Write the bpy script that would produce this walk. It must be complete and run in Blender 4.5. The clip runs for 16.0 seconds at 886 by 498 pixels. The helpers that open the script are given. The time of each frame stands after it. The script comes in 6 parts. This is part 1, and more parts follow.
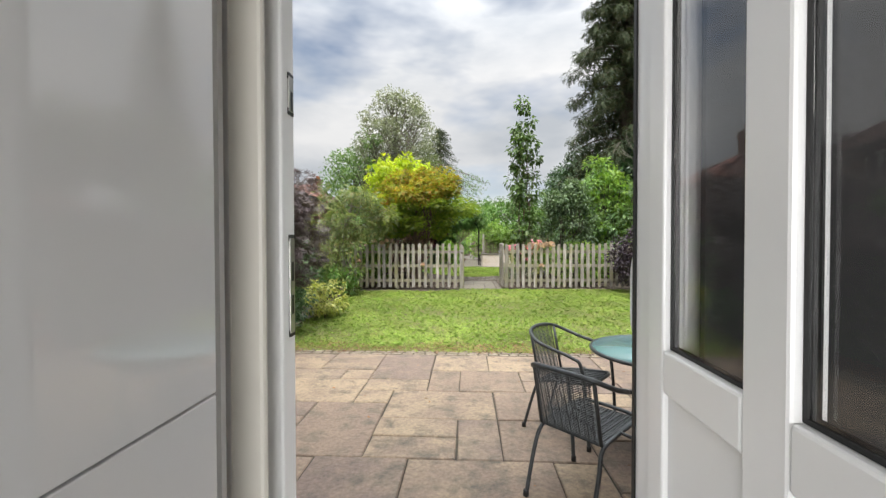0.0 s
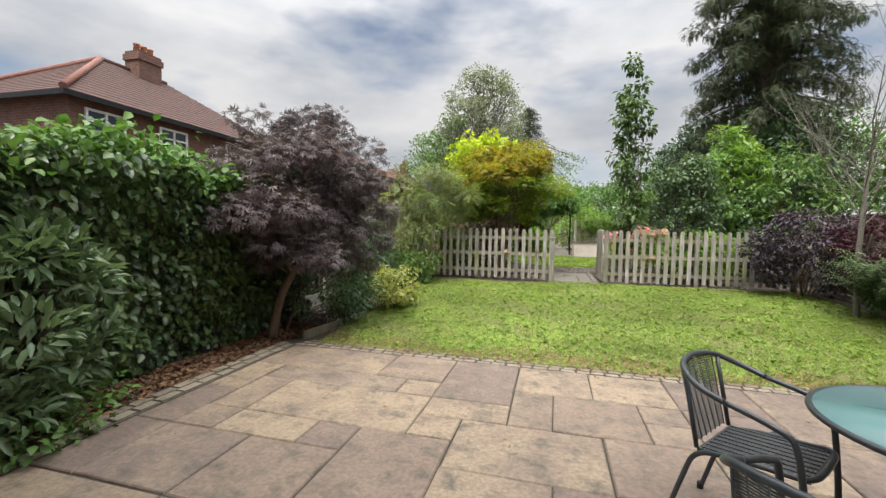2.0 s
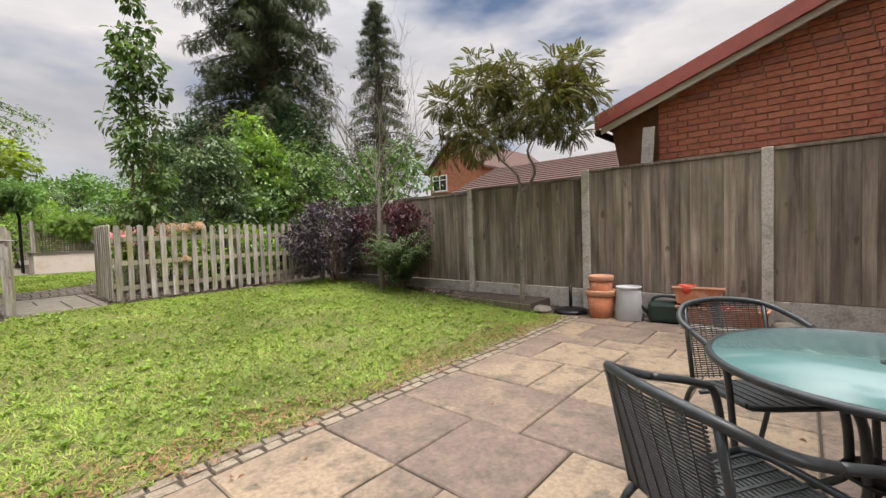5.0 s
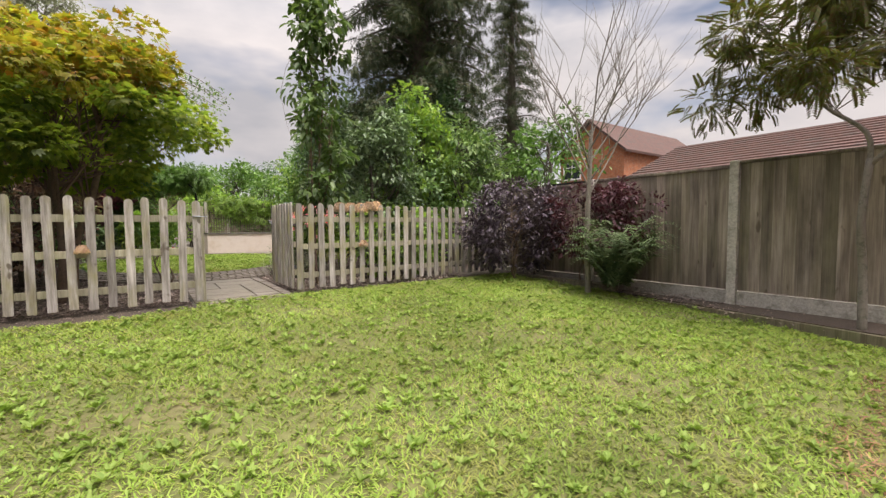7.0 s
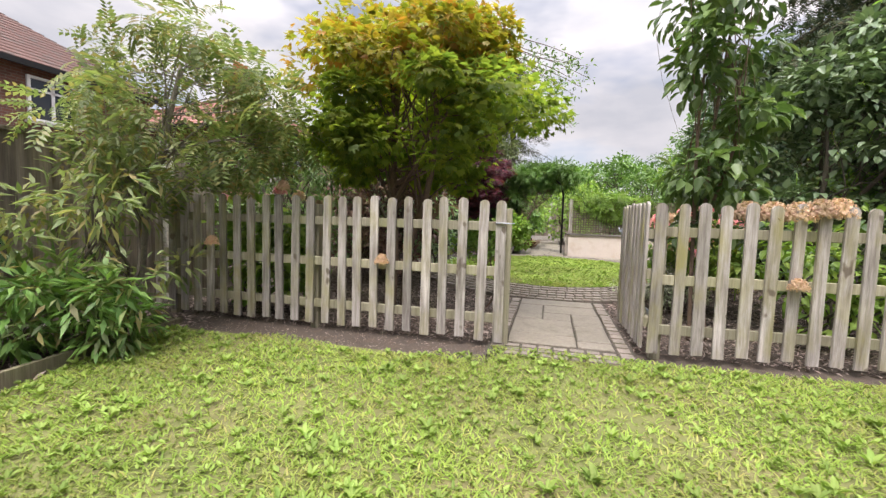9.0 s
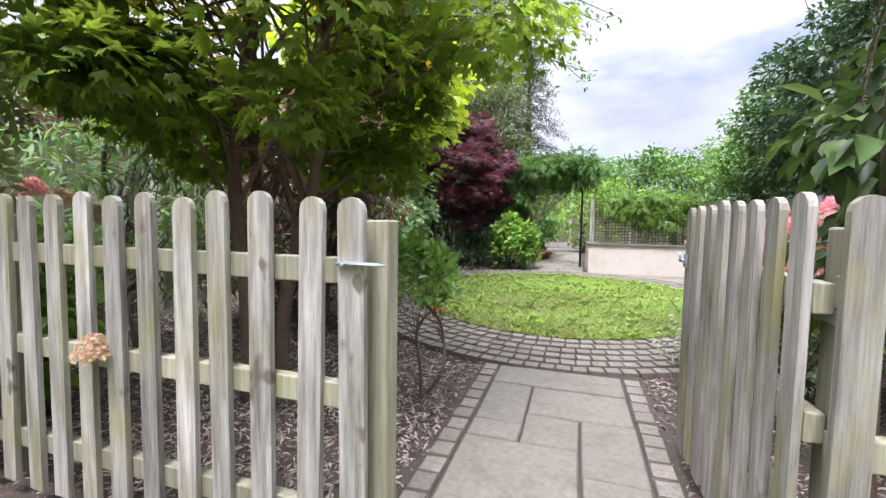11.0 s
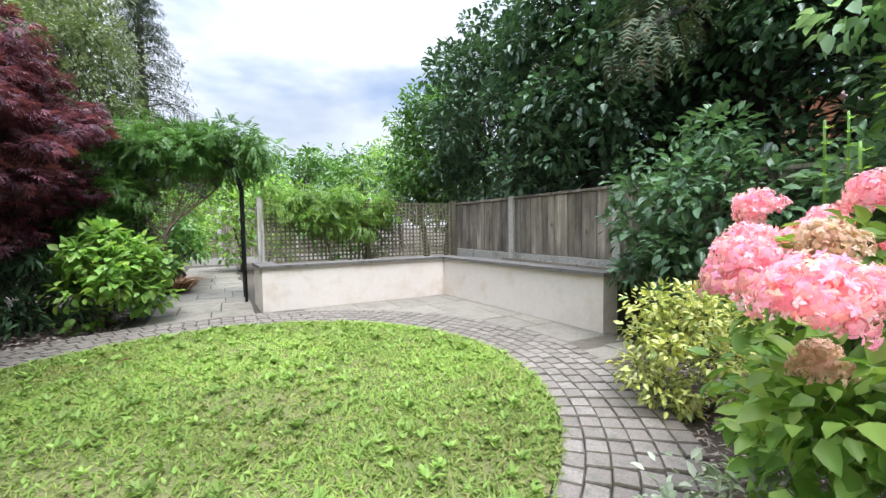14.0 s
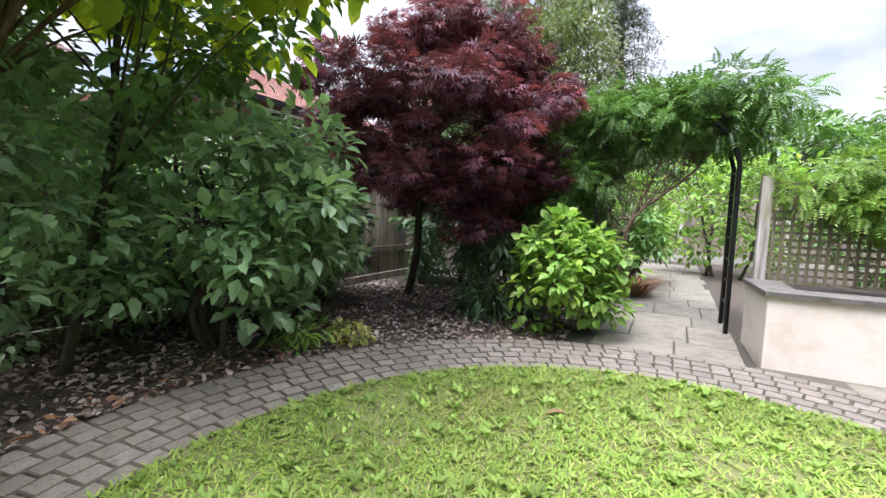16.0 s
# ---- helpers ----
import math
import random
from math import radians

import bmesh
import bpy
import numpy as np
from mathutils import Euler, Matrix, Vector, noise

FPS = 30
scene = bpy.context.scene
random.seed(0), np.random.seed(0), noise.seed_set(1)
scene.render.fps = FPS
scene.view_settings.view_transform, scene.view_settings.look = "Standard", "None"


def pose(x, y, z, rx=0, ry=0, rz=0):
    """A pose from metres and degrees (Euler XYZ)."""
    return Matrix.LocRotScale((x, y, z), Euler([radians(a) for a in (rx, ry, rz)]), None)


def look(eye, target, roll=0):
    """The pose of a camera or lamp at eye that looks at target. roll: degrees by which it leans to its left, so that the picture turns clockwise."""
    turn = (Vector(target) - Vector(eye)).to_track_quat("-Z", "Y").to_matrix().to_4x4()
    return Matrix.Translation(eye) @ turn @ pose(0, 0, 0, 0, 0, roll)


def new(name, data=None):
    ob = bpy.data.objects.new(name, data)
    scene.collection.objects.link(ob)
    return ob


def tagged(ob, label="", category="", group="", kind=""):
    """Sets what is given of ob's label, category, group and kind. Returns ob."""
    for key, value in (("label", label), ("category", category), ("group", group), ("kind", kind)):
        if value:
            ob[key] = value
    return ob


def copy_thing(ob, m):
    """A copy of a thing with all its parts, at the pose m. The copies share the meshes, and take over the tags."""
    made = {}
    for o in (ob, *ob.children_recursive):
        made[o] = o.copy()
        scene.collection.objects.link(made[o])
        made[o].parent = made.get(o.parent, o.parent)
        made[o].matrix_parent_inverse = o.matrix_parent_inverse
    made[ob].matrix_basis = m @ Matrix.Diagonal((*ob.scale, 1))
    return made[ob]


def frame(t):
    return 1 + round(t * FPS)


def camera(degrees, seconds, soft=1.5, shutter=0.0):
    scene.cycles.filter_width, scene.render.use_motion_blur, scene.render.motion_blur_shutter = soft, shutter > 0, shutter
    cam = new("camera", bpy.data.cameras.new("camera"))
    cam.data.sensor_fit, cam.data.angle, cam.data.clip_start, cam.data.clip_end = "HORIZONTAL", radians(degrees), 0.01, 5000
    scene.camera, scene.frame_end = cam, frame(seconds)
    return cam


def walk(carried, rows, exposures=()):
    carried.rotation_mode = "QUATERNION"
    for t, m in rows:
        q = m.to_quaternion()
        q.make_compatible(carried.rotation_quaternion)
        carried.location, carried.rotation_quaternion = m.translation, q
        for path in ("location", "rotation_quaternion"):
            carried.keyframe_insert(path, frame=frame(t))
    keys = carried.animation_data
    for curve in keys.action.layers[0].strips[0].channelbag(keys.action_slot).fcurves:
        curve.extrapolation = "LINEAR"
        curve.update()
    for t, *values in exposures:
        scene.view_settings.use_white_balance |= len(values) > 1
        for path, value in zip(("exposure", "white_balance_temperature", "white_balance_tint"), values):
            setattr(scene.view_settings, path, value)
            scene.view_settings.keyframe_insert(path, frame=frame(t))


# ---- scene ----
cam = camera(93.3, 16.0, soft=1.4)
PATH = [
    (0, (0.683, 2.497, 1.42), (0.568, 4.493, 1.387), -0.1),
    (0.5, (0.654, 2.757, 1.331), (0.514, 4.751, 1.292), 0.2),
    (1, (0.656, 3.026, 1.29), (0.437, 5.013, 1.241), 0.5),
    (1.5, (0.63, 3.336, 1.347), (0.278, 5.304, 1.275), 0.9),
    (2, (0.572, 3.599, 1.349), (0.063, 5.531, 1.251), 1.1),
    (2.5, (0.49, 3.896, 1.36), (-0.09, 5.807, 1.254), 1.2),
    (3, (0.464, 4.243, 1.347), (0.139, 6.214, 1.247), 1.0),
    (3.5, (0.468, 4.641, 1.317), (0.647, 6.631, 1.229), 0.1),
    (4, (0.411, 4.974, 1.191), (1.231, 6.797, 1.126), -1.2),
    (4.2, (0.383, 5.076, 1.162), (1.45, 6.766, 1.099), -1.6),
    (6.3, (-0.013, 6.841, 1.107), (1.608, 8.007, 0.993), -1.6),
    (6.5, (-0.017, 7.094, 1.099), (1.497, 8.396, 0.984), -1.4),
    (7, (0.107, 7.68, 1.071), (1.253, 9.315, 0.962), -0.4),
    (7.5, (0.249, 8.247, 1.123), (0.974, 10.107, 0.995), 0.1),
    (8, (0.49, 8.752, 1.147), (0.746, 10.731, 1.013), 1.1),
    (8.2, (0.579, 8.961, 1.16), (0.646, 10.955, 1.021), 1.4),
    (10.3, (1.156, 11.171, 1.303), (0.375, 13.005, 1.146), 1.3),
    (10.5, (1.159, 11.417, 1.306), (0.411, 13.266, 1.154), 1.2),
    (11, (1.09, 11.999, 1.312), (0.489, 13.902, 1.175), 0.9),
    (11.5, (1.002, 12.527, 1.328), (0.617, 14.485, 1.202), 0.7),
    (12, (0.949, 13.047, 1.353), (0.829, 15.039, 1.235), 0.3),
    (12.5, (0.91, 13.536, 1.38), (1.1, 15.524, 1.265), 0.1),
    (13, (0.963, 13.967, 1.401), (1.471, 15.898, 1.288), -0.4),
    (13.5, (0.966, 14.415, 1.363), (1.732, 16.26, 1.259), -0.8),
    (14, (0.929, 14.833, 1.36), (1.865, 16.597, 1.252), -0.9),
    (14.5, (0.862, 15.265, 1.37), (1.704, 17.076, 1.257), -0.4),
    (15, (0.766, 15.696, 1.372), (1.095, 17.665, 1.243), 0.4),
    (15.5, (0.736, 16.09, 1.377), (0.388, 18.054, 1.236), 0.9),
    (16, (0.729, 16.49, 1.404), (-0.227, 18.238, 1.231), 1.7),
]
walk(cam, [(t, look(eye, target, roll)) for t, eye, target, roll in PATH], exposures=[(0.0, 0.15, 6500, 10), (1.0, 0.05, 6500, 11), (2.5, 0.02, 6500, 11), (4.0, 0.02, 6600, 13), (6.3, -0.08, 6950, 18), (8.0, 0.22, 6900, 19), (10.5, 0.5, 6000, 18), (12.0, 0.76, 5800, 17), (13.0, 0.68, 5650, 11), (14.5, 0.55, 5750, 12), (15.4, 0.62, 5850, 14), (16.0, 0.78, 5900, 17)])

# ---- world and sun: bright broken overcast ----
world = bpy.data.worlds.new("overcast_sky")
scene.world = world
world.use_nodes = True
wn, wl = world.node_tree.nodes, world.node_tree.links
wn.clear()
w_out = wn.new("ShaderNodeOutputWorld")
sky = wn.new("ShaderNodeTexSky")
sky.sky_type, sky.sun_disc = "NISHITA", False
sky.sun_elevation, sky.sun_rotation = radians(66), radians(180)
bg_sky = wn.new("ShaderNodeBackground")
bg_sky.inputs[1].default_value = 0.11
wl.new(sky.outputs[0], bg_sky.inputs[0])
w_co = wn.new("ShaderNodeTexCoord")
w_map = wn.new("ShaderNodeMapping")
w_map.inputs["Scale"].default_value = (1.0, 1.0, 2.6)
w_map.inputs["Location"].default_value = (0.4, 1.3, 0.2)
wl.new(w_co.outputs["Generated"], w_map.inputs[0])
w_n1 = wn.new("ShaderNodeTexNoise")
w_n1.inputs["Scale"].default_value, w_n1.inputs["Detail"].default_value = 2.6, 8
w_n1.inputs["Roughness"].default_value = 0.52
wl.new(w_map.outputs[0], w_n1.inputs[0])
w_n2 = wn.new("ShaderNodeTexNoise")
w_n2.inputs["Scale"].default_value, w_n2.inputs["Detail"].default_value = 1.7, 5
wl.new(w_map.outputs[0], w_n2.inputs[0])
w_r = wn.new("ShaderNodeValToRGB")
w_r.color_ramp.elements[0].position, w_r.color_ramp.elements[0].color = 0.34, (0.64, 0.68, 0.73, 1)
w_r.color_ramp.elements[1].position, w_r.color_ramp.elements[1].color = 0.60, (1.0, 1.0, 1.0, 1)
wl.new(w_n1.outputs[0], w_r.inputs[0])
bg_cloud = wn.new("ShaderNodeBackground")
# thick cloud is brighter towards the zenith than at the horizon
w_sep = wn.new("ShaderNodeSeparateXYZ")
wl.new(w_co.outputs["Generated"], w_sep.inputs[0])
w_pos = wn.new("ShaderNodeMath")
w_pos.operation, w_pos.inputs[1].default_value = "MAXIMUM", 0.0
wl.new(w_sep.outputs[2], w_pos.inputs[0])
w_pow = wn.new("ShaderNodeMath")
w_pow.operation, w_pow.inputs[1].default_value = "POWER", 4.0
wl.new(w_pos.outputs[0], w_pow.inputs[0])
w_lum = wn.new("ShaderNodeMath")
w_lum.operation, w_lum.inputs[1].default_value, w_lum.inputs[2].default_value = "MULTIPLY_ADD", 7.6, 0.74
wl.new(w_pow.outputs[0], w_lum.inputs[0])
wl.new(w_lum.outputs[0], bg_cloud.inputs[1])
wl.new(w_r.outputs[0], bg_cloud.inputs[0])
w_cov = wn.new("ShaderNodeMapRange")
w_cov.inputs["From Min"].default_value, w_cov.inputs["From Max"].default_value = 0.36, 0.50
wl.new(w_n2.outputs[0], w_cov.inputs[0])
w_mix = wn.new("ShaderNodeMixShader")
wl.new(w_cov.outputs[0], w_mix.inputs[0])
wl.new(bg_sky.outputs[0], w_mix.inputs[1])
wl.new(bg_cloud.outputs[0], w_mix.inputs[2])
wl.new(w_mix.outputs[0], w_out.inputs[0])

sun_data = bpy.data.lights.new("sun", "SUN")
sun_data.energy, sun_data.angle, sun_data.color = 3.0, radians(24), (1.0, 0.96, 0.9)
sun = new("sun", sun_data)
sun.matrix_world = look((0, 0, 30), (1.5, 13, 0))

# ---- materials ----
def base_mat(name, rough=0.7, metal=0.0):
    m = bpy.data.materials.new(name)
    m.use_nodes = True
    n, l = m.node_tree.nodes, m.node_tree.links
    b = n["Principled BSDF"]
    b.inputs["Roughness"].default_value, b.inputs["Metallic"].default_value = rough, metal
    return m, n, l, b


def rgb(c):
    return (c[0], c[1], c[2], 1)


def ramp(n, stops):
    r = n.new("ShaderNodeValToRGB")
    e = r.color_ramp.elements
    e[0].position, e[0].color = stops[0][0], rgb(stops[0][1])
    e[1].position, e[1].color = stops[-1][0], rgb(stops[-1][1])
    for p, c in stops[1:-1]:
        x = e.new(p)
        x.color = rgb(c)
    return r


def noise_node(n, l, scale, detail=4, rough=0.55, stretch=(1, 1, 1), coord="Object"):
    co = n.new("ShaderNodeTexCoord")
    mp = n.new("ShaderNodeMapping")
    mp.inputs["Scale"].default_value = stretch
    l.new(co.outputs[coord], mp.inputs[0])
    oi_ = n.new("ShaderNodeObjectInfo")
    sh_ = n.new("ShaderNodeMath")
    sh_.operation, sh_.inputs[1].default_value = "MULTIPLY", 37.0
    l.new(oi_.outputs["Random"], sh_.inputs[0])
    l.new(sh_.outputs[0], mp.inputs["Location"])
    t = n.new("ShaderNodeTexNoise")
    t.inputs["Scale"].default_value, t.inputs["Detail"].default_value, t.inputs["Roughness"].default_value = scale, detail, rough
    l.new(mp.outputs[0], t.inputs[0])
    return t


def mixc(n, l, fac, a, b, mode="MIX"):
    x = n.new("ShaderNodeMix")
    x.data_type, x.blend_type = "RGBA", mode
    for s, v in ((x.inputs[0], fac), (x.inputs[6], a), (x.inputs[7], b)):
        if isinstance(v, (int, float)):
            s.default_value = v
        elif isinstance(v, tuple):
            s.default_value = rgb(v)
        else:
            l.new(v, s)
    return x.outputs[2]


def bump(n, l, b, height, strength, dist=0.01):
    x = n.new("ShaderNodeBump")
    x.inputs["Strength"].default_value, x.inputs["Distance"].default_value = strength, dist
    l.new(height, x.inputs["Height"])
    l.new(x.outputs[0], b.inputs["Normal"])


def stone_mat(name, cols, stain, scale=3.0, rough=0.8, rnd=0.6, bump_s=0.5, stretch=(1, 1, 1), grain=0.33, island=False):
    """Mineral surface: per-piece tint, blotches, fine grain, relief."""
    m, n, l, b = base_mat(name, rough)
    oi = n.new("ShaderNodeObjectInfo")
    r = ramp(n, [(i / (len(cols) - 1), c) for i, c in enumerate(cols)])
    r.color_ramp.interpolation = "LINEAR"
    big = noise_node(n, l, scale, 5, 0.6, stretch)
    k = n.new("ShaderNodeMath")
    k.operation = "MULTIPLY_ADD"
    l.new(n.new("ShaderNodeNewGeometry").outputs["Random Per Island"] if island else oi.outputs["Random"], k.inputs[0])
    k.inputs[1].default_value = rnd
    k2 = n.new("ShaderNodeMath")
    k2.operation = "MULTIPLY"
    l.new(big.outputs[0], k2.inputs[0])
    k2.inputs[1].default_value = 1 - rnd
    l.new(k2.outputs[0], k.inputs[2])
    l.new(k.outputs[0], r.inputs[0])
    fine = noise_node(n, l, scale * 14, 6, 0.7)
    spot = noise_node(n, l, scale * 2.3, 6, 0.65)
    sr = ramp(n, [(0.5, (0, 0, 0)), (0.68, (1, 1, 1))])
    l.new(spot.outputs[0], sr.inputs[0])
    c1 = mixc(n, l, sr.outputs[0], r.outputs[0], stain)
    fr = ramp(n, [(0.28, (1 - 1.25 * grain,) * 3), (0.72, (1 + 0.75 * grain,) * 3)])
    l.new(fine.outputs[0], fr.inputs[0])
    c2 = mixc(n, l, 1.0, c1, fr.outputs[0], "MULTIPLY")
    l.new(c2, b.inputs["Base Color"])
    bump(n, l, b, fine.outputs[0], bump_s, 0.006)
    return m


def wood_mat(name, a, b_, c, green=(0.2, 0.22, 0.08), moss=0.4, scale=6.0, rough=0.85, knots=False, blotch=0.0):
    """Weathered timber with upright grain, knots' streaks and some algae."""
    m, n, l, b = base_mat(name, rough)
    oi = n.new("ShaderNodeObjectInfo")
    g = noise_node(n, l, scale * 4, 6, 0.65, (1, 1, 0.07))
    g2 = noise_node(n, l, scale * 0.6, 4, 0.6, (1, 1, 0.35))
    r = ramp(n, [(0.32, a), (0.5, b_), (0.68, c)])
    l.new(g.outputs[0], r.inputs[0])
    g3 = noise_node(n, l, scale * 22, 5, 0.7, (1, 1, 0.035))
    fr3 = ramp(n, [(0.3, (0.72, 0.71, 0.69)), (0.5, (1.0, 1.0, 1.0)), (0.72, (1.16, 1.16, 1.16))])
    l.new(g3.outputs[0], fr3.inputs[0])
    tint = ramp(n, [(0.0, (0.72, 0.70, 0.68)), (1.0, (1.15, 1.12, 1.08))])
    l.new(oi.outputs["Random"], tint.inputs[0])
    c1 = mixc(n, l, 1.0, mixc(n, l, 1.0, r.outputs[0], fr3.outputs[0], "MULTIPLY"), tint.outputs[0], "MULTIPLY")
    mr = ramp(n, [(0.48, (0, 0, 0)), (0.72, (moss, moss, moss))])
    l.new(g2.outputs[0], mr.inputs[0])
    c2 = mixc(n, l, mr.outputs[0], c1, green)
    if blotch:
        wn_ = noise_node(n, l, 2.2, 5, 0.62, (1, 1, 0.45))
        wr = ramp(n, [(0.34, (1 - blotch,) * 3), (0.66, (1 + blotch * 0.45,) * 3)])
        l.new(wn_.outputs[0], wr.inputs[0])
        c2 = mixc(n, l, 1.0, c2, wr.outputs[0], "MULTIPLY")
    if knots:
        kn = noise_node(n, l, 11.0, 2, 0.4, (1, 1, 0.6))
        kr = ramp(n, [(0.69, (0, 0, 0)), (0.74, (0.8, 0.8, 0.8))])
        l.new(kn.outputs[0], kr.inputs[0])
        c2 = mixc(n, l, kr.outputs[0], c2, (0.10, 0.075, 0.05))
    l.new(c2, b.inputs["Base Color"])
    bump(n, l, b, g3.outputs[0], 0.5, 0.003)
    return m


def leaf_mat(name, cols, rough=0.45, through_=0.3, spec=0.4, patch=(1.3, 0.7, 1.25), straw=None):
    """Foliage: colour by leaf, some light passing through."""
    m, n, l, b = base_mat(name, rough)
    b.inputs["Specular IOR Level"].default_value = spec
    ge = n.new("ShaderNodeNewGeometry")
    r = ramp(n, [(i / (len(cols) - 1), c) for i, c in enumerate(cols)])
    l.new(ge.outputs["Random Per Island"], r.inputs[0])
    big = noise_node(n, l, patch[0], 4)
    br = ramp(n, [(0.35, (patch[1],) * 3), (0.65, (patch[2],) * 3)])
    l.new(big.outputs[0], br.inputs[0])
    c = mixc(n, l, 1.0, r.outputs[0], br.outputs[0], "MULTIPLY")
    if straw:
        sn = noise_node(n, l, 2.4, 6, 0.65)
        sr_ = ramp(n, [(0.50, (0, 0, 0)), (0.66, (0.42, 0.42, 0.42))])
        l.new(sn.outputs[0], sr_.inputs[0])
        c = mixc(n, l, sr_.outputs[0], c, straw)
    l.new(c, b.inputs["Base Color"])
    t = n.new("ShaderNodeBsdfTranslucent")
    c2 = mixc(n, l, 1.0, c, (1.5, 1.6, 0.9), "MULTIPLY")
    l.new(c2, t.inputs[0])
    mx = n.new("ShaderNodeMixShader")
    mx.inputs[0].default_value = through_
    l.new(b.outputs[0], mx.inputs[1])
    l.new(t.outputs[0], mx.inputs[2])
    l.new(mx.outputs[0], n["Material Output"].inputs[0])
    return m


def plain_mat(name, c, rough=0.5, metal=0.0, var=0.12, scale=12.0, bump_s=0.0):
    m, n, l, b = base_mat(name, rough, metal)
    t = noise_node(n, l, scale, 5, 0.6)
    r = ramp(n, [(0.3, tuple(v * (1 - var) for v in c)), (0.7, tuple(v * (1 + var) for v in c))])
    l.new(t.outputs[0], r.inputs[0])
    l.new(r.outputs[0], b.inputs["Base Color"])
    if bump_s:
        bump(n, l, b, t.outputs[0], bump_s)
    return m


def brick_mat(name, a, b_, mortar, scale=1.0):
    m, n, l, b = base_mat(name, 0.9)
    co = n.new("ShaderNodeTexCoord")
    mp = n.new("ShaderNodeMapping")
    mp.inputs["Rotation"].default_value = (radians(90), 0, radians(90))
    l.new(co.outputs["Object"], mp.inputs[0])
    # the same courses on faces along x and along y
    sx = n.new("ShaderNodeSeparateXYZ")
    l.new(co.outputs["Object"], sx.inputs[0])
    ad = n.new("ShaderNodeMath")
    l.new(sx.outputs[0], ad.inputs[0])
    l.new(sx.outputs[1], ad.inputs[1])
    cx = n.new("ShaderNodeCombineXYZ")
    l.new(ad.outputs[0], cx.inputs[0])
    l.new(sx.outputs[2], cx.inputs[1])
    t = n.new("ShaderNodeTexBrick")
    t.inputs["Scale"].default_value = scale
    t.inputs["Brick Width"].default_value, t.inputs["Row Height"].default_value = 0.225, 0.075
    t.inputs["Mortar Size"].default_value = 0.008
    for k, v in (("Color1", a), ("Color2", b_), ("Mortar", mortar)):
        t.inputs[k].default_value = rgb(v)
    l.new(cx.outputs[0], t.inputs[0])
    nz = noise_node(n, l, 5, 5, 0.6)
    r = ramp(n, [(0.3, (0.75, 0.75, 0.75)), (0.7, (1.2, 1.2, 1.2))])
    l.new(nz.outputs[0], r.inputs[0])
    l.new(mixc(n, l, 1.0, t.outputs[0], r.outputs[0], "MULTIPLY"), b.inputs["Base Color"])
    bump(n, l, b, t.outputs["Fac"], -0.3, 0.01)
    return m


SLAB = stone_mat("riven_sandstone", [(0.16, 0.112, 0.08), (0.281, 0.21, 0.146), (0.212, 0.156, 0.116), (0.329, 0.252, 0.166), (0.175, 0.128, 0.104), (0.288, 0.223, 0.154), (0.239, 0.154, 0.111)], (0.12, 0.098, 0.072), 2.6, 0.62, 0.5, 1.0)
SLAB_GREY = stone_mat("grey_sandstone", [(0.163, 0.144, 0.112), (0.228, 0.202, 0.158), (0.186, 0.166, 0.133), (0.251, 0.223, 0.177)], (0.145, 0.128, 0.095), 2.2, 0.75, 0.6, 0.6, grain=0.22)
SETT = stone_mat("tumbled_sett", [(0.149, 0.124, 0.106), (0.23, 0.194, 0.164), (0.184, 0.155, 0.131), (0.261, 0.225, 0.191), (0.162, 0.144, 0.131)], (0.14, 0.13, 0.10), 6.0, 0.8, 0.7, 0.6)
EDGE_SETT = stone_mat("worn_edging_sett", [(0.20, 0.16, 0.118), (0.30, 0.25, 0.185), (0.25, 0.20, 0.15), (0.17, 0.145, 0.115)], (0.14, 0.125, 0.08), 6.0, 0.85, 0.6, 0.6)
JOINT = stone_mat("dark_joint_sand", [(0.045, 0.038, 0.03), (0.085, 0.07, 0.055)], (0.05, 0.055, 0.03), 4.0, 0.95, 0.0, 0.6)
JOINT_SETT = stone_mat("mossy_joint_sand", [(0.081, 0.068, 0.051), (0.155, 0.128, 0.095)], (0.075, 0.08, 0.04), 4.0, 0.95, 0.0, 0.6)
SOIL = stone_mat("dark_soil", [(0.035, 0.027, 0.021), (0.08, 0.062, 0.048), (0.052, 0.04, 0.031)], (0.10, 0.07, 0.05), 5.0, 1.0, 0.0, 1.0)
TURF = stone_mat("turf_earth", [(0.08, 0.10, 0.028), (0.14, 0.15, 0.048), (0.19, 0.165, 0.075)], (0.17, 0.145, 0.065), 1.2, 1.0, 0.0, 1.0)
FAR_GROUND = stone_mat("far_grass", [(0.05, 0.07, 0.02), (0.08, 0.09, 0.03)], (0.06, 0.06, 0.03), 0.3, 1.0, 0.0, 0.3)
POST_CONCRETE = stone_mat("pale_post_concrete", [(0.47, 0.44, 0.39), (0.58, 0.55, 0.49)], (0.36, 0.34, 0.28), 3.0, 0.9, 0.5, 0.4)
CONCRETE = stone_mat("fence_concrete", [(0.40, 0.375, 0.33), (0.50, 0.47, 0.42)], (0.27, 0.26, 0.21), 3.0, 0.9, 0.5, 0.4)
FENCE = wood_mat("weathered_fence_board", (0.156, 0.127, 0.104), (0.28, 0.237, 0.195), (0.416, 0.364, 0.312), (0.195, 0.182, 0.098), 0.55, 4.0, knots=True, blotch=0.55)
PICKET = wood_mat("picket_softwood", (0.20, 0.18, 0.158), (0.37, 0.348, 0.326), (0.54, 0.515, 0.50), (0.28, 0.26, 0.085), 0.8, 9.0, knots=True, blotch=0.3)
RAILW = wood_mat("algae_rail", (0.20, 0.185, 0.13), (0.30, 0.285, 0.205), (0.40, 0.385, 0.30), (0.22, 0.23, 0.09), 0.55)
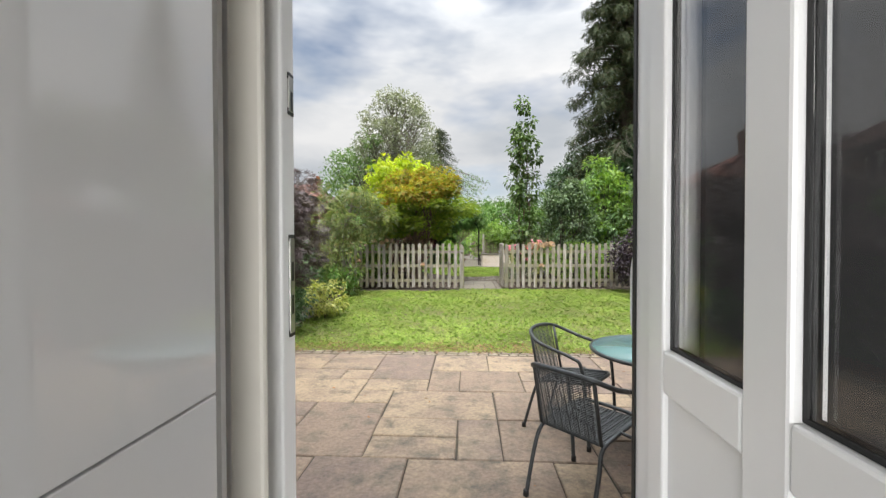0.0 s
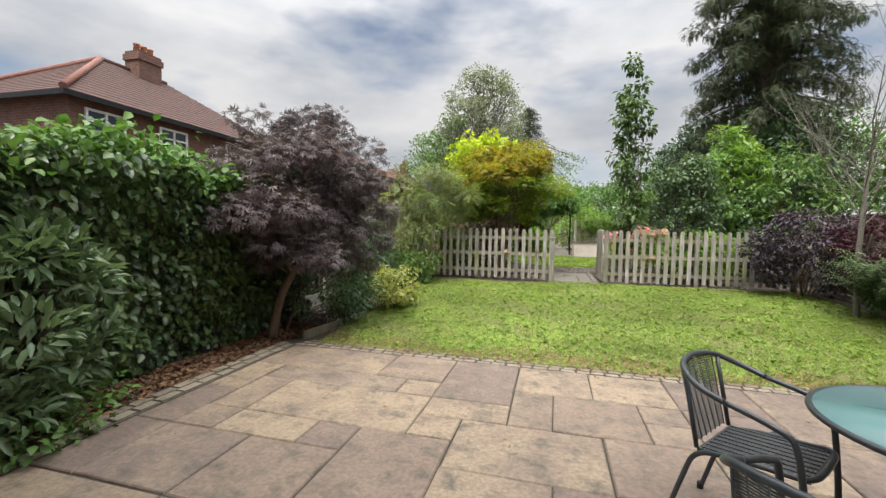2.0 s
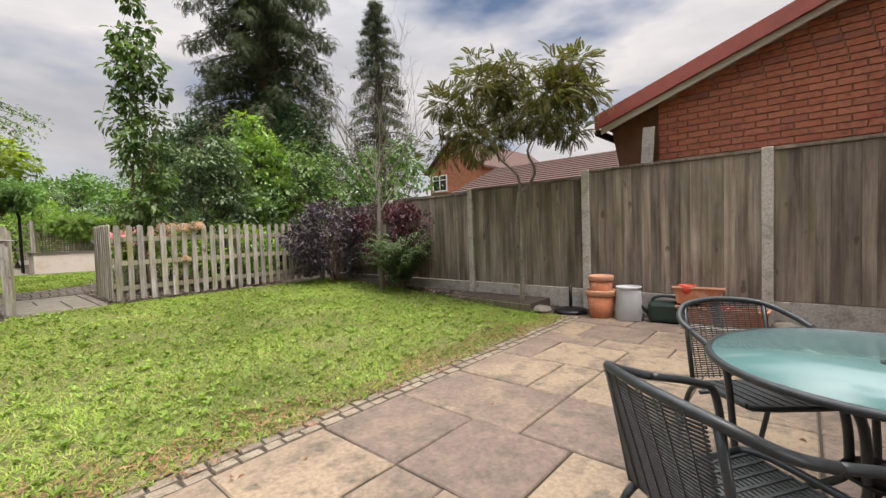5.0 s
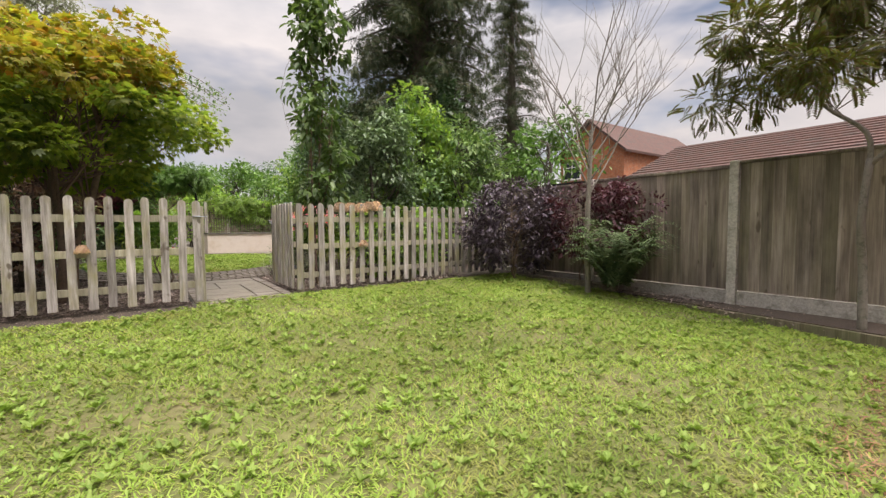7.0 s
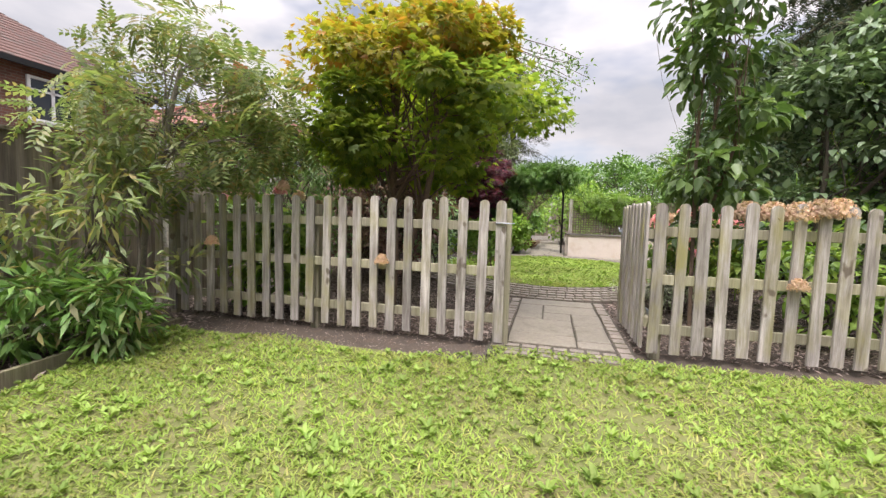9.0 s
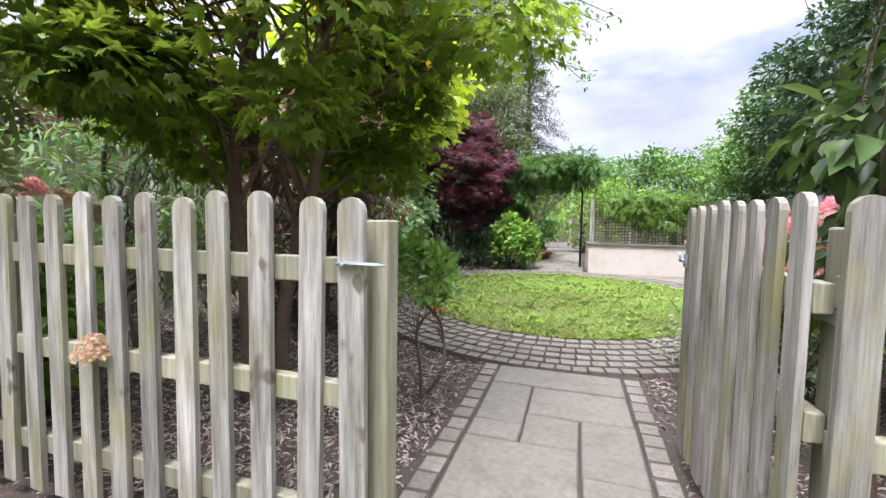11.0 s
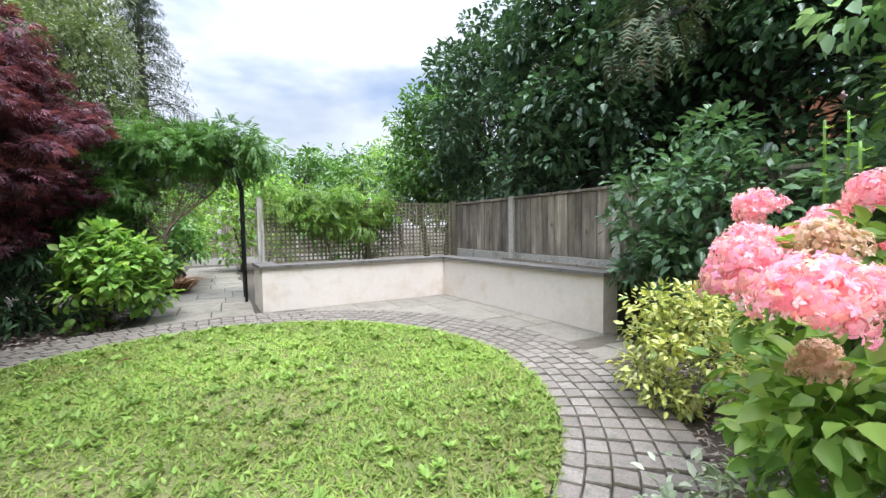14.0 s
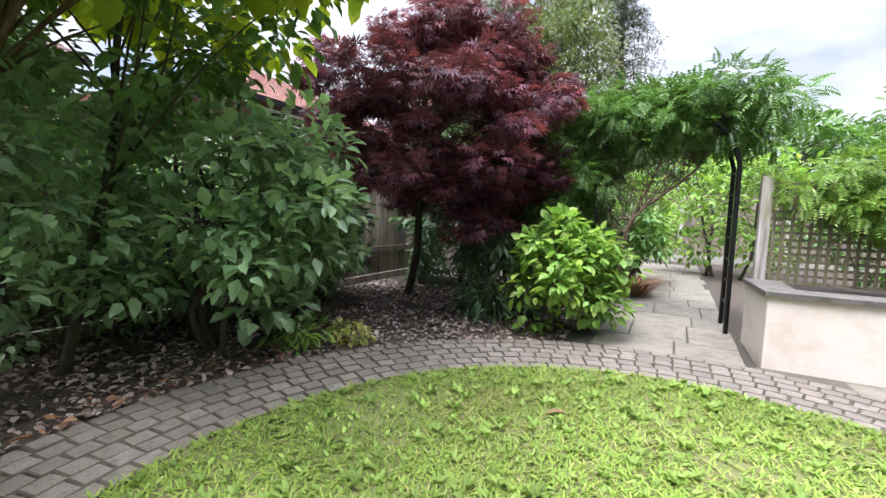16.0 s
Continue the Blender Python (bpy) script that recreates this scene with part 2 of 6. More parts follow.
TRELLIS = wood_mat("trellis_wood", (0.10, 0.09, 0.055), (0.17, 0.15, 0.10), (0.24, 0.22, 0.15), (0.12, 0.15, 0.05), 0.6)
RENDER_W = stone_mat("cream_render", [(0.624, 0.551, 0.485), (0.687, 0.617, 0.549)], (0.57, 0.48, 0.38), 1.3, 0.9, 0.0, 0.12, grain=0.05)
COPING = stone_mat("coping_slate", [(0.10, 0.09, 0.08), (0.17, 0.155, 0.14)], (0.07, 0.07, 0.05), 5.0, 0.85, 0.3, 0.5)
BARK = stone_mat("bark", [(0.06, 0.048, 0.038), (0.13, 0.105, 0.08)], (0.10, 0.11, 0.07), 9.0, 0.95, 0.0, 1.0, (1, 1, 0.25))
BARK_GREY = stone_mat("pale_bark", [(0.17, 0.15, 0.12), (0.30, 0.27, 0.23)], (0.12, 0.12, 0.09), 9.0, 0.9, 0.0, 0.8, (1, 1, 0.25))
BARK_RED = stone_mat("brown_bark", [(0.13, 0.085, 0.06), (0.22, 0.15, 0.105)], (0.1, 0.08, 0.06), 9.0, 0.9, 0.0, 0.8, (1, 1, 0.25))
METAL_DK = plain_mat("dark_grey_powder_coat", (0.045, 0.052, 0.055), 0.38, 0.2, 0.25, 30)
WICKER = plain_mat("grey_woven_plastic", (0.055, 0.06, 0.062), 0.5, 0.0, 0.35, 60)
BLACK = plain_mat("black_metal", (0.012, 0.012, 0.013), 0.45, 0.3, 0.2, 20)
RUBBER = plain_mat("black_gasket", (0.01, 0.01, 0.01), 0.6, 0.0, 0.1)
UPVC = plain_mat("white_upvc", (0.80, 0.80, 0.79), 0.28, 0.0, 0.02, 3)
CREAM = plain_mat("cream_paint", (0.66, 0.63, 0.56), 0.5, 0.0, 0.03, 5)
WHITE_WALL = plain_mat("white_emulsion", (0.74, 0.73, 0.71), 0.85, 0.0, 0.02, 4)
GLOSS = plain_mat("white_gloss_laminate", (0.70, 0.69, 0.685), 0.05, 0.0, 0.01, 2)
GLOSS.node_tree.nodes["Principled BSDF"].inputs["Specular IOR Level"].default_value = 1.0
# the room's dimness is put into this colour, to keep the door glass dark
DARK_WALL = plain_mat("dim_room_black", (0.012, 0.012, 0.012), 0.8, 0.0, 0.05, 3)
STEEL = plain_mat("worn_steel", (0.50, 0.49, 0.47), 0.38, 1.0, 0.15, 40)
ZINC = plain_mat("galvanised_zinc", (0.42, 0.45, 0.50), 0.45, 0.7, 0.2, 30)
TERRA = stone_mat("terracotta", [(0.38, 0.12, 0.055), (0.48, 0.17, 0.08)], (0.46, 0.26, 0.17), 5.0, 0.8, 0.5, 0.3, grain=0.12)
TERRA_RIM = plain_mat("pale_terracotta", (0.52, 0.27, 0.17), 0.8, 0, 0.15)
GLAZE = plain_mat("pale_grey_pot", (0.44, 0.46, 0.47), 0.5, 0, 0.08, 8)
PLAST_GREEN = plain_mat("dark_green_plastic", (0.012, 0.03, 0.024), 0.35, 0, 0.2, 8)
PLAST_RED = plain_mat("red_plastic", (0.5, 0.05, 0.02), 0.4, 0, 0.1, 8)
BRICK_FAR = brick_mat("red_brown_brick", (0.19, 0.085, 0.058), (0.14, 0.063, 0.047), (0.18, 0.145, 0.12))
BRICK_ORANGE = brick_mat("orange_brick", (0.47, 0.17, 0.075), (0.42, 0.14, 0.06), (0.40, 0.25, 0.17))
BRICK_PIECE = stone_mat("red_facing_brick", [(0.439, 0.136, 0.078), (0.537, 0.194, 0.103), (0.464, 0.155, 0.091), (0.561, 0.22, 0.129), (0.488, 0.168, 0.091), (0.207, 0.142, 0.142)], (0.27, 0.10, 0.07), 8.0, 0.9, 0.75, 0.6)
MORTAR = plain_mat("mortar", (0.396, 0.275, 0.209), 0.95, 0, 0.15, 20, 0.3)
TILE = stone_mat("clay_roof_tile", [(0.075, 0.043, 0.036), (0.125, 0.066, 0.053), (0.095, 0.055, 0.045)], (0.08, 0.068, 0.058), 1.5, 0.9, 0.0, 0.5)
TILE_RED = stone_mat("red_roof_tile", [(0.24, 0.105, 0.08), (0.31, 0.145, 0.11)], (0.2, 0.11, 0.09), 1.5, 0.9, 0.0, 0.5)
VERGE = plain_mat("verge_tile_red", (0.33, 0.085, 0.065), 0.6, 0, 0.15, 6)
TIMBER = plain_mat("brown_soffit", (0.22, 0.10, 0.055), 0.7, 0, 0.15, 6)
FLOOR_IN = plain_mat("dark_floor_tile", (0.10, 0.095, 0.09), 0.4, 0, 0.15, 4)

glass, gn, gl_, gb = base_mat("window_glass", 0.02)
gb.inputs["Transmission Weight"].default_value, gb.inputs["IOR"].default_value = 1.0, 1.45
dark_glass, gn2, gl2, gb2 = base_mat("dark_window", 0.04)
gb2.inputs["Base Color"].default_value = (0.03, 0.035, 0.04, 1)
table_glass, gn3, gl3, gb3 = base_mat("frosted_table_glass", 0.12)
gb3.inputs["Base Color"].default_value = (0.135, 0.27, 0.26, 1)
gb3.inputs["Coat Weight"].default_value = 0.35
gb3.inputs["Coat Roughness"].default_value = 0.03

L_GRASS = leaf_mat("grass_blade", [(0.15, 0.24, 0.037), (0.225, 0.325, 0.053), (0.275, 0.37, 0.072), (0.18, 0.28, 0.044), (0.35, 0.335, 0.11)], 0.6, 0.3, 0.25, patch=(0.8, 0.66, 1.25), straw=(0.27, 0.22, 0.085))
L_WEED = leaf_mat("broad_lawn_leaf", [(0.165, 0.26, 0.055), (0.225, 0.32, 0.07), (0.275, 0.365, 0.10)], 0.6, 0.25, 0.2)
L_IVY = leaf_mat("ivy_leaf", [(0.033, 0.065, 0.027), (0.075, 0.138, 0.045), (0.138, 0.206, 0.062), (0.053, 0.103, 0.035)], 0.32, 0.15, 0.5)
L_PURPLE = leaf_mat("purple_elder_leaf", [(0.072, 0.052, 0.058), (0.125, 0.095, 0.10), (0.18, 0.145, 0.143), (0.095, 0.07, 0.075)], 0.6, 0.12)
L_BERRY = leaf_mat("purple_black_leaf", [(0.039, 0.026, 0.039), (0.078, 0.055, 0.075), (0.111, 0.085, 0.111)], 0.5, 0.12)
L_BURG = leaf_mat("burgundy_leaf", [(0.05, 0.012, 0.02), (0.11, 0.028, 0.04), (0.075, 0.03, 0.045)], 0.5, 0.18)
L_PMAPLE = leaf_mat("red_maple_leaf", [(0.059, 0.02, 0.034), (0.143, 0.037, 0.058), (0.092, 0.034, 0.054), (0.252, 0.059, 0.076)], 0.5, 0.25)
L_BRONZE = leaf_mat("bronze_purple_leaf", [(0.10, 0.055, 0.055), (0.20, 0.115, 0.10), (0.30, 0.20, 0.155), (0.14, 0.085, 0.10)], 0.45, 0.25)
L_VARIEG = leaf_mat("yellow_variegated_leaf", [(0.54, 0.528, 0.12), (0.36, 0.408, 0.096), (0.66, 0.624, 0.264), (0.168, 0.24, 0.06)], 0.4, 0.25)
L_WILLOW = leaf_mat("narrow_green_leaf", [(0.081, 0.162, 0.047), (0.149, 0.243, 0.081), (0.216, 0.311, 0.108)], 0.5, 0.25)
L_PALEW = leaf_mat("pale_feathery_leaf", [(0.10, 0.15, 0.05), (0.165, 0.215, 0.08), (0.23, 0.28, 0.11), (0.26, 0.20, 0.08)], 0.5, 0.35)
L_ACER = leaf_mat("acer_green_leaf", [(0.103, 0.162, 0.03), (0.167, 0.231, 0.039), (0.246, 0.285, 0.045), (0.133, 0.197, 0.034)], 0.5, 0.68)
L_ACER_TOP = leaf_mat("acer_yellow_leaf", [(0.28, 0.31, 0.035), (0.38, 0.28, 0.035), (0.20, 0.27, 0.035), (0.40, 0.18, 0.03)], 0.5, 0.42)
L_GOLD = leaf_mat("golden_leaf", [(0.36, 0.44, 0.035), (0.48, 0.52, 0.04), (0.27, 0.38, 0.035)], 0.45, 0.5)
L_DARKGREEN = leaf_mat("dark_green_leaf", [(0.063, 0.127, 0.061), (0.118, 0.206, 0.098), (0.18, 0.287, 0.138), (0.086, 0.164, 0.081)], 0.35, 0.25, 0.5)
L_LAUREL = leaf_mat("laurel_leaf", [(0.035, 0.075, 0.036), (0.07, 0.13, 0.06), (0.12, 0.20, 0.095), (0.05, 0.10, 0.048)], 0.3, 0.15, 0.5)
L_VIB = leaf_mat("grey_green_broad_leaf", [(0.184, 0.293, 0.155), (0.282, 0.414, 0.23), (0.391, 0.529, 0.322), (0.23, 0.374, 0.144)], 0.32, 0.35, 0.5)
L_GLOSSY = leaf_mat("glossy_green_leaf", [(0.12, 0.25, 0.05), (0.21, 0.36, 0.07), (0.16, 0.29, 0.06), (0.30, 0.44, 0.11)], 0.22, 0.3, 0.7)
L_MID = leaf_mat("mid_green_leaf", [(0.072, 0.156, 0.036), (0.12, 0.228, 0.054), (0.168, 0.288, 0.072)], 0.4, 0.25)
L_LIGHT = leaf_mat("light_green_leaf", [(0.15, 0.27, 0.05), (0.22, 0.36, 0.08), (0.28, 0.38, 0.07)], 0.45, 0.35)
L_CONIFER = leaf_mat("conifer_spray", [(0.032, 0.052, 0.027), (0.058, 0.082, 0.042), (0.086, 0.115, 0.058), (0.115, 0.098, 0.052)], 0.7, 0.08, 0.2)
L_BIRCH = leaf_mat("grey_green_leaf", [(0.15, 0.17, 0.115), (0.23, 0.25, 0.18), (0.33, 0.34, 0.27)], 0.55, 0.3)
L_OLIVE = leaf_mat("olive_leaf", [(0.085, 0.12, 0.045), (0.14, 0.175, 0.07), (0.19, 0.22, 0.10)], 0.55, 0.25)
L_SILVER = leaf_mat("silver_variegated_leaf", [(0.153, 0.198, 0.117), (0.27, 0.306, 0.207), (0.468, 0.486, 0.378), (0.198, 0.243, 0.144)], 0.45, 0.25)
L_NARROW = leaf_mat("grey_green_narrow_leaf", [(0.075, 0.125, 0.062), (0.13, 0.195, 0.10), (0.20, 0.27, 0.15), (0.10, 0.16, 0.08)], 0.35, 0.2)
L_COLUMN = leaf_mat("deep_green_drooping_leaf", [(0.06, 0.11, 0.035), (0.10, 0.165, 0.05), (0.15, 0.215, 0.075)], 0.4, 0.3)
L_SUMAC = leaf_mat("bronze_pinnate_leaf", [(0.078, 0.111, 0.026), (0.13, 0.15, 0.033), (0.13, 0.078, 0.039), (0.098, 0.13, 0.033)], 0.5, 0.25)
L_FERN = leaf_mat("fern_frond", [(0.055, 0.098, 0.036), (0.10, 0.15, 0.06), (0.145, 0.19, 0.085)], 0.6, 0.2)
L_HYDR = leaf_mat("hydrangea_leaf", [(0.13, 0.235, 0.04), (0.20, 0.32, 0.06), (0.28, 0.38, 0.085)], 0.45, 0.35)
L_PINK = leaf_mat("pink_floret", [(0.843, 0.33, 0.524), (0.882, 0.48, 0.638), (0.902, 0.68, 0.752), (0.843, 0.29, 0.479)], 0.8, 0.4, 0.1)
L_CREAMF = leaf_mat("faded_floret", [(0.62, 0.44, 0.32), (0.60, 0.47, 0.33), (0.68, 0.42, 0.35)], 0.7, 0.25, 0.2)
L_DEAD = leaf_mat("dead_leaf", [(0.204, 0.102, 0.06), (0.312, 0.168, 0.096), (0.132, 0.078, 0.054), (0.396, 0.24, 0.132)], 0.8, 0.1, 0.2)
L_MULCH = leaf_mat("bark_mulch", [(0.14, 0.105, 0.085), (0.30, 0.235, 0.20), (0.50, 0.41, 0.36), (0.20, 0.15, 0.125)], 0.9, 0.0, 0.2)

# ---- mesh helpers ----
def part(name, bm, material, parent=None, label=""):
    me = bpy.data.meshes.new(name)
    bm.normal_update()
    bm.to_mesh(me)
    bm.free()
    me.materials.append(material)
    ob = new(name, me)
    if parent is not None:
        ob.parent = parent
    if label:
        ob["label"] = label
    return ob


def thing(name, label, category, loc=(0, 0, 0), rz=0.0, group="", kind=""):
    """An Empty at the base of a thing."""
    ob = new(name)
    ob.empty_display_size = 0.1
    ob.matrix_basis = pose(*loc, 0, 0, rz)
    return tagged(ob, label, category, group, kind)


def box_bm(x0, x1, y0, y1, z0, z1, bevel=0.0, bm=None):
    bm = bm or bmesh.new()
    m = Matrix.LocRotScale(((x0 + x1) / 2, (y0 + y1) / 2, (z0 + z1) / 2), None, (x1 - x0, y1 - y0, z1 - z0))
    r = bmesh.ops.create_cube(bm, size=1, matrix=m)
    if bevel:
        bmesh.ops.bevel(bm, geom=list({e for v in r["verts"] for e in v.link_edges}), offset=bevel, segments=2, affect="EDGES", profile=0.5)
    return bm


def poly_prism(pts, axis, a, b, bm=None):
    """Prism of a polygon: axis x, y or z runs from a to b; pts are the other two coordinates."""
    bm = bm or bmesh.new()
    mk = {"x": lambda p, s: (s, p[0], p[1]), "y": lambda p, s: (p[0], s, p[1]), "z": lambda p, s: (p[0], p[1], s)}[axis]
    A = [bm.verts.new(mk(p, a)) for p in pts]
    B = [bm.verts.new(mk(p, b)) for p in pts]
    bm.faces.new(A)
    bm.faces.new(B[::-1])
    for i in range(len(pts)):
        j = (i + 1) % len(pts)
        bm.faces.new((A[j], A[i], B[i], B[j]))
    bmesh.ops.recalc_face_normals(bm, faces=bm.faces)
    return bm


def tube(bm, pts, radii, seg=8, cap=True):
    """A round tube through pts, tapering by radii."""
    pts = [Vector(p) for p in pts]
    if isinstance(radii, (int, float)):
        radii = [radii] * len(pts)
    rings, up = [], None
    for i, p in enumerate(pts):
        d = (pts[min(i + 1, len(pts) - 1)] - pts[max(i - 1, 0)]).normalized()
        if up is None:
            up = d.orthogonal().normalized()
        up = (up - d * up.dot(d))
        up = up.normalized() if up.length > 1e-4 else d.orthogonal().normalized()
        s = d.cross(up)
        rings.append([bm.verts.new(p + (up * math.cos(k * 2 * math.pi / seg) + s * math.sin(k * 2 * math.pi / seg)) * radii[i]) for k in range(seg)])
    for a, b in zip(rings, rings[1:]):
        for k in range(seg):
            f = bm.faces.new((a[k], a[(k + 1) % seg], b[(k + 1) % seg], b[k]))
            f.smooth = True
    if cap:
        bm.faces.new(rings[0][::-1])
        bm.faces.new(rings[-1])
    return bm


def smooth_path(pts, n=6, closed=False):
    """Catmull-Rom through pts."""
    P = [Vector(p) for p in pts]
    out, m = [], len(P)
    for i in range(m if closed else m - 1):
        g = (lambda k: P[k % m]) if closed else (lambda k: P[min(max(k, 0), m - 1)])
        a, b, c, d = g(i - 1), g(i), g(i + 1), g(i + 2)
        for s in range(n):
            t = s / n
            out.append(0.5 * (2 * b + (c - a) * t + (2 * a - 5 * b + 4 * c - d) * t * t + (3 * b - a - 3 * c + d) * t ** 3))
    if not closed:
        out.append(P[-1])
    return out


def lathe(prof, seg=24, bm=None, z0=0.0):
    """Solid of revolution about z from (radius, z) rows."""
    bm = bm or bmesh.new()
    rings = [[bm.verts.new((r * math.cos(k * 2 * math.pi / seg), r * math.sin(k * 2 * math.pi / seg), z + z0)) for k in range(seg)] for r, z in prof]
    for a, b in zip(rings, rings[1:]):
        for k in range(seg):
            bm.faces.new((a[k], a[(k + 1) % seg], b[(k + 1) % seg], b[k])).smooth = True
    bm.faces.new(rings[0][::-1])
    bm.faces.new(rings[-1])
    return bm


def piece_mesh(name, w, d, h, mat, ch=0.006, wob=0.0, seed=0, dirt=None):
    """A slab, sett or brick lying flat, top at z=0, chamfered, with slightly uneven corners: 18 triangles; dirt: what clings to its worn edges."""
    rr = random.Random(seed)
    o = [(-w / 2, -d / 2), (w / 2, -d / 2), (w / 2, d / 2), (-w / 2, d / 2)]
    o = [(x + rr.uniform(-wob, wob), y + rr.uniform(-wob, wob)) for x, y in o]
    vs = [(x, y, -h) for x, y in o] + [(x, y, -ch) for x, y in o] + [(x - math.copysign(ch, x), y - math.copysign(ch, y), 0) for x, y in o]
    fs = [(8, 9, 10, 11)]
    for k in (0, 4):
        fs += [(k + i, k + (i + 1) % 4, k + 4 + (i + 1) % 4, k + 4 + i) for i in range(4)]
    me = bpy.data.meshes.new(name)
    me.from_pydata(vs, [], fs)
    me.materials.append(mat)
    if dirt:
        me.materials.append(dirt)
        for p in me.polygons[5:9]:
            p.material_index = 1
    return me


# ---- foliage helpers ----
def T_oval(fold=0.12, w=0.26):
    v = [(0, 0, 0), (-w, 0.35, fold), (0, 0.4, 0), (w, 0.35, fold), (-w * 0.7, 0.72, fold * 0.7), (w * 0.7, 0.72, fold * 0.7), (0, 1, -0.12)]
    return v, [(0, 2, 1), (0, 3, 2), (1, 2, 6, 4), (2, 3, 5, 6)]


def T_lance(w=0.12):
    v = [(0, 0, 0), (-w, 0.45, 0.05), (w, 0.45, 0.05), (0, 1, -0.1)]
    return v, [(0, 2, 3, 1)]


def T_palm(lobes=5, w=0.16, spread=130):
    v, f = [(0, 0, 0)], []
    for i in range(lobes):
        a = radians(-spread / 2 + spread * i / (lobes - 1))
        L = 1.0 - 0.38 * abs(i - (lobes - 1) / 2) / ((lobes - 1) / 2)
        s, c = math.sin(a), math.cos(a)
        k = len(v)
        v += [(s * L * 0.5 - c * w, c * L * 0.5 + s * w, 0.03), (s * L, c * L, -0.14), (s * L * 0.5 + c * w, c * L * 0.5 - s * w, 0.03)]
        f.append((0, k + 2, k + 1, k))
    return v, f


def T_pinnate(pairs=6, w=0.055, ll=0.34, droop=0.3):
    v, f = [], []
    for i in range(pairs):
        y = 0.12 + 0.8 * i / (pairs - 1)
        z = -droop * y * y
        L = ll * (1 - 0.45 * abs(i / (pairs - 1) - 0.4))
        for s in (-1, 1):
            k = len(v)
            v += [(0, y - w * 0.4, z), (s * L * 0.55, y + 0.02 - w, z), (s * L, y + 0.10, z - 0.07), (s * L * 0.5, y + 0.05 + w, z)]
            f.append((k, k + 1, k + 2, k + 3) if s > 0 else (k, k + 3, k + 2, k + 1))
    k = len(v)
    v += [(-0.008, 0, 0), (0.008, 0, 0), (0, 1, -droop)]
    f.append((k, k + 1, k + 2))
    return v, f


def T_spray(n=7, droop=0.55):
    v, f = [], []
    for i in range(n):
        y = 0.1 + 0.75 * i / (n - 1)
        z = -droop * y * y
        L = 0.42 * (1 - 0.55 * i / (n - 1))
        for s in (-1, 1):
            k = len(v)
            v += [(0, y - 0.07, z), (s * L, y + 0.16, z - 0.12), (0, y + 0.07, z - 0.02)]
            f.append((k, k + 1, k + 2) if s > 0 else (k, k + 2, k + 1))
    return v, f


def T_blade(w=0.045, bend=0.35):
    v = [(-w, 0, 0), (w, 0, 0), (-w * 0.8, 0.55, -bend * 0.3), (w * 0.8, 0.55, -bend * 0.3), (0, 1, -bend)]
    return v, [(0, 1, 3, 2), (2, 3, 4)]


OVAL, LANCE, PALM, PINN = T_oval(), T_lance(), T_palm(), T_pinnate()
BROAD, PALM7, FINE = T_oval(0.1, 0.34), T_palm(7, 0.085, 200), T_palm(5, 0.07, 150)


def scatter_mesh(name, template, P, D, U, S, material):
    """One mesh of many copies of a small template: at P, pointing along D, face towards U, of size S."""
    tv, tf = np.array(template[0], float), template[1]
    P, D, U, S = (np.asarray(a, float) for a in (P, D, U, S))
    D = D / np.maximum(np.linalg.norm(D, axis=1, keepdims=True), 1e-6)
    R = np.cross(D, U)
    R = R / np.maximum(np.linalg.norm(R, axis=1, keepdims=True), 1e-6)
    N = np.cross(R, D)
    n, m = len(P), len(tv)
    V = P[:, None, :] + S[:, None, None] * (tv[None, :, 0, None] * R[:, None, :] + tv[None, :, 1, None] * D[:, None, :] + tv[None, :, 2, None] * N[:, None, :])
    sizes = np.array([len(f) for f in tf])
    idx = np.array([i for f in tf for i in f])
    loops = (np.arange(n)[:, None] * m + idx[None, :]).ravel()
    tot = np.tile(sizes, n)
    start = np.concatenate([[0], np.cumsum(tot)[:-1]])
    me = bpy.data.meshes.new(name)
    me.vertices.add(n * m)
    me.vertices.foreach_set("co", V.astype(np.float32).ravel())
    me.loops.add(len(loops))
    me.loops.foreach_set("vertex_index", loops.astype(np.int32))
    me.polygons.add(len(tot))
    me.polygons.foreach_set("loop_start", start.astype(np.int32))
    me.polygons.foreach_set("loop_total", tot.astype(np.int32))
    me.update(calc_edges=True)
    me.materials.append(material)
    return me


def unit(rng, n):
    v = rng.normal(size=(n, 3))
    return v / np.linalg.norm(v, axis=1, keepdims=True)


def clumps_in(rng, c, r, n, cr, shell=0.55, low=-1.0):
    """Clump rows (x, y, z, radius) spread through an ellipsoid, thicker towards its skin."""
    out = []
    while len(out) < n:
        d = unit(rng, 1)[0]
        if d[2] < low:
            continue
        k = shell + (1 - shell) * rng.random() ** 0.6
        p = np.array(c) + d * np.array(r) * k
        out.append((*p, cr * rng.uniform(0.65, 1.3)))
    return out


def leaves_on(rng, clumps, per, size, flat=0.75, droop=0.25, jitter=0.55):
    """Leaf rows on the skins of clumps: they point outwards and hang a little."""
    C = np.array(clumps)
    k = np.repeat(np.arange(len(C)), per)
    d = unit(rng, len(k))
    rad = C[k, 3] * rng.uniform(0.55, 1.08, len(k))
    P = C[k, :3] + d * rad[:, None] * np.array([1, 1, flat])
    D = d + jitter * unit(rng, len(k))
    D[:, 2] -= droop
    U = np.tile([0, 0, 1.0], (len(k), 1)) + 0.5 * d + 0.5 * unit(rng, len(k))
    S = size * rng.uniform(0.6, 1.3, len(k))
    return P, D, U, S


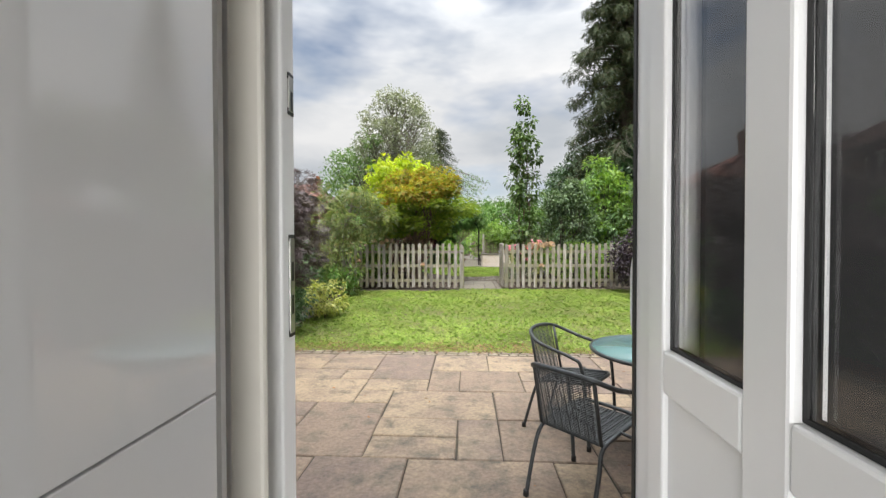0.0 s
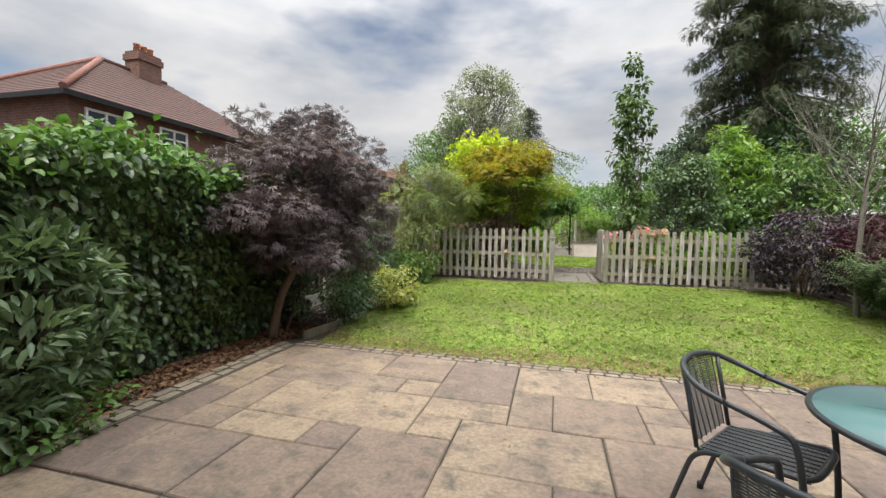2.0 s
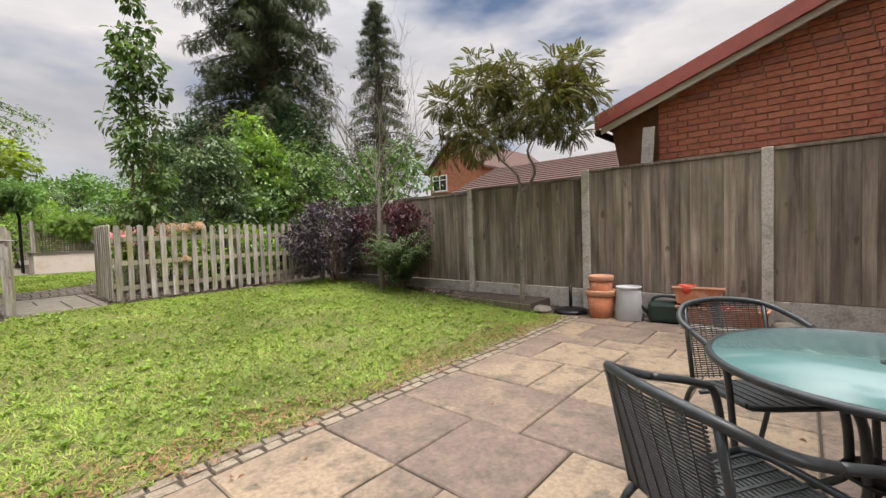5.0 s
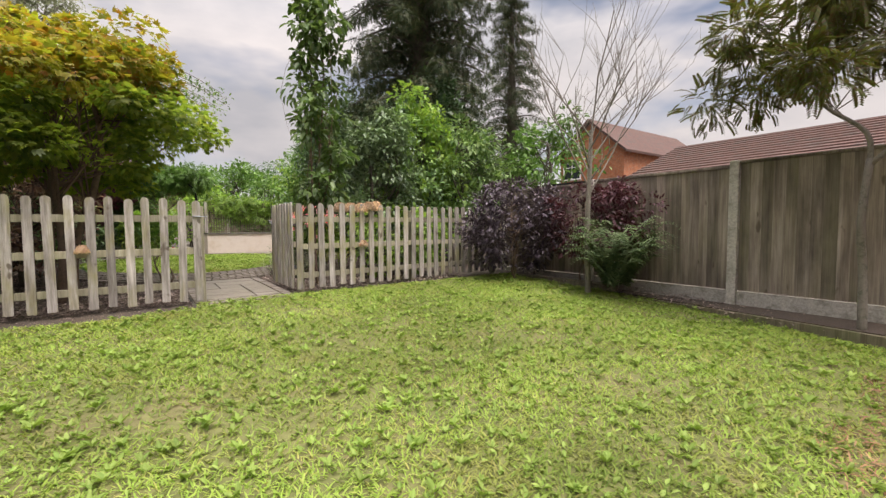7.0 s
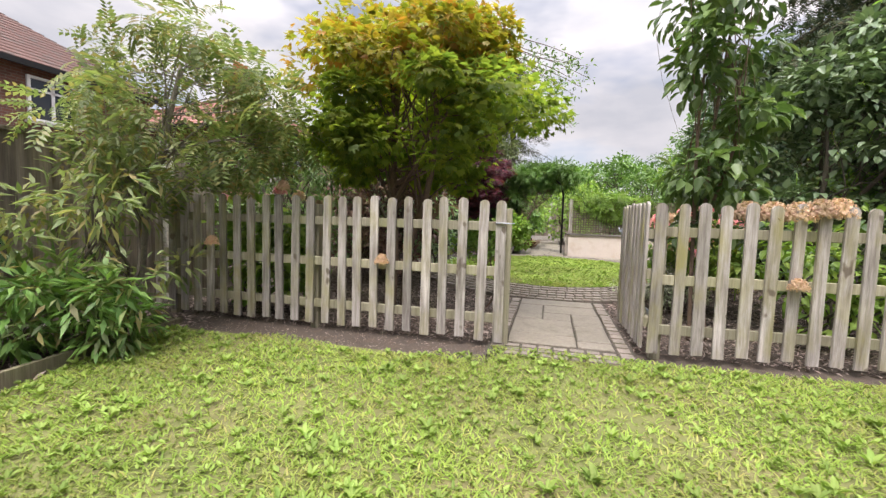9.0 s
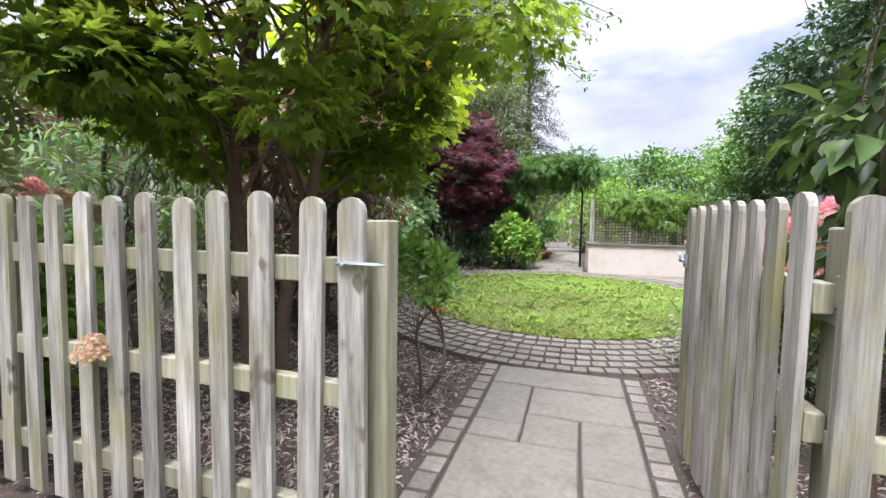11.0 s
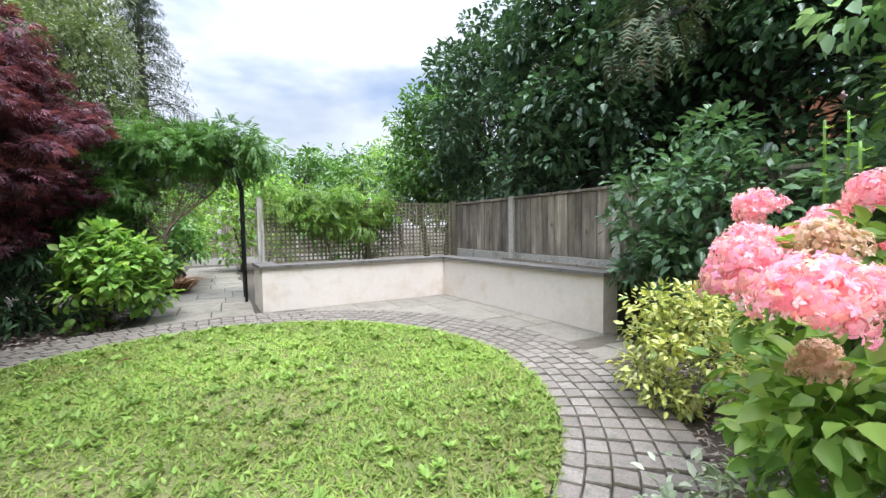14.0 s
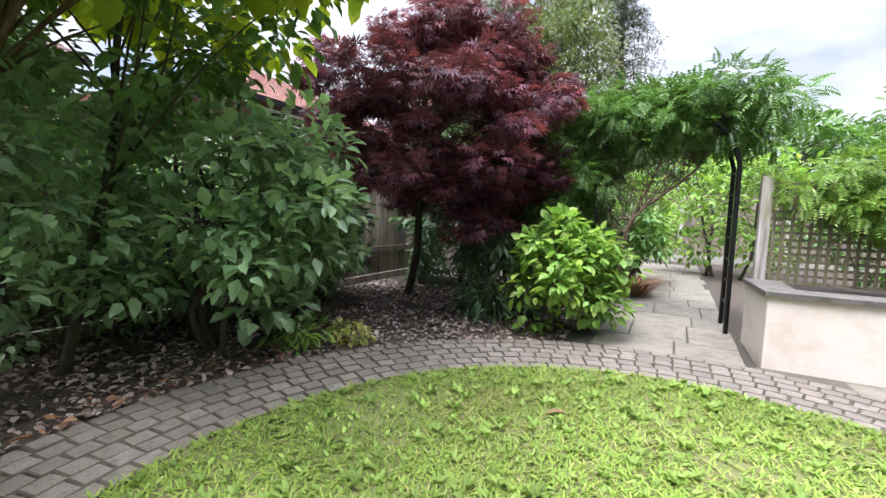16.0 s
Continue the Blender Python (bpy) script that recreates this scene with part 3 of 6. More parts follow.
def crown(parent, clumps, per, size, template, material, seed, name="crown", flat=0.75, droop=0.25, jitter=0.55, label=""):
    rng = np.random.default_rng(seed)
    ob = new(name, scatter_mesh(name, template, *leaves_on(rng, clumps, per, size, flat, droop, jitter), material))
    ob.parent = parent
    if label:
        ob["label"] = label
    return ob


def limbs(bm, base, top, clumps, r0, rng, share=0.6, seg=6, wob=0.08, fine=None):
    """A tapered, slightly crooked trunk in bm, with a limb to many of the clumps in fine."""
    fine = bm if fine is None else fine
    b, t = Vector(base), Vector(top)
    pts = [b.lerp(t, s) + Vector((rng.normal(0, wob), rng.normal(0, wob), 0)) * (1 if 0 < s < 1 else 0) for s in (0, 0.25, 0.5, 0.75, 1)]
    sm = smooth_path(pts, 4)
    tube(bm, sm, [r0 * (1.25 if i == 0 else 1 - 0.6 * i / len(sm)) for i in range(len(sm))], 8)
    for c in clumps:
        if rng.random() > share:
            continue
        e = Vector(c[:3])
        k = min(max(int(len(sm) * rng.uniform(0.35, 0.95)), 1), len(sm) - 1)
        s = sm[k]
        mid = s.lerp(e, 0.5) + Vector((rng.normal(0, 0.06), rng.normal(0, 0.06), rng.normal(0.06, 0.06))) * (e - s).length
        r = r0 * 0.36 * (1 - 0.5 * k / len(sm))
        tube(fine, smooth_path([s, mid, e], 3), [r * (1 - 0.13 * i) for i in range(7)], 5, False)
    return bm


def shrub(name, label, loc, c, r, n, cr, per, size, template, leaf, seed, bark=BARK, trunk=0.03, top=None, category="shrub", flat=0.75, droop=0.25, shell=0.5, low=-0.9, group="", stems=1, share=0.6):
    """A shrub or small tree: stems with limbs, and a crown of leaf clumps. c, r: the crown's middle and half sizes above loc."""
    rng = np.random.default_rng(seed)
    ob = thing(name, label, category, loc, 0, group)
    cl = clumps_in(rng, c, r, n, cr, shell, low)
    bm, fb = bmesh.new(), bmesh.new()
    for s in range(stems):
        o = (0.0, 0.0) if stems == 1 else (rng.uniform(-0.25, 0.25) * r[0], rng.uniform(-0.25, 0.25) * r[1])
        tp = top or (c[0] + o[0] * 2, c[1] + o[1] * 2, c[2] + r[2] * 0.5)
        limbs(bm, (o[0], o[1], -0.06), tp, cl[s::stems], trunk, rng, share, fine=fb)
    part("trunk" if stems == 1 else "stem", bm, bark, ob)
    tagged(part("twig", fb, bark, ob), kind="stuff")
    crown(ob, cl, per, size, template, leaf, seed + 1, flat=flat, droop=droop)
    return ob

# ---- ground, patio, lawns, paths ----
PROFILE = [(-600, 0.0), (7.9, 0.0), (9.5, 0.05), (13.0, 0.25), (15.0, 0.25), (15.9, 0.36), (17.2, 0.40), (26, 0.42), (60, 0.42), (900, 0.42)]


def gz(y):
    for (a, za), (b, zb) in zip(PROFILE, PROFILE[1:]):
        if y <= b:
            return za + (zb - za) * (y - a) / (b - a)
    return PROFILE[-1][1]


bm = bmesh.new()
ys = [p[0] for p in PROFILE]
xs = [-700, -30, -8, 8, 30, 700]
gv = [[bm.verts.new((x, y, gz(y) - 0.035)) for x in xs] for y in ys]
for j in range(len(ys) - 1):
    for i in range(len(xs) - 1):
        bm.faces.new((gv[j][i], gv[j][i + 1], gv[j + 1][i + 1], gv[j + 1][i]))
ground = tagged(part("ground", bm, SOIL), "dark garden soil and earth reaching into the distance", "ground", kind="structure")


def sheet(name, outline, mat, lift, label, category):
    """A flat-laid surface with this outline that follows the slope."""
    b = bmesh.new()
    f = b.faces.new([b.verts.new((x, y, 0)) for x, y in outline])
    for yy in (8.5, 9.5, 11, 13, 15, 15.9, 17.2):
        bmesh.ops.bisect_plane(b, geom=list(b.verts) + list(b.edges) + list(b.faces), plane_co=(0, yy, 0), plane_no=(0, 1, 0))
    for v in b.verts:
        v.co.z = gz(v.co.y) + lift
    return tagged(part(name, b, mat), label, category, kind="structure")


PX, PY, PM = -0.02, 5.52, 0.314
patio = tagged(part("patio", box_bm(-2.62, 5.75, 3.6, 7.96, -0.3, -0.012), JOINT), "riven sandstone patio with dark sandy joints", "patio", kind="structure")
lawn = sheet("lawn", [(-2.05, 7.93), (5.2, 7.95), (5.35, 10.5), (5.0, 13.0), (1.5, 12.92), (0.6, 12.86), (0.5, 12.62), (-2.2, 12.62), (-2.1, 11.5), (-1.9, 10.8), (-2.15, 9.5)], TURF, 0.0, "patchy green lawn with broad weeds beside the patio", "lawn")
CX, CY, CR, CO = 0.9, 17.5, 1.86, 2.47
ring = [(CX + CR * math.cos(a * math.pi / 32), CY + CR * math.sin(a * math.pi / 32)) for a in range(64)]
round_lawn = sheet("round_lawn", ring, TURF, 0.004, "round green lawn ringed by stone setts", "lawn")
ring2 = [(CX + CO * math.cos(a * math.pi / 32), CY + CO * math.sin(a * math.pi / 32)) for a in range(64)]
ring_path = sheet("ring_path", ring2, JOINT, -0.026, "curved path of worn stone setts round the lawn", "path")
garden_path = sheet("garden_path", [(0.46, 12.8), (1.56, 12.8), (1.56, 15.1), (0.46, 15.1)], JOINT, -0.013, "short slab path through the gate with sett borders", "path")
rear_paving = sheet("rear_paving", [(0.05, 19.75), (1.3, 19.75), (1.3, 27.5), (-0.6, 27.5), (-0.2, 21.5)], JOINT, -0.011, "grey slab paving leading under the arch", "paving")
corner_paving = sheet("corner_paving", [(1.3, 19.2), (2.6, 18.0), (3.3, 16.9), (3.95, 17.2), (3.72, 20.04), (1.3, 20.04)], JOINT_SETT, -0.011, "sandstone paving in the corner below the rendered wall", "paving")

# ---- picket fences ----
def picket_mesh(h, w=0.073, t=0.02):
    pts = [(-w / 2, 0), (w / 2, 0), (w / 2, h - 0.035)] + [(w / 2 * math.cos(a), h - 0.035 + 0.035 * math.sin(a)) for a in (0.5, 1.05, 1.57, 2.09, 2.64)] + [(-w / 2, h - 0.035)]
    me = bpy.data.meshes.new("picket")
    b = poly_prism(pts, "y", -t / 2, t / 2)
    b.to_mesh(me)
    b.free()
    me.materials.append(PICKET)
    return me


def post_bm(w, d, h, bev=0.006):
    return box_bm(-w / 2, w / 2, -d / 2, d / 2, -0.05, h, bev)


PICKETS = [picket_mesh(1.10, w) for w in (0.070, 0.074, 0.077)]
prand = random.Random(5)


def picket_run(name, label, a, b, z, pitch, posts, h0=0.03, side=-1, last=True):
    """A run of pickets between two points; a thing with rails, posts and pickets."""
    d = Vector((b[0] - a[0], b[1] - a[1], 0))
    L, rz = d.length, math.degrees(math.atan2(d.y, d.x))
    ob = thing(name, label, "fence", (a[0], a[1], z), rz)
    for zz in (0.20, 0.57, 0.92):
        part("rail", box_bm(-0.02, L + 0.02, 0.012, 0.05, zz - 0.036, zz + 0.036, 0.004), RAILW, ob, "greenish horizontal rail")
    for p in posts:
        q = part("post", post_bm(0.075, 0.075, 1.06), RAILW, ob)
        q.location = (p, 0.09, 0)
    n = int(round(L / pitch))
    for i in range(n + 1):
        k = new("picket", prand.choice(PICKETS))
        k.parent = ob
        k.location = (i * L / n + prand.uniform(-0.006, 0.006), 0, h0 + prand.uniform(-0.012, 0.012))
        k.rotation_euler = (prand.uniform(-0.012, 0.012), prand.uniform(-0.012, 0.012), 0)
    return ob


fence_left = picket_run("picket_fence", "weathered grey-green wooden picket fence beside the gateway", (-2.75, 13.0), (0.53, 12.98), 0.25, 0.149, (0.1, 1.65, 3.318))
fence_right = picket_run("picket_fence", "weathered wooden picket fence with flowers leaning through", (1.66, 13.08), (5.35, 13.36), 0.25, 0.149, (0.04, 1.8, 3.6))
gate = thing("garden_gate", "open wooden picket gate, greyed with algae", "gate", (1.595, 13.14, 0.25), 90.5)
for zz in (0.24, 0.60, 0.90):
    part("rail", box_bm(0.0, 1.02, -0.052, -0.012, zz - 0.036, zz + 0.036, 0.004), RAILW, gate)
br = poly_prism([(0.05, 0.24), (0.14, 0.24), (0.98, 0.86), (0.98, 0.92), (0.9, 0.92)], "y", -0.052, -0.018)
part("brace", br, RAILW, gate)
for i in range(8):
    k = new("picket", PICKETS[i % 3])
    k.parent = gate
    k.location = (0.04 + i * 0.135, 0.0, 0.04 + prand.uniform(-0.008, 0.008))
for zz in (0.3, 0.86):
    part("hinge", box_bm(-0.03, 0.28, -0.062, -0.053, zz - 0.018, zz + 0.018), ZINC, gate, "galvanised strap hinge")
lb = box_bm(0.975, 1.025, 0.011, 0.018, 0.865, 0.925, 0.003)
tube(lb, [(0.965, 0.027, 0.895), (1.035, 0.027, 0.895)], 0.009, 8)
tube(lb, [(1.03, 0.027, 0.895), (1.036, 0.034, 0.93)], 0.006, 6)
part("latch", lb, ZINC, gate, "galvanised ring latch")
sl = box_bm(0.0, 0.12, -0.002, 0.008, -0.005, 0.005)
tube(sl, [(0.0, -0.008, 0), (0.14, -0.008, 0)], 0.0045, 6)
tube(sl, [(0.03, -0.008, 0), (0.03, -0.035, 0.0)], 0.005, 6)
bolt = part("bolt", sl, ZINC, fence_left, "galvanised sliding bolt")
bolt.location = (3.245, -0.02, 0.945)

# ---- boundary fences: concrete posts, gravel boards, close boarding ----
BOARDS = []
for w in (0.118, 0.126):
    me = bpy.data.meshes.new("board")
    b = box_bm(-0.009, 0.009, 0, w, 0, 1.0)
    b.to_mesh(me)
    b.free()
    me.materials.append(FENCE)
    BOARDS.append(me)


def boundary(name, label, p0, p1, bays, z0, top, face, gravel=0.17, base=None, steps=()):
    """Panels between posts from p0 to p1; boards on the side face (+1: left of the way); steps: how far each bay's top is lowered."""
    d = Vector((p1[0] - p0[0], p1[1] - p0[1], 0))
    ob = thing(name, label, "fence", (p0[0], p0[1], 0), math.degrees(math.atan2(d.y, d.x)) - 90)
    L = d.length / bays
    tops = [top - (steps[i] if steps else 0.0) for i in range(bays)]
    for i in range(bays + 1):
        q = part("post", box_bm(-0.05, 0.05, -0.05, 0.05, -0.1, tops[max(i - 1, 0)] - z0 + 0.02, 0.008), POST_CONCRETE, ob, "grey concrete post")
        q.location = (0, i * L, z0)
    for i in range(bays):
        top = tops[i]
        rail = face if base else -face
        part("gravel_board", box_bm(-0.025, 0.025, i * L + 0.05, (i + 1) * L - 0.05, z0 - 0.1, z0 + gravel, 0.004), base or CONCRETE, ob, "low gravel board")
        part("capping", box_bm(-0.03, 0.03, i * L + 0.05, (i + 1) * L - 0.05, top - 0.02, top + 0.012, 0.003), FENCE, ob)
        part("arris_rail", box_bm(-0.04 * rail - 0.02, -0.04 * rail + 0.02, i * L + 0.05, (i + 1) * L - 0.05, z0 + 0.5, z0 + 0.58), FENCE, ob)
        n = int((L - 0.1) / 0.105)
        for k in range(n):
            m = new("board", BOARDS[k % 2])
            m.parent = ob
            m.location = (0.006 * face * (k % 2), i * L + 0.05 + (L - 0.1 - 0.02) * k / n, z0 + gravel + 0.01)
            m.rotation_euler = (0, 0, 0.07 * face)
            m.scale = (1, 1, top - z0 - gravel - 0.035)
    return ob


boundary("boundary_fence", "tall weathered close-board fence with concrete posts", (5.75, 3.96), (5.72, 13.6), 5, 0.12, 1.87, 1, steps=(0.0, 0.0, 0.08, 0.12, 0.15))
boundary("boundary_fence", "weathered close-board fence above the rendered raised bed", (4.52, 21.25), (4.5, 16.0), 3, 0.9, 1.74, -1, gravel=0.08)
boundary("boundary_fence", "weathered close-board fence hidden behind ivy and shrubs", (-3.25, 3.0), (-3.2, 13.4), 6, 0.05, 1.82, -1)
boundary("boundary_fence", "dark close-board fence behind the shrub border", (-3.3, 13.6), (-3.0, 26.0), 7, 0.3, 2.0, -1, base=FENCE)
boundary("boundary_fence", "dark close-board fence along the end of the garden", (-3.2, 28.0), (5.0, 28.2), 4, 0.4, 2.0, -1)

# ---- rendered raised-bed wall ----
WALL_Z0, WALL_Z1 = 0.36, 0.90
wb = poly_prism([(1.33, 20.04), (3.70, 20.04), (3.88, 17.40), (4.06, 17.40), (3.9, 20.24), (1.5, 20.24), (1.5, 20.72), (1.29, 20.72)], "z", WALL_Z0 - 0.2, WALL_Z1)
raised_wall = tagged(part("retaining_wall", wb, RENDER_W), "low cream rendered retaining wall of the raised bed", "wall", kind="structure")
cb = poly_prism([(1.31, 20.015), (3.672, 20.015), (3.85, 17.37), (4.08, 17.37), (3.92, 20.26), (1.52, 20.26), (1.52, 20.74), (1.27, 20.74)], "z", WALL_Z1 + 0.002, WALL_Z1 + 0.035)
tagged(part("wall_coping", cb, COPING), "dark stone coping on the rendered wall", "coping", kind="structure")
tagged(part("raised_bed", poly_prism([(1.52, 20.26), (3.92, 20.26), (4.08, 17.4), (4.49, 17.4), (4.49, 21.2), (1.52, 21.2)], "z", 0.4, 0.84), SOIL), "dark soil of the raised bed behind the wall", "soil", kind="structure")
for i, (y0, y1) in enumerate(((17.5, 18.2), (18.22, 18.9), (18.92, 19.6))):
    sl_ = box_bm(-0.012, 0.012, 0, y1 - y0, 0, 0.08, 0.004)
    e = tagged(part("edging_slab", sl_, EDGE_SETT), "thin tan edging slab at the fence foot", "edging", "edging slabs")
    e.matrix_basis = pose(4.40, y0, 0.835)

# ---- trellis and arch ----
trellis = thing("trellis", "old green-brown square lattice trellis on the raised bed", "trellis", (1.40, 20.92, 0.84), 2.0)
for xx in (0.0, 1.50, 3.02):
    part("post", box_bm(xx - 0.04, xx + 0.04, -0.04, 0.04, -0.3, 0.95, 0.005), TRELLIS if xx else PICKET, trellis, "square trellis post")
lat_h = bpy.data.meshes.new("slat")
b = box_bm(0.04, 2.98, -0.006, 0.006, -0.011, 0.011)
b.to_mesh(lat_h)
b.free()
lat_h.materials.append(TRELLIS)
lat_v = bpy.data.meshes.new("slat")
b = box_bm(-0.011, 0.011, -0.018, -0.008, 0.06, 0.90)
b.to_mesh(lat_v)
b.free()
lat_v.materials.append(TRELLIS)
for i in range(15):
    s = new("slat", lat_h)
    s.parent = trellis
    s.location = (0, 0, 0.07 + i * 0.0585)
for i in range(48):
    s = new("slat", lat_v)
    s.parent = trellis
    s.location = (0.07 + i * 0.0608, 0, 0)
arch = thing("garden_arch", "black metal garden arch overgrown with climber", "arch", (0.0, 20.93, 0.40))
for yy in (0.0, 0.42):
    ab = bmesh.new()
    arc = [(1.2, yy, -0.1), (1.2, yy, 0.8), (1.2, yy, 1.5)] + [(0.62 + 0.58 * math.cos(a), yy, 1.5 + 0.5 * math.sin(a)) for a in (0.5, 1.0, 1.57, 2.1, 2.65)] + [(0.04, yy, 1.5), (0.04, yy, 0.8), (0.04, yy, -0.1)]
    tube(ab, arc, 0.020, 8)
    part("hoop", ab, BLACK, arch)
for k in range(7):
    rb = bmesh.new()
    z = 0.25 + 0.2 * k
    for xx in (1.2, 0.04):
        tube(rb, [(xx, 0, z), (xx, 0.42, z)], 0.007, 6)
    part("rung", rb, BLACK, arch)

# ---- timber edging of the beds ----
for nm, a, b_ in (("bed_edging", (-2.3, 7.98), (-2.12, 9.4)), ("bed_edging", (5.12, 8.35), (5.42, 11.0)), ("bed_edging", (5.42, 11.02), (5.2, 13.0)), ("bed_edging", (-2.15, 11.3), (-2.3, 12.8))):
    d = Vector((b_[0] - a[0], b_[1] - a[1], 0))
    e = tagged(part(nm, box_bm(0, d.length, -0.018, 0.018, -0.06, 0.05, 0.006), TRELLIS), "low weathered timber edging board of a flower bed", "edging", "bed edgings")
    e.matrix_basis = pose(a[0], a[1], gz((a[1] + b_[1]) / 2) + 0.01, 0, 0, math.degrees(math.atan2(d.y, d.x)))
# raised soil of the right-hand bed
tagged(part("flower_bed", poly_prism([(5.14, 8.36), (5.7, 8.36), (5.7, 13.3), (5.22, 13.0), (5.44, 11.0)], "z", -0.1, 0.13), SOIL), "dark mulched soil of the bed along the fence", "soil", kind="structure")

# ---- the house that the walk leaves: wall, door frame, open door, grab rails ----
HY0, HY1, DX0, DX1, DTOP = 3.34, 3.60, 0.20, 1.13, 2.22
bw = bmesh.new()
for x0, x1, z0, z1 in ((-4.5, 0.12, -0.3, 5.2), (1.19, 6.4, -0.3, 5.2), (0.12, 1.19, DTOP, 5.2), (0.12, 1.19, -0.3, 0.08)):
    box_bm(x0, x1, HY0, HY1, z0, z1, bm=bw)
tagged(part("wall_north", bw, BRICK_FAR), "red-brown brick rear wall of the house", "wall", kind="structure")
bw = bmesh.new()
for x0, x1, z0, z1 in ((-2.4, DX0 - 0.02, 0.1, 2.45), (DX0 - 0.02, DX1 + 0.02, DTOP + 0.02, 2.45)):
    box_bm(x0, x1, HY0 - 0.02, HY0 - 0.003, z0, z1, bm=bw)
tagged(part("wall_plaster", bw, WHITE_WALL), "white painted plaster inside the house", "wall", kind="structure")
# blackened stretch of wall: the shade seen through the door panes
tagged(part("wall_panel", box_bm(DX1 + 0.02, 3.4, HY0 - 0.02, HY0 - 0.003, 0.1, 2.45), DARK_WALL), "wall behind the open door, blackened to stand for a dim room", "wall", kind="structure")
tagged(part("floor", box_bm(-2.4, 3.4, -1.5, HY0 - 0.02, 0.02, 0.10), FLOOR_IN), "dark floor of the room inside", "floor", kind="structure")
tagged(part("ceiling", box_bm(-2.4, 3.4, -1.5, HY0 - 0.02, 2.45, 2.55), WHITE_WALL), "white ceiling of the room inside", "ceiling", kind="structure")
# unseen back wall; its opening is made up to hold the fill lamp
bw = bmesh.new()
for x0, x1, z0, z1 in ((-2.4, -1.2, 0.02, 2.55), (2.2, 3.4, 0.02, 2.55), (-1.2, 2.2, 0.02, 0.5), (-1.2, 2.2, 2.3, 2.55)):
    box_bm(x0, x1, -1.6, -1.5, z0, z1, bm=bw)
tagged(part("wall_south", bw, WHITE_WALL), "unseen white wall with a wide opening added for the fill light", "wall", kind="structure")
# added fill lamp that brightens the room and the glossy cabinet
fill_data = bpy.data.lights.new("room_fill_light", "AREA")
fill_data.shape, fill_data.size, fill_data.size_y, fill_data.energy = "RECTANGLE", 3.3, 1.75, 230
new("room_fill_light", fill_data).matrix_world = look((0.5, -1.55, 1.4), (0.5, 2.0, 1.3))
tagged(part("wall_west", box_bm(-2.5, -2.4, -1.6, HY0 - 0.02, 0.02, 2.55), WHITE_WALL), "white painted wall inside the house", "wall", kind="structure")
# same black here, for the unlit depth of the room
tagged(part("wall_east", box_bm(3.4, 3.5, -1.6, HY0 - 0.02, 0.02, 2.55), DARK_WALL), "inside wall blackened to stand for a dim room", "wall", kind="structure")
roof_b = poly_prism([(3.75, 5.0), (3.75, 5.12), (-1.2, 7.6), (-6.2, 5.12), (-6.2, 5.0)], "x", -4.8, 6.7)
tagged(part("house_roof", roof_b, TILE), "tiled roof of the house", "roof", kind="structure")

fr = bmesh.new()
for x0, x1 in ((0.121, DX0 + 0.075), (1.153, 1.189)):
    box_bm(x0, x1, 3.40, 3.47, 0.10, DTOP - 0.0, 0.006, bm=fr)
for x0, x1 in ((0.121, 0.192), (1.114, 1.189)):
    box_bm(x0, x1, 3.471, 3.602, 0.10, DTOP, 0.006, bm=fr)
box_bm(0.193, 1.113, 3.471, 3.602, DTOP - 0.03, DTOP, 0.006, bm=fr)
box_bm(DX0 + 0.076, 1.152, 3.40, 3.47, DTOP - 0.066, DTOP, 0.006, bm=fr)
box_bm(DX0 + 0.076, 1.152, 3.40, 3.47, 0.082, 0.118, 0.004, bm=fr)
door_frame = tagged(part("door_frame", fr, UPVC), "white upvc door frame with steel lock keeps", "door frame", kind="structure")
gk = bmesh.new()
for x0, x1 in ((0.1925, 0.197), (1.109, 1.1135)):
    box_bm(x0, x1, 3.585, 3.601, 0.12, DTOP - 0.07, bm=gk)
part("gasket", gk, RUBBER, door_frame, "black rubber gasket")
for z0, z1 in ((0.52, 0.60), (1.21, 1.43), (1.72, 1.80)):
    kb = box_bm(DX0 + 0.0755, DX0 + 0.079, 3.432, 3.457, z0, z1, 0.001)
    for ze in (z0, z1):
        eb = bmesh.new()
        box_bm(DX0 + 0.0752, DX0 + 0.0785, 3.430, 3.459, ze - 0.008, ze + 0.008, 0.003, bm=eb)
        part("keep_end", eb, BLACK, door_frame, "dark rounded end cap of the lock keep")
    part("lock_keep", kb, STEEL, door_frame, "worn steel lock keep")
    for q in range(2 if z1 - z0 > 0.1 else 1):
        zc = z0 + (z1 - z0) * (0.3 + 0.35 * q)
        part("keep_slot", box_bm(DX0 + 0.0792, DX0 + 0.0798, 3.440, 3.450, zc - 0.022, zc + 0.022), BLACK, door_frame)
fr = bmesh.new()
box_bm(0.212, 0.283, HY0 - 0.045, HY0 - 0.022, 0.10, DTOP + 0.05, 0.008, bm=fr)
tagged(part("trim", fr, CREAM), "cream painted moulding round the doorway", "trim", kind="structure")

# the open door, swung into the room
door = tagged(new("door_1"), "open white upvc door with two upper panes", "door", kind="structure")
door.matrix_basis = pose(DX1 - 0.01, 3.462, 0.12, 0, 0, -91)
W, H, T = 0.80, 2.02, 0.06
for nm, a in (("stile", (0.0, 0.074, 0, H)), ("stile", (W - 0.085, W, 0, H)), ("stile", (0.331, 0.425, 0.141, H - 0.096)), ("rail", (0.0742, W - 0.0852, 0, 0.14)), ("rail", (0.0742, 0.3308, 0.985, 1.075)), ("rail", (0.4252, W - 0.0852, 0.985, 1.075)), ("rail", (0.0742, W - 0.0852, H - 0.095, H))):
    part(nm, box_bm(a[0], a[1], -T / 2, T / 2, a[2], a[3], 0.006), UPVC, door)
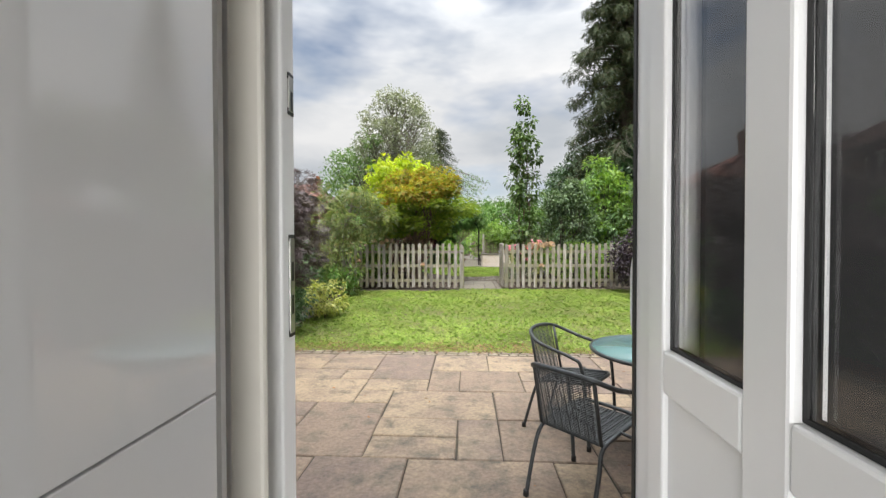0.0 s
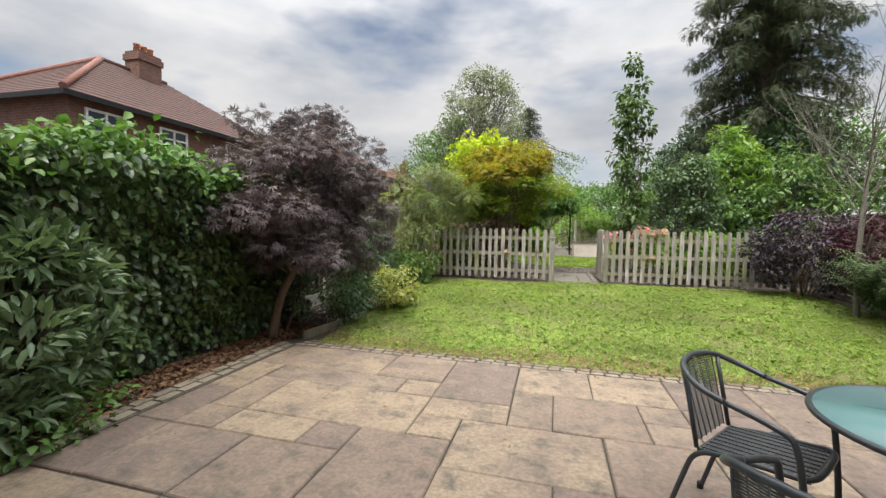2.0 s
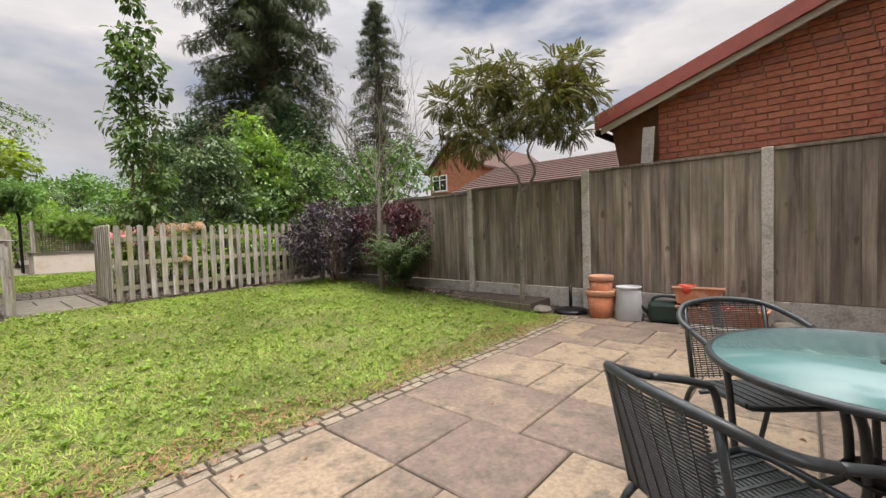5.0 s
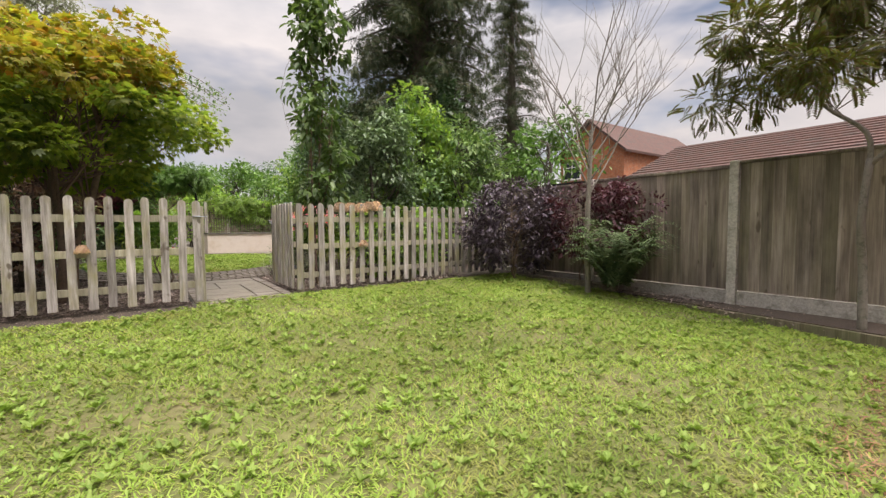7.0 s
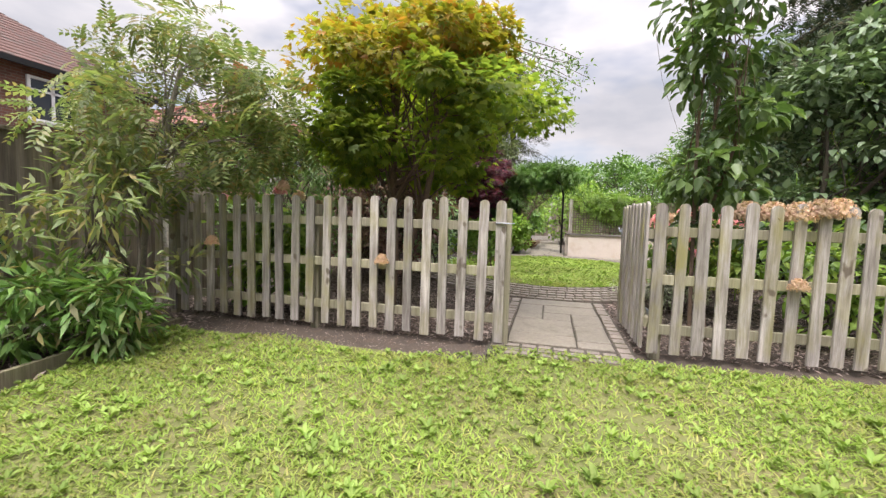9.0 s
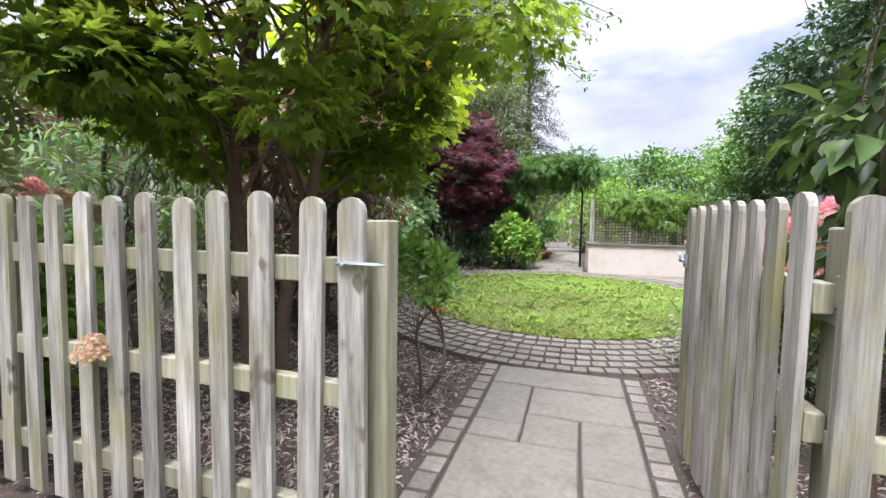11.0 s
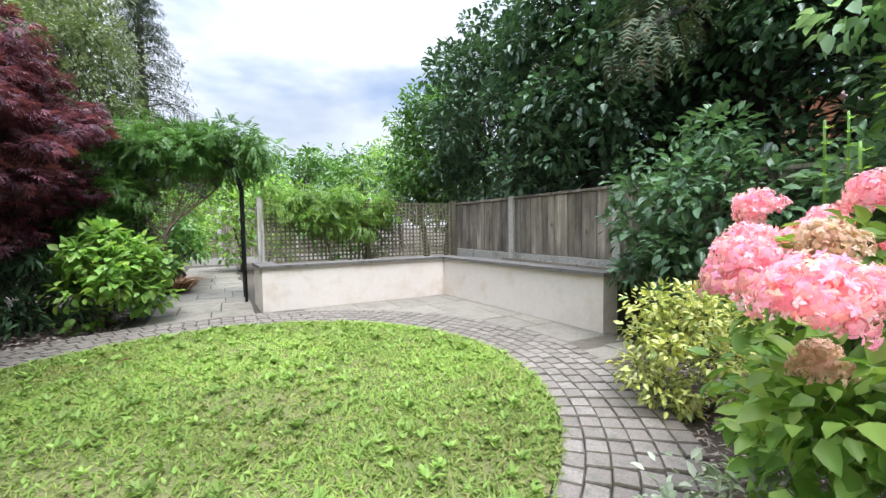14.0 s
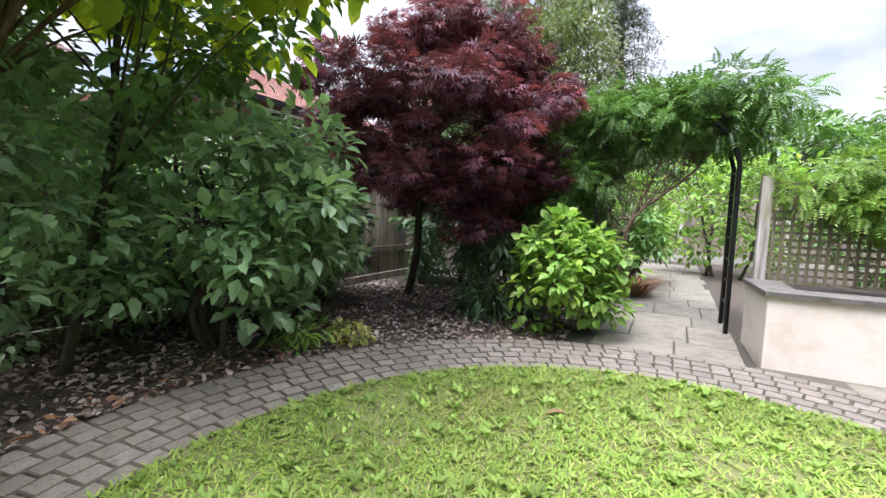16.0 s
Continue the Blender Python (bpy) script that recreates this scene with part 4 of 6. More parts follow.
for x0, x1 in ((0.075, 0.33), (0.426, W - 0.086)):
    p = part("pane", box_bm(x0, x1, -0.012, 0.012, 1.076, H - 0.096), glass, door, "clear double-glazed pane")
    p.visible_shadow = False
    part("panel", box_bm(x0, x1, -0.018, 0.018, 0.141, 0.984), UPVC, door, "white lower panel")
    g = bmesh.new()
    for s in (-1, 1):
        y = s * 0.0135
        for b4 in ((x0, x0 + 0.007, 1.076, H - 0.096), (x1 - 0.007, x1, 1.076, H - 0.096), (x0 + 0.007, x1 - 0.007, 1.076, 1.083), (x0 + 0.007, x1 - 0.007, H - 0.103, H - 0.096)):
            box_bm(b4[0], b4[1], y - 0.0015, y + 0.0015, b4[2], b4[3], bm=g)
    part("glazing_gasket", g, RUBBER, door)

# grab rails outside
def grab_rail(x, z):
    b = bmesh.new()
    pts = smooth_path([(x, 3.602, z - 0.125), (x, 3.655, z - 0.122), (x, 3.695, z - 0.085), (x, 3.70, z), (x, 3.695, z + 0.085), (x, 3.655, z + 0.122), (x, 3.602, z + 0.125)], 5)
    tube(b, pts, 0.0165, 10)
    ob = tagged(new("grab_rail"), "white plastic-coated grab rail on the door frame", "grab rail", "door grab rails")
    part("bar", b, UPVC, ob)
    for s in (-1, 1):
        f = lathe([(0.032, 0), (0.032, 0.004), (0.02, 0.012)], 14)
        q = part("flange", f, UPVC, ob)
        q.matrix_basis = pose(x, 3.601, z + s * 0.125, -90)
    return ob


for gx in (0.142, 1.158):
    grab_rail(gx, 1.272)

# tall glossy unit beside the doorway
unit_ob = thing("tall_cabinet", "tall white high-gloss kitchen cabinet beside the doorway", "cabinet", (0, 0, 0.10))
part("body", box_bm(-0.28, 0.268, 2.35, 3.135, 0.0, 2.25, 0.003), GLOSS, unit_ob)
part("upper_door", box_bm(0.269, 0.288, 2.36, 3.132, 1.084, 2.24, 0.002), GLOSS, unit_ob)
part("lower_door", box_bm(0.269, 0.288, 2.36, 3.132, 0.02, 1.080, 0.002), GLOSS, unit_ob)

# ---- neighbouring houses ----
def window(parent, x, y, z, w, h, face):
    """A white casement in a wall that looks along +x (face 1) or -x (face -1)."""
    ob = new("window")
    ob.parent = parent
    fb = bmesh.new()
    s = 0.03 * face
    for y0, y1, z0, z1 in ((-w / 2, w / 2, h - 0.07, h), (-w / 2, w / 2, 0, 0.07), (-w / 2, -w / 2 + 0.07, 0.07, h - 0.07), (w / 2 - 0.07, w / 2, 0.07, h - 0.07), (-0.035, 0.035, 0.07, h - 0.07)):
        box_bm(x - 0.03 + s, x + 0.03 + s, y + y0, y + y1, z + z0, z + z1, bm=fb)
    box_bm(x + s - 0.03, x + s + 0.03, y - w / 2 + 0.07, y + w / 2 - 0.07, z + h * 0.68, z + h * 0.68 + 0.05, bm=fb)
    part("window_frame", fb, UPVC, ob, "white window frame")
    part("pane", box_bm(x - 0.01 + s * 0.4, x + 0.01 + s * 0.4, y - w / 2 + 0.03, y + w / 2 - 0.03, z + 0.03, z + h - 0.03), dark_glass, ob)
    part("window_sill", box_bm(min(x, x + 0.12 * face), max(x, x + 0.12 * face), y - w / 2 - 0.06, y + w / 2 + 0.06, z - 0.06, z - 0.003), CONCRETE, ob)
    return ob


def hip_roof(x0, x1, y0, y1, z0, rise, o=0.35, courses=18):
    """A hipped roof with stepped tile courses."""
    b = bmesh.new()
    x0, x1, y0, y1 = x0 - o, x1 + o, y0 - o, y1 + o
    half = min(x1 - x0, y1 - y0) / 2
    prev = None
    for i in range(courses + 1):
        k = half * i / courses * 0.995
        z = z0 + rise * i / courses
        loop = lambda zz: [b.verts.new(p) for p in ((x0 + k, y0 + k, zz), (x1 - k, y0 + k, zz), (x1 - k, y1 - k, zz), (x0 + k, y1 - k, zz))]
        low = loop(z)
        if prev:
            for a in range(4):
                b.faces.new((prev[a], prev[(a + 1) % 4], low[(a + 1) % 4], low[a]))
        if i < courses:
            up = loop(z + 0.022)
            for a in range(4):
                b.faces.new((low[a], low[(a + 1) % 4], up[(a + 1) % 4], up[a]))
            prev = up
        else:
            b.faces.new(low)
    b.faces.new([b.verts.new(p) for p in ((x0, y1, z0), (x1, y1, z0), (x1, y0, z0), (x0, y0, z0))])
    return b


def chimney(parent, x, y, z0, z1, w=0.95, d=0.7, pots=3):
    c = box_bm(x - d / 2, x + d / 2, y - w / 2, y + w / 2, z0, z1 - 0.35)
    box_bm(x - d / 2 - 0.05, x + d / 2 + 0.05, y - w / 2 - 0.05, y + w / 2 + 0.05, z1 - 0.349, z1 - 0.12, bm=c)
    box_bm(x - d / 2, x + d / 2, y - w / 2, y + w / 2, z1 - 0.119, z1, bm=c)
    part("chimney", c, BRICK_FAR, parent)
    for i in range(pots):
        q = part("chimney_pot", lathe([(0.12, 0), (0.10, 0.25), (0.12, 0.28), (0.12, 0.32)], 12), TERRA, parent)
        q.location = (x, y + (i - (pots - 1) / 2) * 0.28, z1 + 0.002)


def left_house(x1, y0, y1, label, eave=4.95, rise=2.5, wins=(), depth=7.0, chim=None, tile=TILE):
    ob = thing("neighbour_house", label, "house")
    part("wall", box_bm(x1 - depth, x1, y0, y1, -0.3, eave), BRICK_FAR, ob)
    part("roof", hip_roof(x1 - depth, x1, y0, y1, eave, rise), tile, ob, "brown clay tiled hipped roof")
    part("fascia", box_bm(x1 + 0.28, x1 + 0.36, y0 - 0.36, y1 + 0.36, eave - 0.14, eave - 0.004), BLACK, ob, "dark gutter and fascia")
    part("fascia", box_bm(x1 - depth, x1 + 0.27, y0 - 0.36, y0 - 0.28, eave - 0.14, eave - 0.004), BLACK, ob)
    hb = bmesh.new()
    for a in (y0, ):
        tube(hb, [(x1 + 0.35, a - 0.35, eave + 0.06), (x1 - depth / 2, a + depth / 2 + 0.02, eave + rise + 0.05)], 0.10, 6)
        tube(hb, [(x1 - depth - 0.35, a - 0.35, eave + 0.06), (x1 - depth / 2, a + depth / 2 + 0.02, eave + rise + 0.05)], 0.10, 6)
    part("hip_tiles", hb, TILE_RED, ob, "red half-round hip tiles")
    part("ridge", box_bm(x1 - depth / 2 - 0.12, x1 - depth / 2 + 0.12, y0 + depth / 2, y1 - depth / 2, eave + rise - 0.05, eave + rise + 0.09, 0.05), TILE, ob)
    for y, z, w, h in wins:
        window(ob, x1, y, z, w, h, 1)
    if chim:
        chimney(ob, *chim)
    return ob


left_house(-12.3, 12.15, 21.2, "red brick semi-detached house with brown hipped roof", eave=4.84, rise=2.38, wins=((13.12, 3.42, 1.15, 1.15), (15.4, 3.42, 1.1, 1.15), (18.35, 3.42, 1.15, 1.15), (13.6, 0.9, 1.8, 1.3)), depth=6.4, chim=(-15.3, 16.85, 6.0, 7.95))
left_house(-12.6, 42.0, 54.0, "far brick house with red tiled roof and chimney", wins=((44.5, 3.6, 1.3, 1.2), (48.5, 3.6, 1.3, 1.2)), chim=(-15.6, 47.5, 6.4, 8.3))
left_house(-9.2, 22.6, 30.0, "brick house with red roof beyond the shrub border", eave=4.3, rise=2.0, wins=((25.0, 3.0, 1.3, 1.1),), chim=(-12.3, 25.5, 5.6, 7.2), tile=TILE_RED)

# brick garage close beyond the fence, gable to the garden
garage = thing("garage", "red brick garage with tiled roof beyond the fence", "garage")
GX, GY1, RY, SL = 6.20, 7.03, 4.0, 0.36
EY, EZ = 7.70, 2.50
rz_at = lambda y: EZ + SL * (EY - y)
part("wall", poly_prism([(1.0, -0.3), (GY1, -0.3), (GY1, rz_at(GY1) - 0.02), (RY, rz_at(RY) - 0.02), (1.0, rz_at(7.0) - 0.02)], "x", GX + 0.02, 11.0), MORTAR, garage, "mortar bed of the brick gable")
part("roof", poly_prism([(EY, EZ), (EY, EZ + 0.09), (RY, rz_at(RY) + 0.09), (0.3, EZ + 0.09), (0.3, EZ), (RY, rz_at(RY))], "x", GX - 0.2, 11.2), TILE_RED, garage, "red tiled roof")
for i in range(16):
    y = EY + 0.04 + (RY - EY) * i / 16
    part("tile_course", box_bm(GX - 0.2, 11.2, y - 0.26, y, rz_at(y) + 0.085, rz_at(y) + 0.115), TILE_RED, garage)
vb = poly_prism([(EY + 0.06, EZ - 0.06), (RY, rz_at(RY) - 0.04), (RY, rz_at(RY) + 0.14), (EY + 0.06, EZ + 0.12)], "x", GX - 0.27, GX - 0.205)
part("verge", vb, VERGE, garage, "red verge tiles")
part("barge_board", poly_prism([(EY, EZ - 0.12), (RY, rz_at(RY) - 0.10), (RY, rz_at(RY) - 0.005), (EY, EZ - 0.02)], "x", GX - 0.2, GX - 0.16), CREAM, garage, "pale barge board")
part("soffit", poly_prism([(EY, EZ - 0.03), (EY, EZ - 0.005), (GY1 + 0.01, rz_at(GY1) - 0.005), (GY1 + 0.01, rz_at(GY1) - 0.03)], "x", GX - 0.15, 11.0), TIMBER, garage, "brown boarded soffit")
part("side_board", poly_prism([(GY1 + 0.01, 1.2), (7.42, 1.2), (7.66, EZ - 0.05), (GY1 + 0.01, rz_at(GY1) - 0.045)], "x", GX + 0.12, GX + 0.17), TIMBER, garage, "brown boarded side")
gt = bmesh.new()
tube(gt, [(GX - 0.18, EY + 0.05, EZ - 0.09), (11.0, EY + 0.05, EZ - 0.09)], 0.05, 8)
part("gutter", gt, BLACK, garage, "black gutter")
wb_ = tagged(part("timber_plank", box_bm(-0.07, 0.07, -0.012, 0.012, 0, 2.4, 0.003), CONCRETE), "pale grey plank leaning against the garage", "plank")
wb_.matrix_basis = pose(6.0, 7.26, -0.03, 0, 0, 90) @ pose(0, 0, 0, 0, -4, 0)

# orange house and long low roof beyond
oh = thing("neighbour_house", "orange brick house gable among the trees", "house")
part("wall", poly_prism([(21.2, -0.3), (25.6, -0.3), (25.6, 5.4), (23.4, 7.2), (21.2, 5.4)], "x", 22.0, 32), BRICK_ORANGE, oh)
part("roof", poly_prism([(20.9, 5.12), (23.4, 7.22), (25.9, 5.12), (25.9, 5.26), (23.4, 7.4), (20.9, 5.26)], "x", 21.7, 32.3), TILE, oh, "brown tiled roof")
window(oh, 22.0, 24.7, 3.9, 1.3, 1.1, -1)
lr = thing("outbuilding", "long low building with brown tiled roof", "outbuilding")
part("wall", box_bm(9.9, 14.4, 6.2, 13.3, -0.3, 2.18), BRICK_ORANGE, lr)
for i in range(12):
    t0, t1 = i / 12, (i + 1) / 12
    part("tile_course", poly_prism([(9.7 + 2.4 * t0, 2.18 + 0.95 * t0), (9.7 + 2.4 * t1, 2.18 + 0.95 * t1), (9.7 + 2.4 * t1, 2.24 + 0.95 * t1), (9.7 + 2.4 * t0, 2.268 + 0.95 * t0)], "y", 6.0, 13.5), TILE, lr, "brown tile course")
part("roof", poly_prism([(12.1, 3.1), (14.6, 2.18), (14.6, 2.26), (12.1, 3.2)], "y", 6.0, 13.5), TILE, lr, "brown tiled roof")
sh = thing("shed", "flat-roofed pale shed beyond the fence", "shed")
part("wall", box_bm(8.2, 10.6, 12.0, 14.2, -0.2, 1.95), UPVC, sh)
part("roof", box_bm(8.0, 10.8, 11.8, 14.4, 1.955, 2.05, 0.01), BLACK, sh, "dark felt roof")

# ---- plants ----
OVALW = T_oval(0.12, 0.30)
# ivy-clad hedge along the left boundary
rng = np.random.default_rng(11)
hedge = thing("ivy_hedge", "dense dark green ivy hedge covering the fence", "hedge", (-3.0, 3.7, 0))
n = 15000
yy, zz = rng.uniform(0, 5.3, n), rng.uniform(0.0, 1.0, n) ** 0.85 * 1.87
lump = np.sin(yy * 3.1 + 0.8 * np.sin(zz * 4)) * np.sin(zz * 4.3 + 1.1 * np.sin(yy * 2.2)) + 0.5 * np.sin(yy * 8.1 + zz * 6) * np.sin(zz * 9 + yy * 3)
over = 0.02 + 0.36 * np.clip(zz / 1.9, 0, 1) ** 1.6
P = np.stack([over + 0.10 * lump + rng.normal(0, 0.05, n) - 0.03, yy, zz], 1)
D = np.stack([rng.normal(0.5, 0.4, n), rng.normal(0, 0.6, n), rng.normal(-0.7, 0.4, n)], 1)
U = np.stack([np.ones(n), rng.normal(0, 0.45, n), rng.normal(0.55, 0.45, n)], 1)
q = new("ivy_leaves", scatter_mesh("ivy_leaves", BROAD, P, D, U, rng.uniform(0.05, 0.10, n), L_IVY))
q.parent = hedge
n = 6500
P = np.stack([rng.normal(0.1, 0.2, n), rng.uniform(0, 5.3, n), 1.845 + 0.10 * np.sin(np.arange(n)) + rng.normal(0, 0.05, n)], 1)
P[:, 2] += 0.12 * np.sin(P[:, 1] * 3.1)
q = new("ivy_top", scatter_mesh("ivy_top", BROAD, P, unit(rng, n) + [0.3, 0, -0.1], unit(rng, n) * 0.5 + [0.2, 0, 1], rng.uniform(0.05, 0.10, n), L_MID))
q.parent = hedge
q["label"] = "brighter leaves on the hedge top"
hb = bmesh.new()
for i in range(26):
    y = rng.uniform(0.1, 5.2)
    tube(hb, smooth_path([(-0.1, y, 0), (0.0, y + rng.normal(0, 0.2), 0.7), (-0.05, y + rng.normal(0, 0.4), 1.5), (-0.1, y + rng.normal(0, 0.4), 2.0)], 3), 0.012, 5)
part("stem", hb, BARK, hedge)

shrub("shrub", "narrow-leaved green shrub against the hedge", (-2.62, 5.3, 0), (0, 0, 0.72), (0.42, 0.5, 0.62), 40, 0.18, 80, 0.12, T_oval(0.1, 0.17), L_NARROW, 21, stems=4, droop=-0.35)
shrub("ground_cover", "low bright green leafy ground cover by the hedge", (-2.45, 5.5, 0), (0, 0, 0.1), (0.25, 0.55, 0.14), 14, 0.12, 45, 0.06, BROAD, L_MID, 23, stems=3, trunk=0.008, category="plant")
# purple cut-leaf elder
shrub("purple_elder", "purple feathery-leaved shrub with bare leaning trunk", (-2.68, 7.9, 0.05), (0.12, 0.42, 1.45), (1.15, 1.3, 1.0), 150, 0.23, 120, 0.088, FINE, L_PURPLE, 31, BARK_RED, 0.06, top=(0.15, 0.5, 2.0), droop=0.5, low=-0.75, shell=0.35)
shrub("purple_shoots", "wispy purple shoots above the shrub", (-2.7, 8.2, 0.05), (0.1, 0.3, 2.15), (1.15, 1.2, 0.68), 110, 0.1, 30, 0.085, FINE, L_PURPLE, 33, BARK_RED, 0.02, droop=0.4, share=0.9)
shrub("shrub", "yellow variegated evergreen shrub at the lawn edge", (-1.86, 9.85, 0.05), (0, 0, 0.36), (0.34, 0.32, 0.30), 26, 0.13, 60, 0.065, OVAL, L_VARIEG, 41, stems=4, trunk=0.012)
shrub("shrub", "dark low shrub under the purple one", (-2.4, 8.9, 0.05), (0, 0, 0.45), (0.5, 0.8, 0.45), 38, 0.17, 55, 0.07, OVAL, L_DARKGREEN, 43, stems=3, trunk=0.012)
shrub("shrub", "willowy pale green shrub in front of the picket fence", (-2.35, 12.2, 0.2), (0.1, -0.1, 0.78), (0.6, 0.5, 0.75), 34, 0.2, 40, 0.12, LANCE, L_PALEW, 45, stems=5, droop=0.2, trunk=0.015)
shrub("shrub", "low bamboo-like shrub by the fence", (-2.3, 11.9, 0.2), (0, 0, 0.32), (0.42, 0.35, 0.35), 20, 0.16, 55, 0.13, LANCE, L_MID, 47, stems=4, trunk=0.01, droop=0.3)
shrub("small_tree", "light feathery-leaved small tree with arching branches", (-2.6, 12.6, 0.2), (0.45, 0.1, 1.85), (1.0, 0.7, 0.75), 46, 0.2, 22, 0.2, PINN, L_PALEW, 49, BARK_GREY, 0.035, category="tree", droop=0.5, share=0.9)
shrub("shrub", "dark ivy-like shrub beside the fence panel", (-2.85, 11.2, 0.15), (0, 0, 0.75), (0.3, 0.9, 0.8), 30, 0.2, 50, 0.08, BROAD, L_DARKGREEN, 51, stems=3)

# green and golden Japanese maple behind the picket fence
def maple(loc):
    r = np.random.default_rng(60)
    ob = thing("acer_tree", "green maple turning yellow and orange at the top", "tree", loc)
    cl = clumps_in(r, (0.30, 0.0, 2.0), (1.22, 1.05, 1.18), 86, 0.32, 0.5, -0.7)
    cl = [c for c in cl if c[0] < 0.85 or c[2] > 1.95]
    b, fb = bmesh.new(), bmesh.new()
    for o in ((0, 0), (0.1, 0.12), (-0.08, 0.1)):
        limbs(b, (o[0], o[1], -0.05), (o[0] * 2.2 + 0.06, o[1] * 2.5, 2.6), cl[::2], 0.05, r, 0.34, fine=fb)
    part("trunk", b, BARK_RED, ob)
    tagged(part("twig", fb, BARK_RED, ob), kind="stuff")
    lo = [c for c in cl if c[2] < 2.3]
    hi = [c for c in cl if c[2] >= 2.3]
    crown(ob, lo, 180, 0.075, PALM, L_ACER, 61, flat=0.5, droop=0.35, label="fresh green leaves")
    crown(ob, hi, 190, 0.075, PALM, L_ACER_TOP, 62, flat=0.55, droop=0.3, label="yellow and orange leaves")
    return ob


maple((-0.74, 14.0, 0.25))
shrub("golden_tree", "golden yellow-leaved tree in the border", (-2.5, 16.7, 0.4), (0.85, 0.9, 2.9), (1.25, 1.5, 1.1), 88, 0.3, 62, 0.145, BROAD, L_GOLD, 71, BARK_RED, 0.04, category="tree", droop=0.5)
# wispy arching branches
ws = thing("arching_shrub", "wispy arching branches with sparse small leaves", "shrub", (0.15, 16.0, 0.35))
r = np.random.default_rng(72)
b, cl = bmesh.new(), []
for i in range(16):
    a = r.uniform(-0.5, 0.7)
    L = r.uniform(0.6, 1.25)
    h = r.uniform(2.6, 3.3)
    pts = smooth_path([(-1.4, 0.2, 0), (-1.1, 0.1, h * 0.7), (-0.55 + 0.1 * a, a * 0.4, h + 0.25), (L * 0.5 - 0.1, a, h + r.uniform(-0.1, 0.2)), (L, a * 1.3, h - r.uniform(0.1, 0.5))], 5)
    tube(b, pts, [0.014 * (1 - 0.8 * k / len(pts)) for k in range(len(pts))], 4, False)
    cl += [(p.x, p.y, p.z, 0.07) for p in pts[9:]]
tagged(part("branch", b, BARK_RED, ws), kind="stuff")
crown(ws, cl, 7, 0.055, OVAL, L_WILLOW, 73)

# left border round the circular lawn
berry_shrub = shrub("small_shrub", "small glossy shrub with a few red berries on thin stems", (0.15, 14.37, 0.25), (0.0, 0.02, 0.72), (0.29, 0.28, 0.21), 32, 0.08, 26, 0.068, OVALW, L_GLOSSY, 81, BARK_RED, 0.013, droop=-0.5, stems=2, share=0.95)
for p in ((0.20, -0.16, 0.56), (0.225, -0.13, 0.55), (0.19, -0.12, 0.535), (-0.16, -0.2, 0.55)):
    bb = bmesh.new()
    bmesh.ops.create_icosphere(bb, subdivisions=2, radius=0.012)
    part("berry", bb, PLAST_RED, berry_shrub, "small red berry").location = p
shrub("shrub", "dark evergreen shrub with broad glossy leaves", (-2.05, 18.35, 0.4), (-0.1, 0.05, 0.98), (0.95, 0.9, 0.82), 86, 0.23, 80, 0.10, OVALW, L_VIB, 83, stems=5, trunk=0.025)
shrub("shrub", "tall dark leafy shrub at the border's back", (-2.5, 17.0, 0.4), (-0.05, 0, 1.3), (0.75, 0.9, 1.15), 60, 0.25, 85, 0.085, OVALW, L_VIB, 85, stems=4, trunk=0.03)
shrub("shrub", "dusky purple-leaved shrub near the golden tree", (-1.5, 15.6, 0.35), (0, 0, 1.12), (0.9, 0.65, 1.12), 110, 0.22, 60, 0.09, OVAL, L_BRONZE, 87, stems=4)
shrub("shrub", "grey-green shrub under the maples", (-0.95, 16.25, 0.35), (-0.1, 0.1, 0.72), (0.5, 0.45, 0.62), 36, 0.18, 60, 0.065, OVAL, L_VIB, 89, stems=3, trunk=0.015)
shrub("red_maple", "purple-red Japanese maple with spreading tiers", (-2.14, 20.85, 0.4), (0.6, -0.5, 1.85), (1.38, 1.25, 1.2), 112, 0.30, 150, 0.092, PALM7, L_PMAPLE, 91, BARK, 0.055, category="tree", flat=0.42, droop=0.35)
shrub("shrub", "light green broad-leaved shrub beside the arch", (-0.05, 20.15, 0.4), (-0.05, 0.05, 0.52), (0.48, 0.42, 0.52), 36, 0.17, 48, 0.095, BROAD, L_LIGHT, 93, stems=5, trunk=0.012)
shrub("shrub", "dark feathery low shrub under the red maple", (-0.85, 20.5, 0.4), (0, 0, 0.42), (0.5, 0.4, 0.42), 26, 0.18, 60, 0.13, LANCE, L_DARKGREEN, 95, stems=4, trunk=0.012, droop=0.4)
shrub("small_plant", "small yellow variegated plant at the path edge", (-1.42, 18.95, 0.4), (0, 0, 0.07), (0.16, 0.14, 0.07), 9, 0.06, 30, 0.05, OVAL, L_VARIEG, 97, stems=2, trunk=0.006, category="plant")
shrub("small_plant", "low light green rosette plant by the setts", (-1.62, 18.6, 0.4), (0, 0, 0.09), (0.18, 0.16, 0.09), 9, 0.07, 26, 0.10, LANCE, L_LIGHT, 98, stems=2, trunk=0.006, category="plant")

# climber on the arch, trellis climber
def climber(name, label, loc, boxes, per, size, tpl, mat, seed, cr=0.2):
    r = np.random.default_rng(seed)
    ob = thing(name, label, "climber", loc)
    cl = []
    for c, h, k in boxes:
        cl += clumps_in(r, c, h, k, cr, 0.3)
    b = bmesh.new()
    fb = bmesh.new()
    limbs(b, (0, 0, -0.02), boxes[0][0], cl, 0.02, r, 0.6, fine=fb)
    part("stem", b, BARK_RED, ob)
    tagged(part("twig", fb, BARK_RED, ob), kind="stuff")
    crown(ob, cl, per, size, tpl, mat, seed + 1, droop=0.5)
    return ob


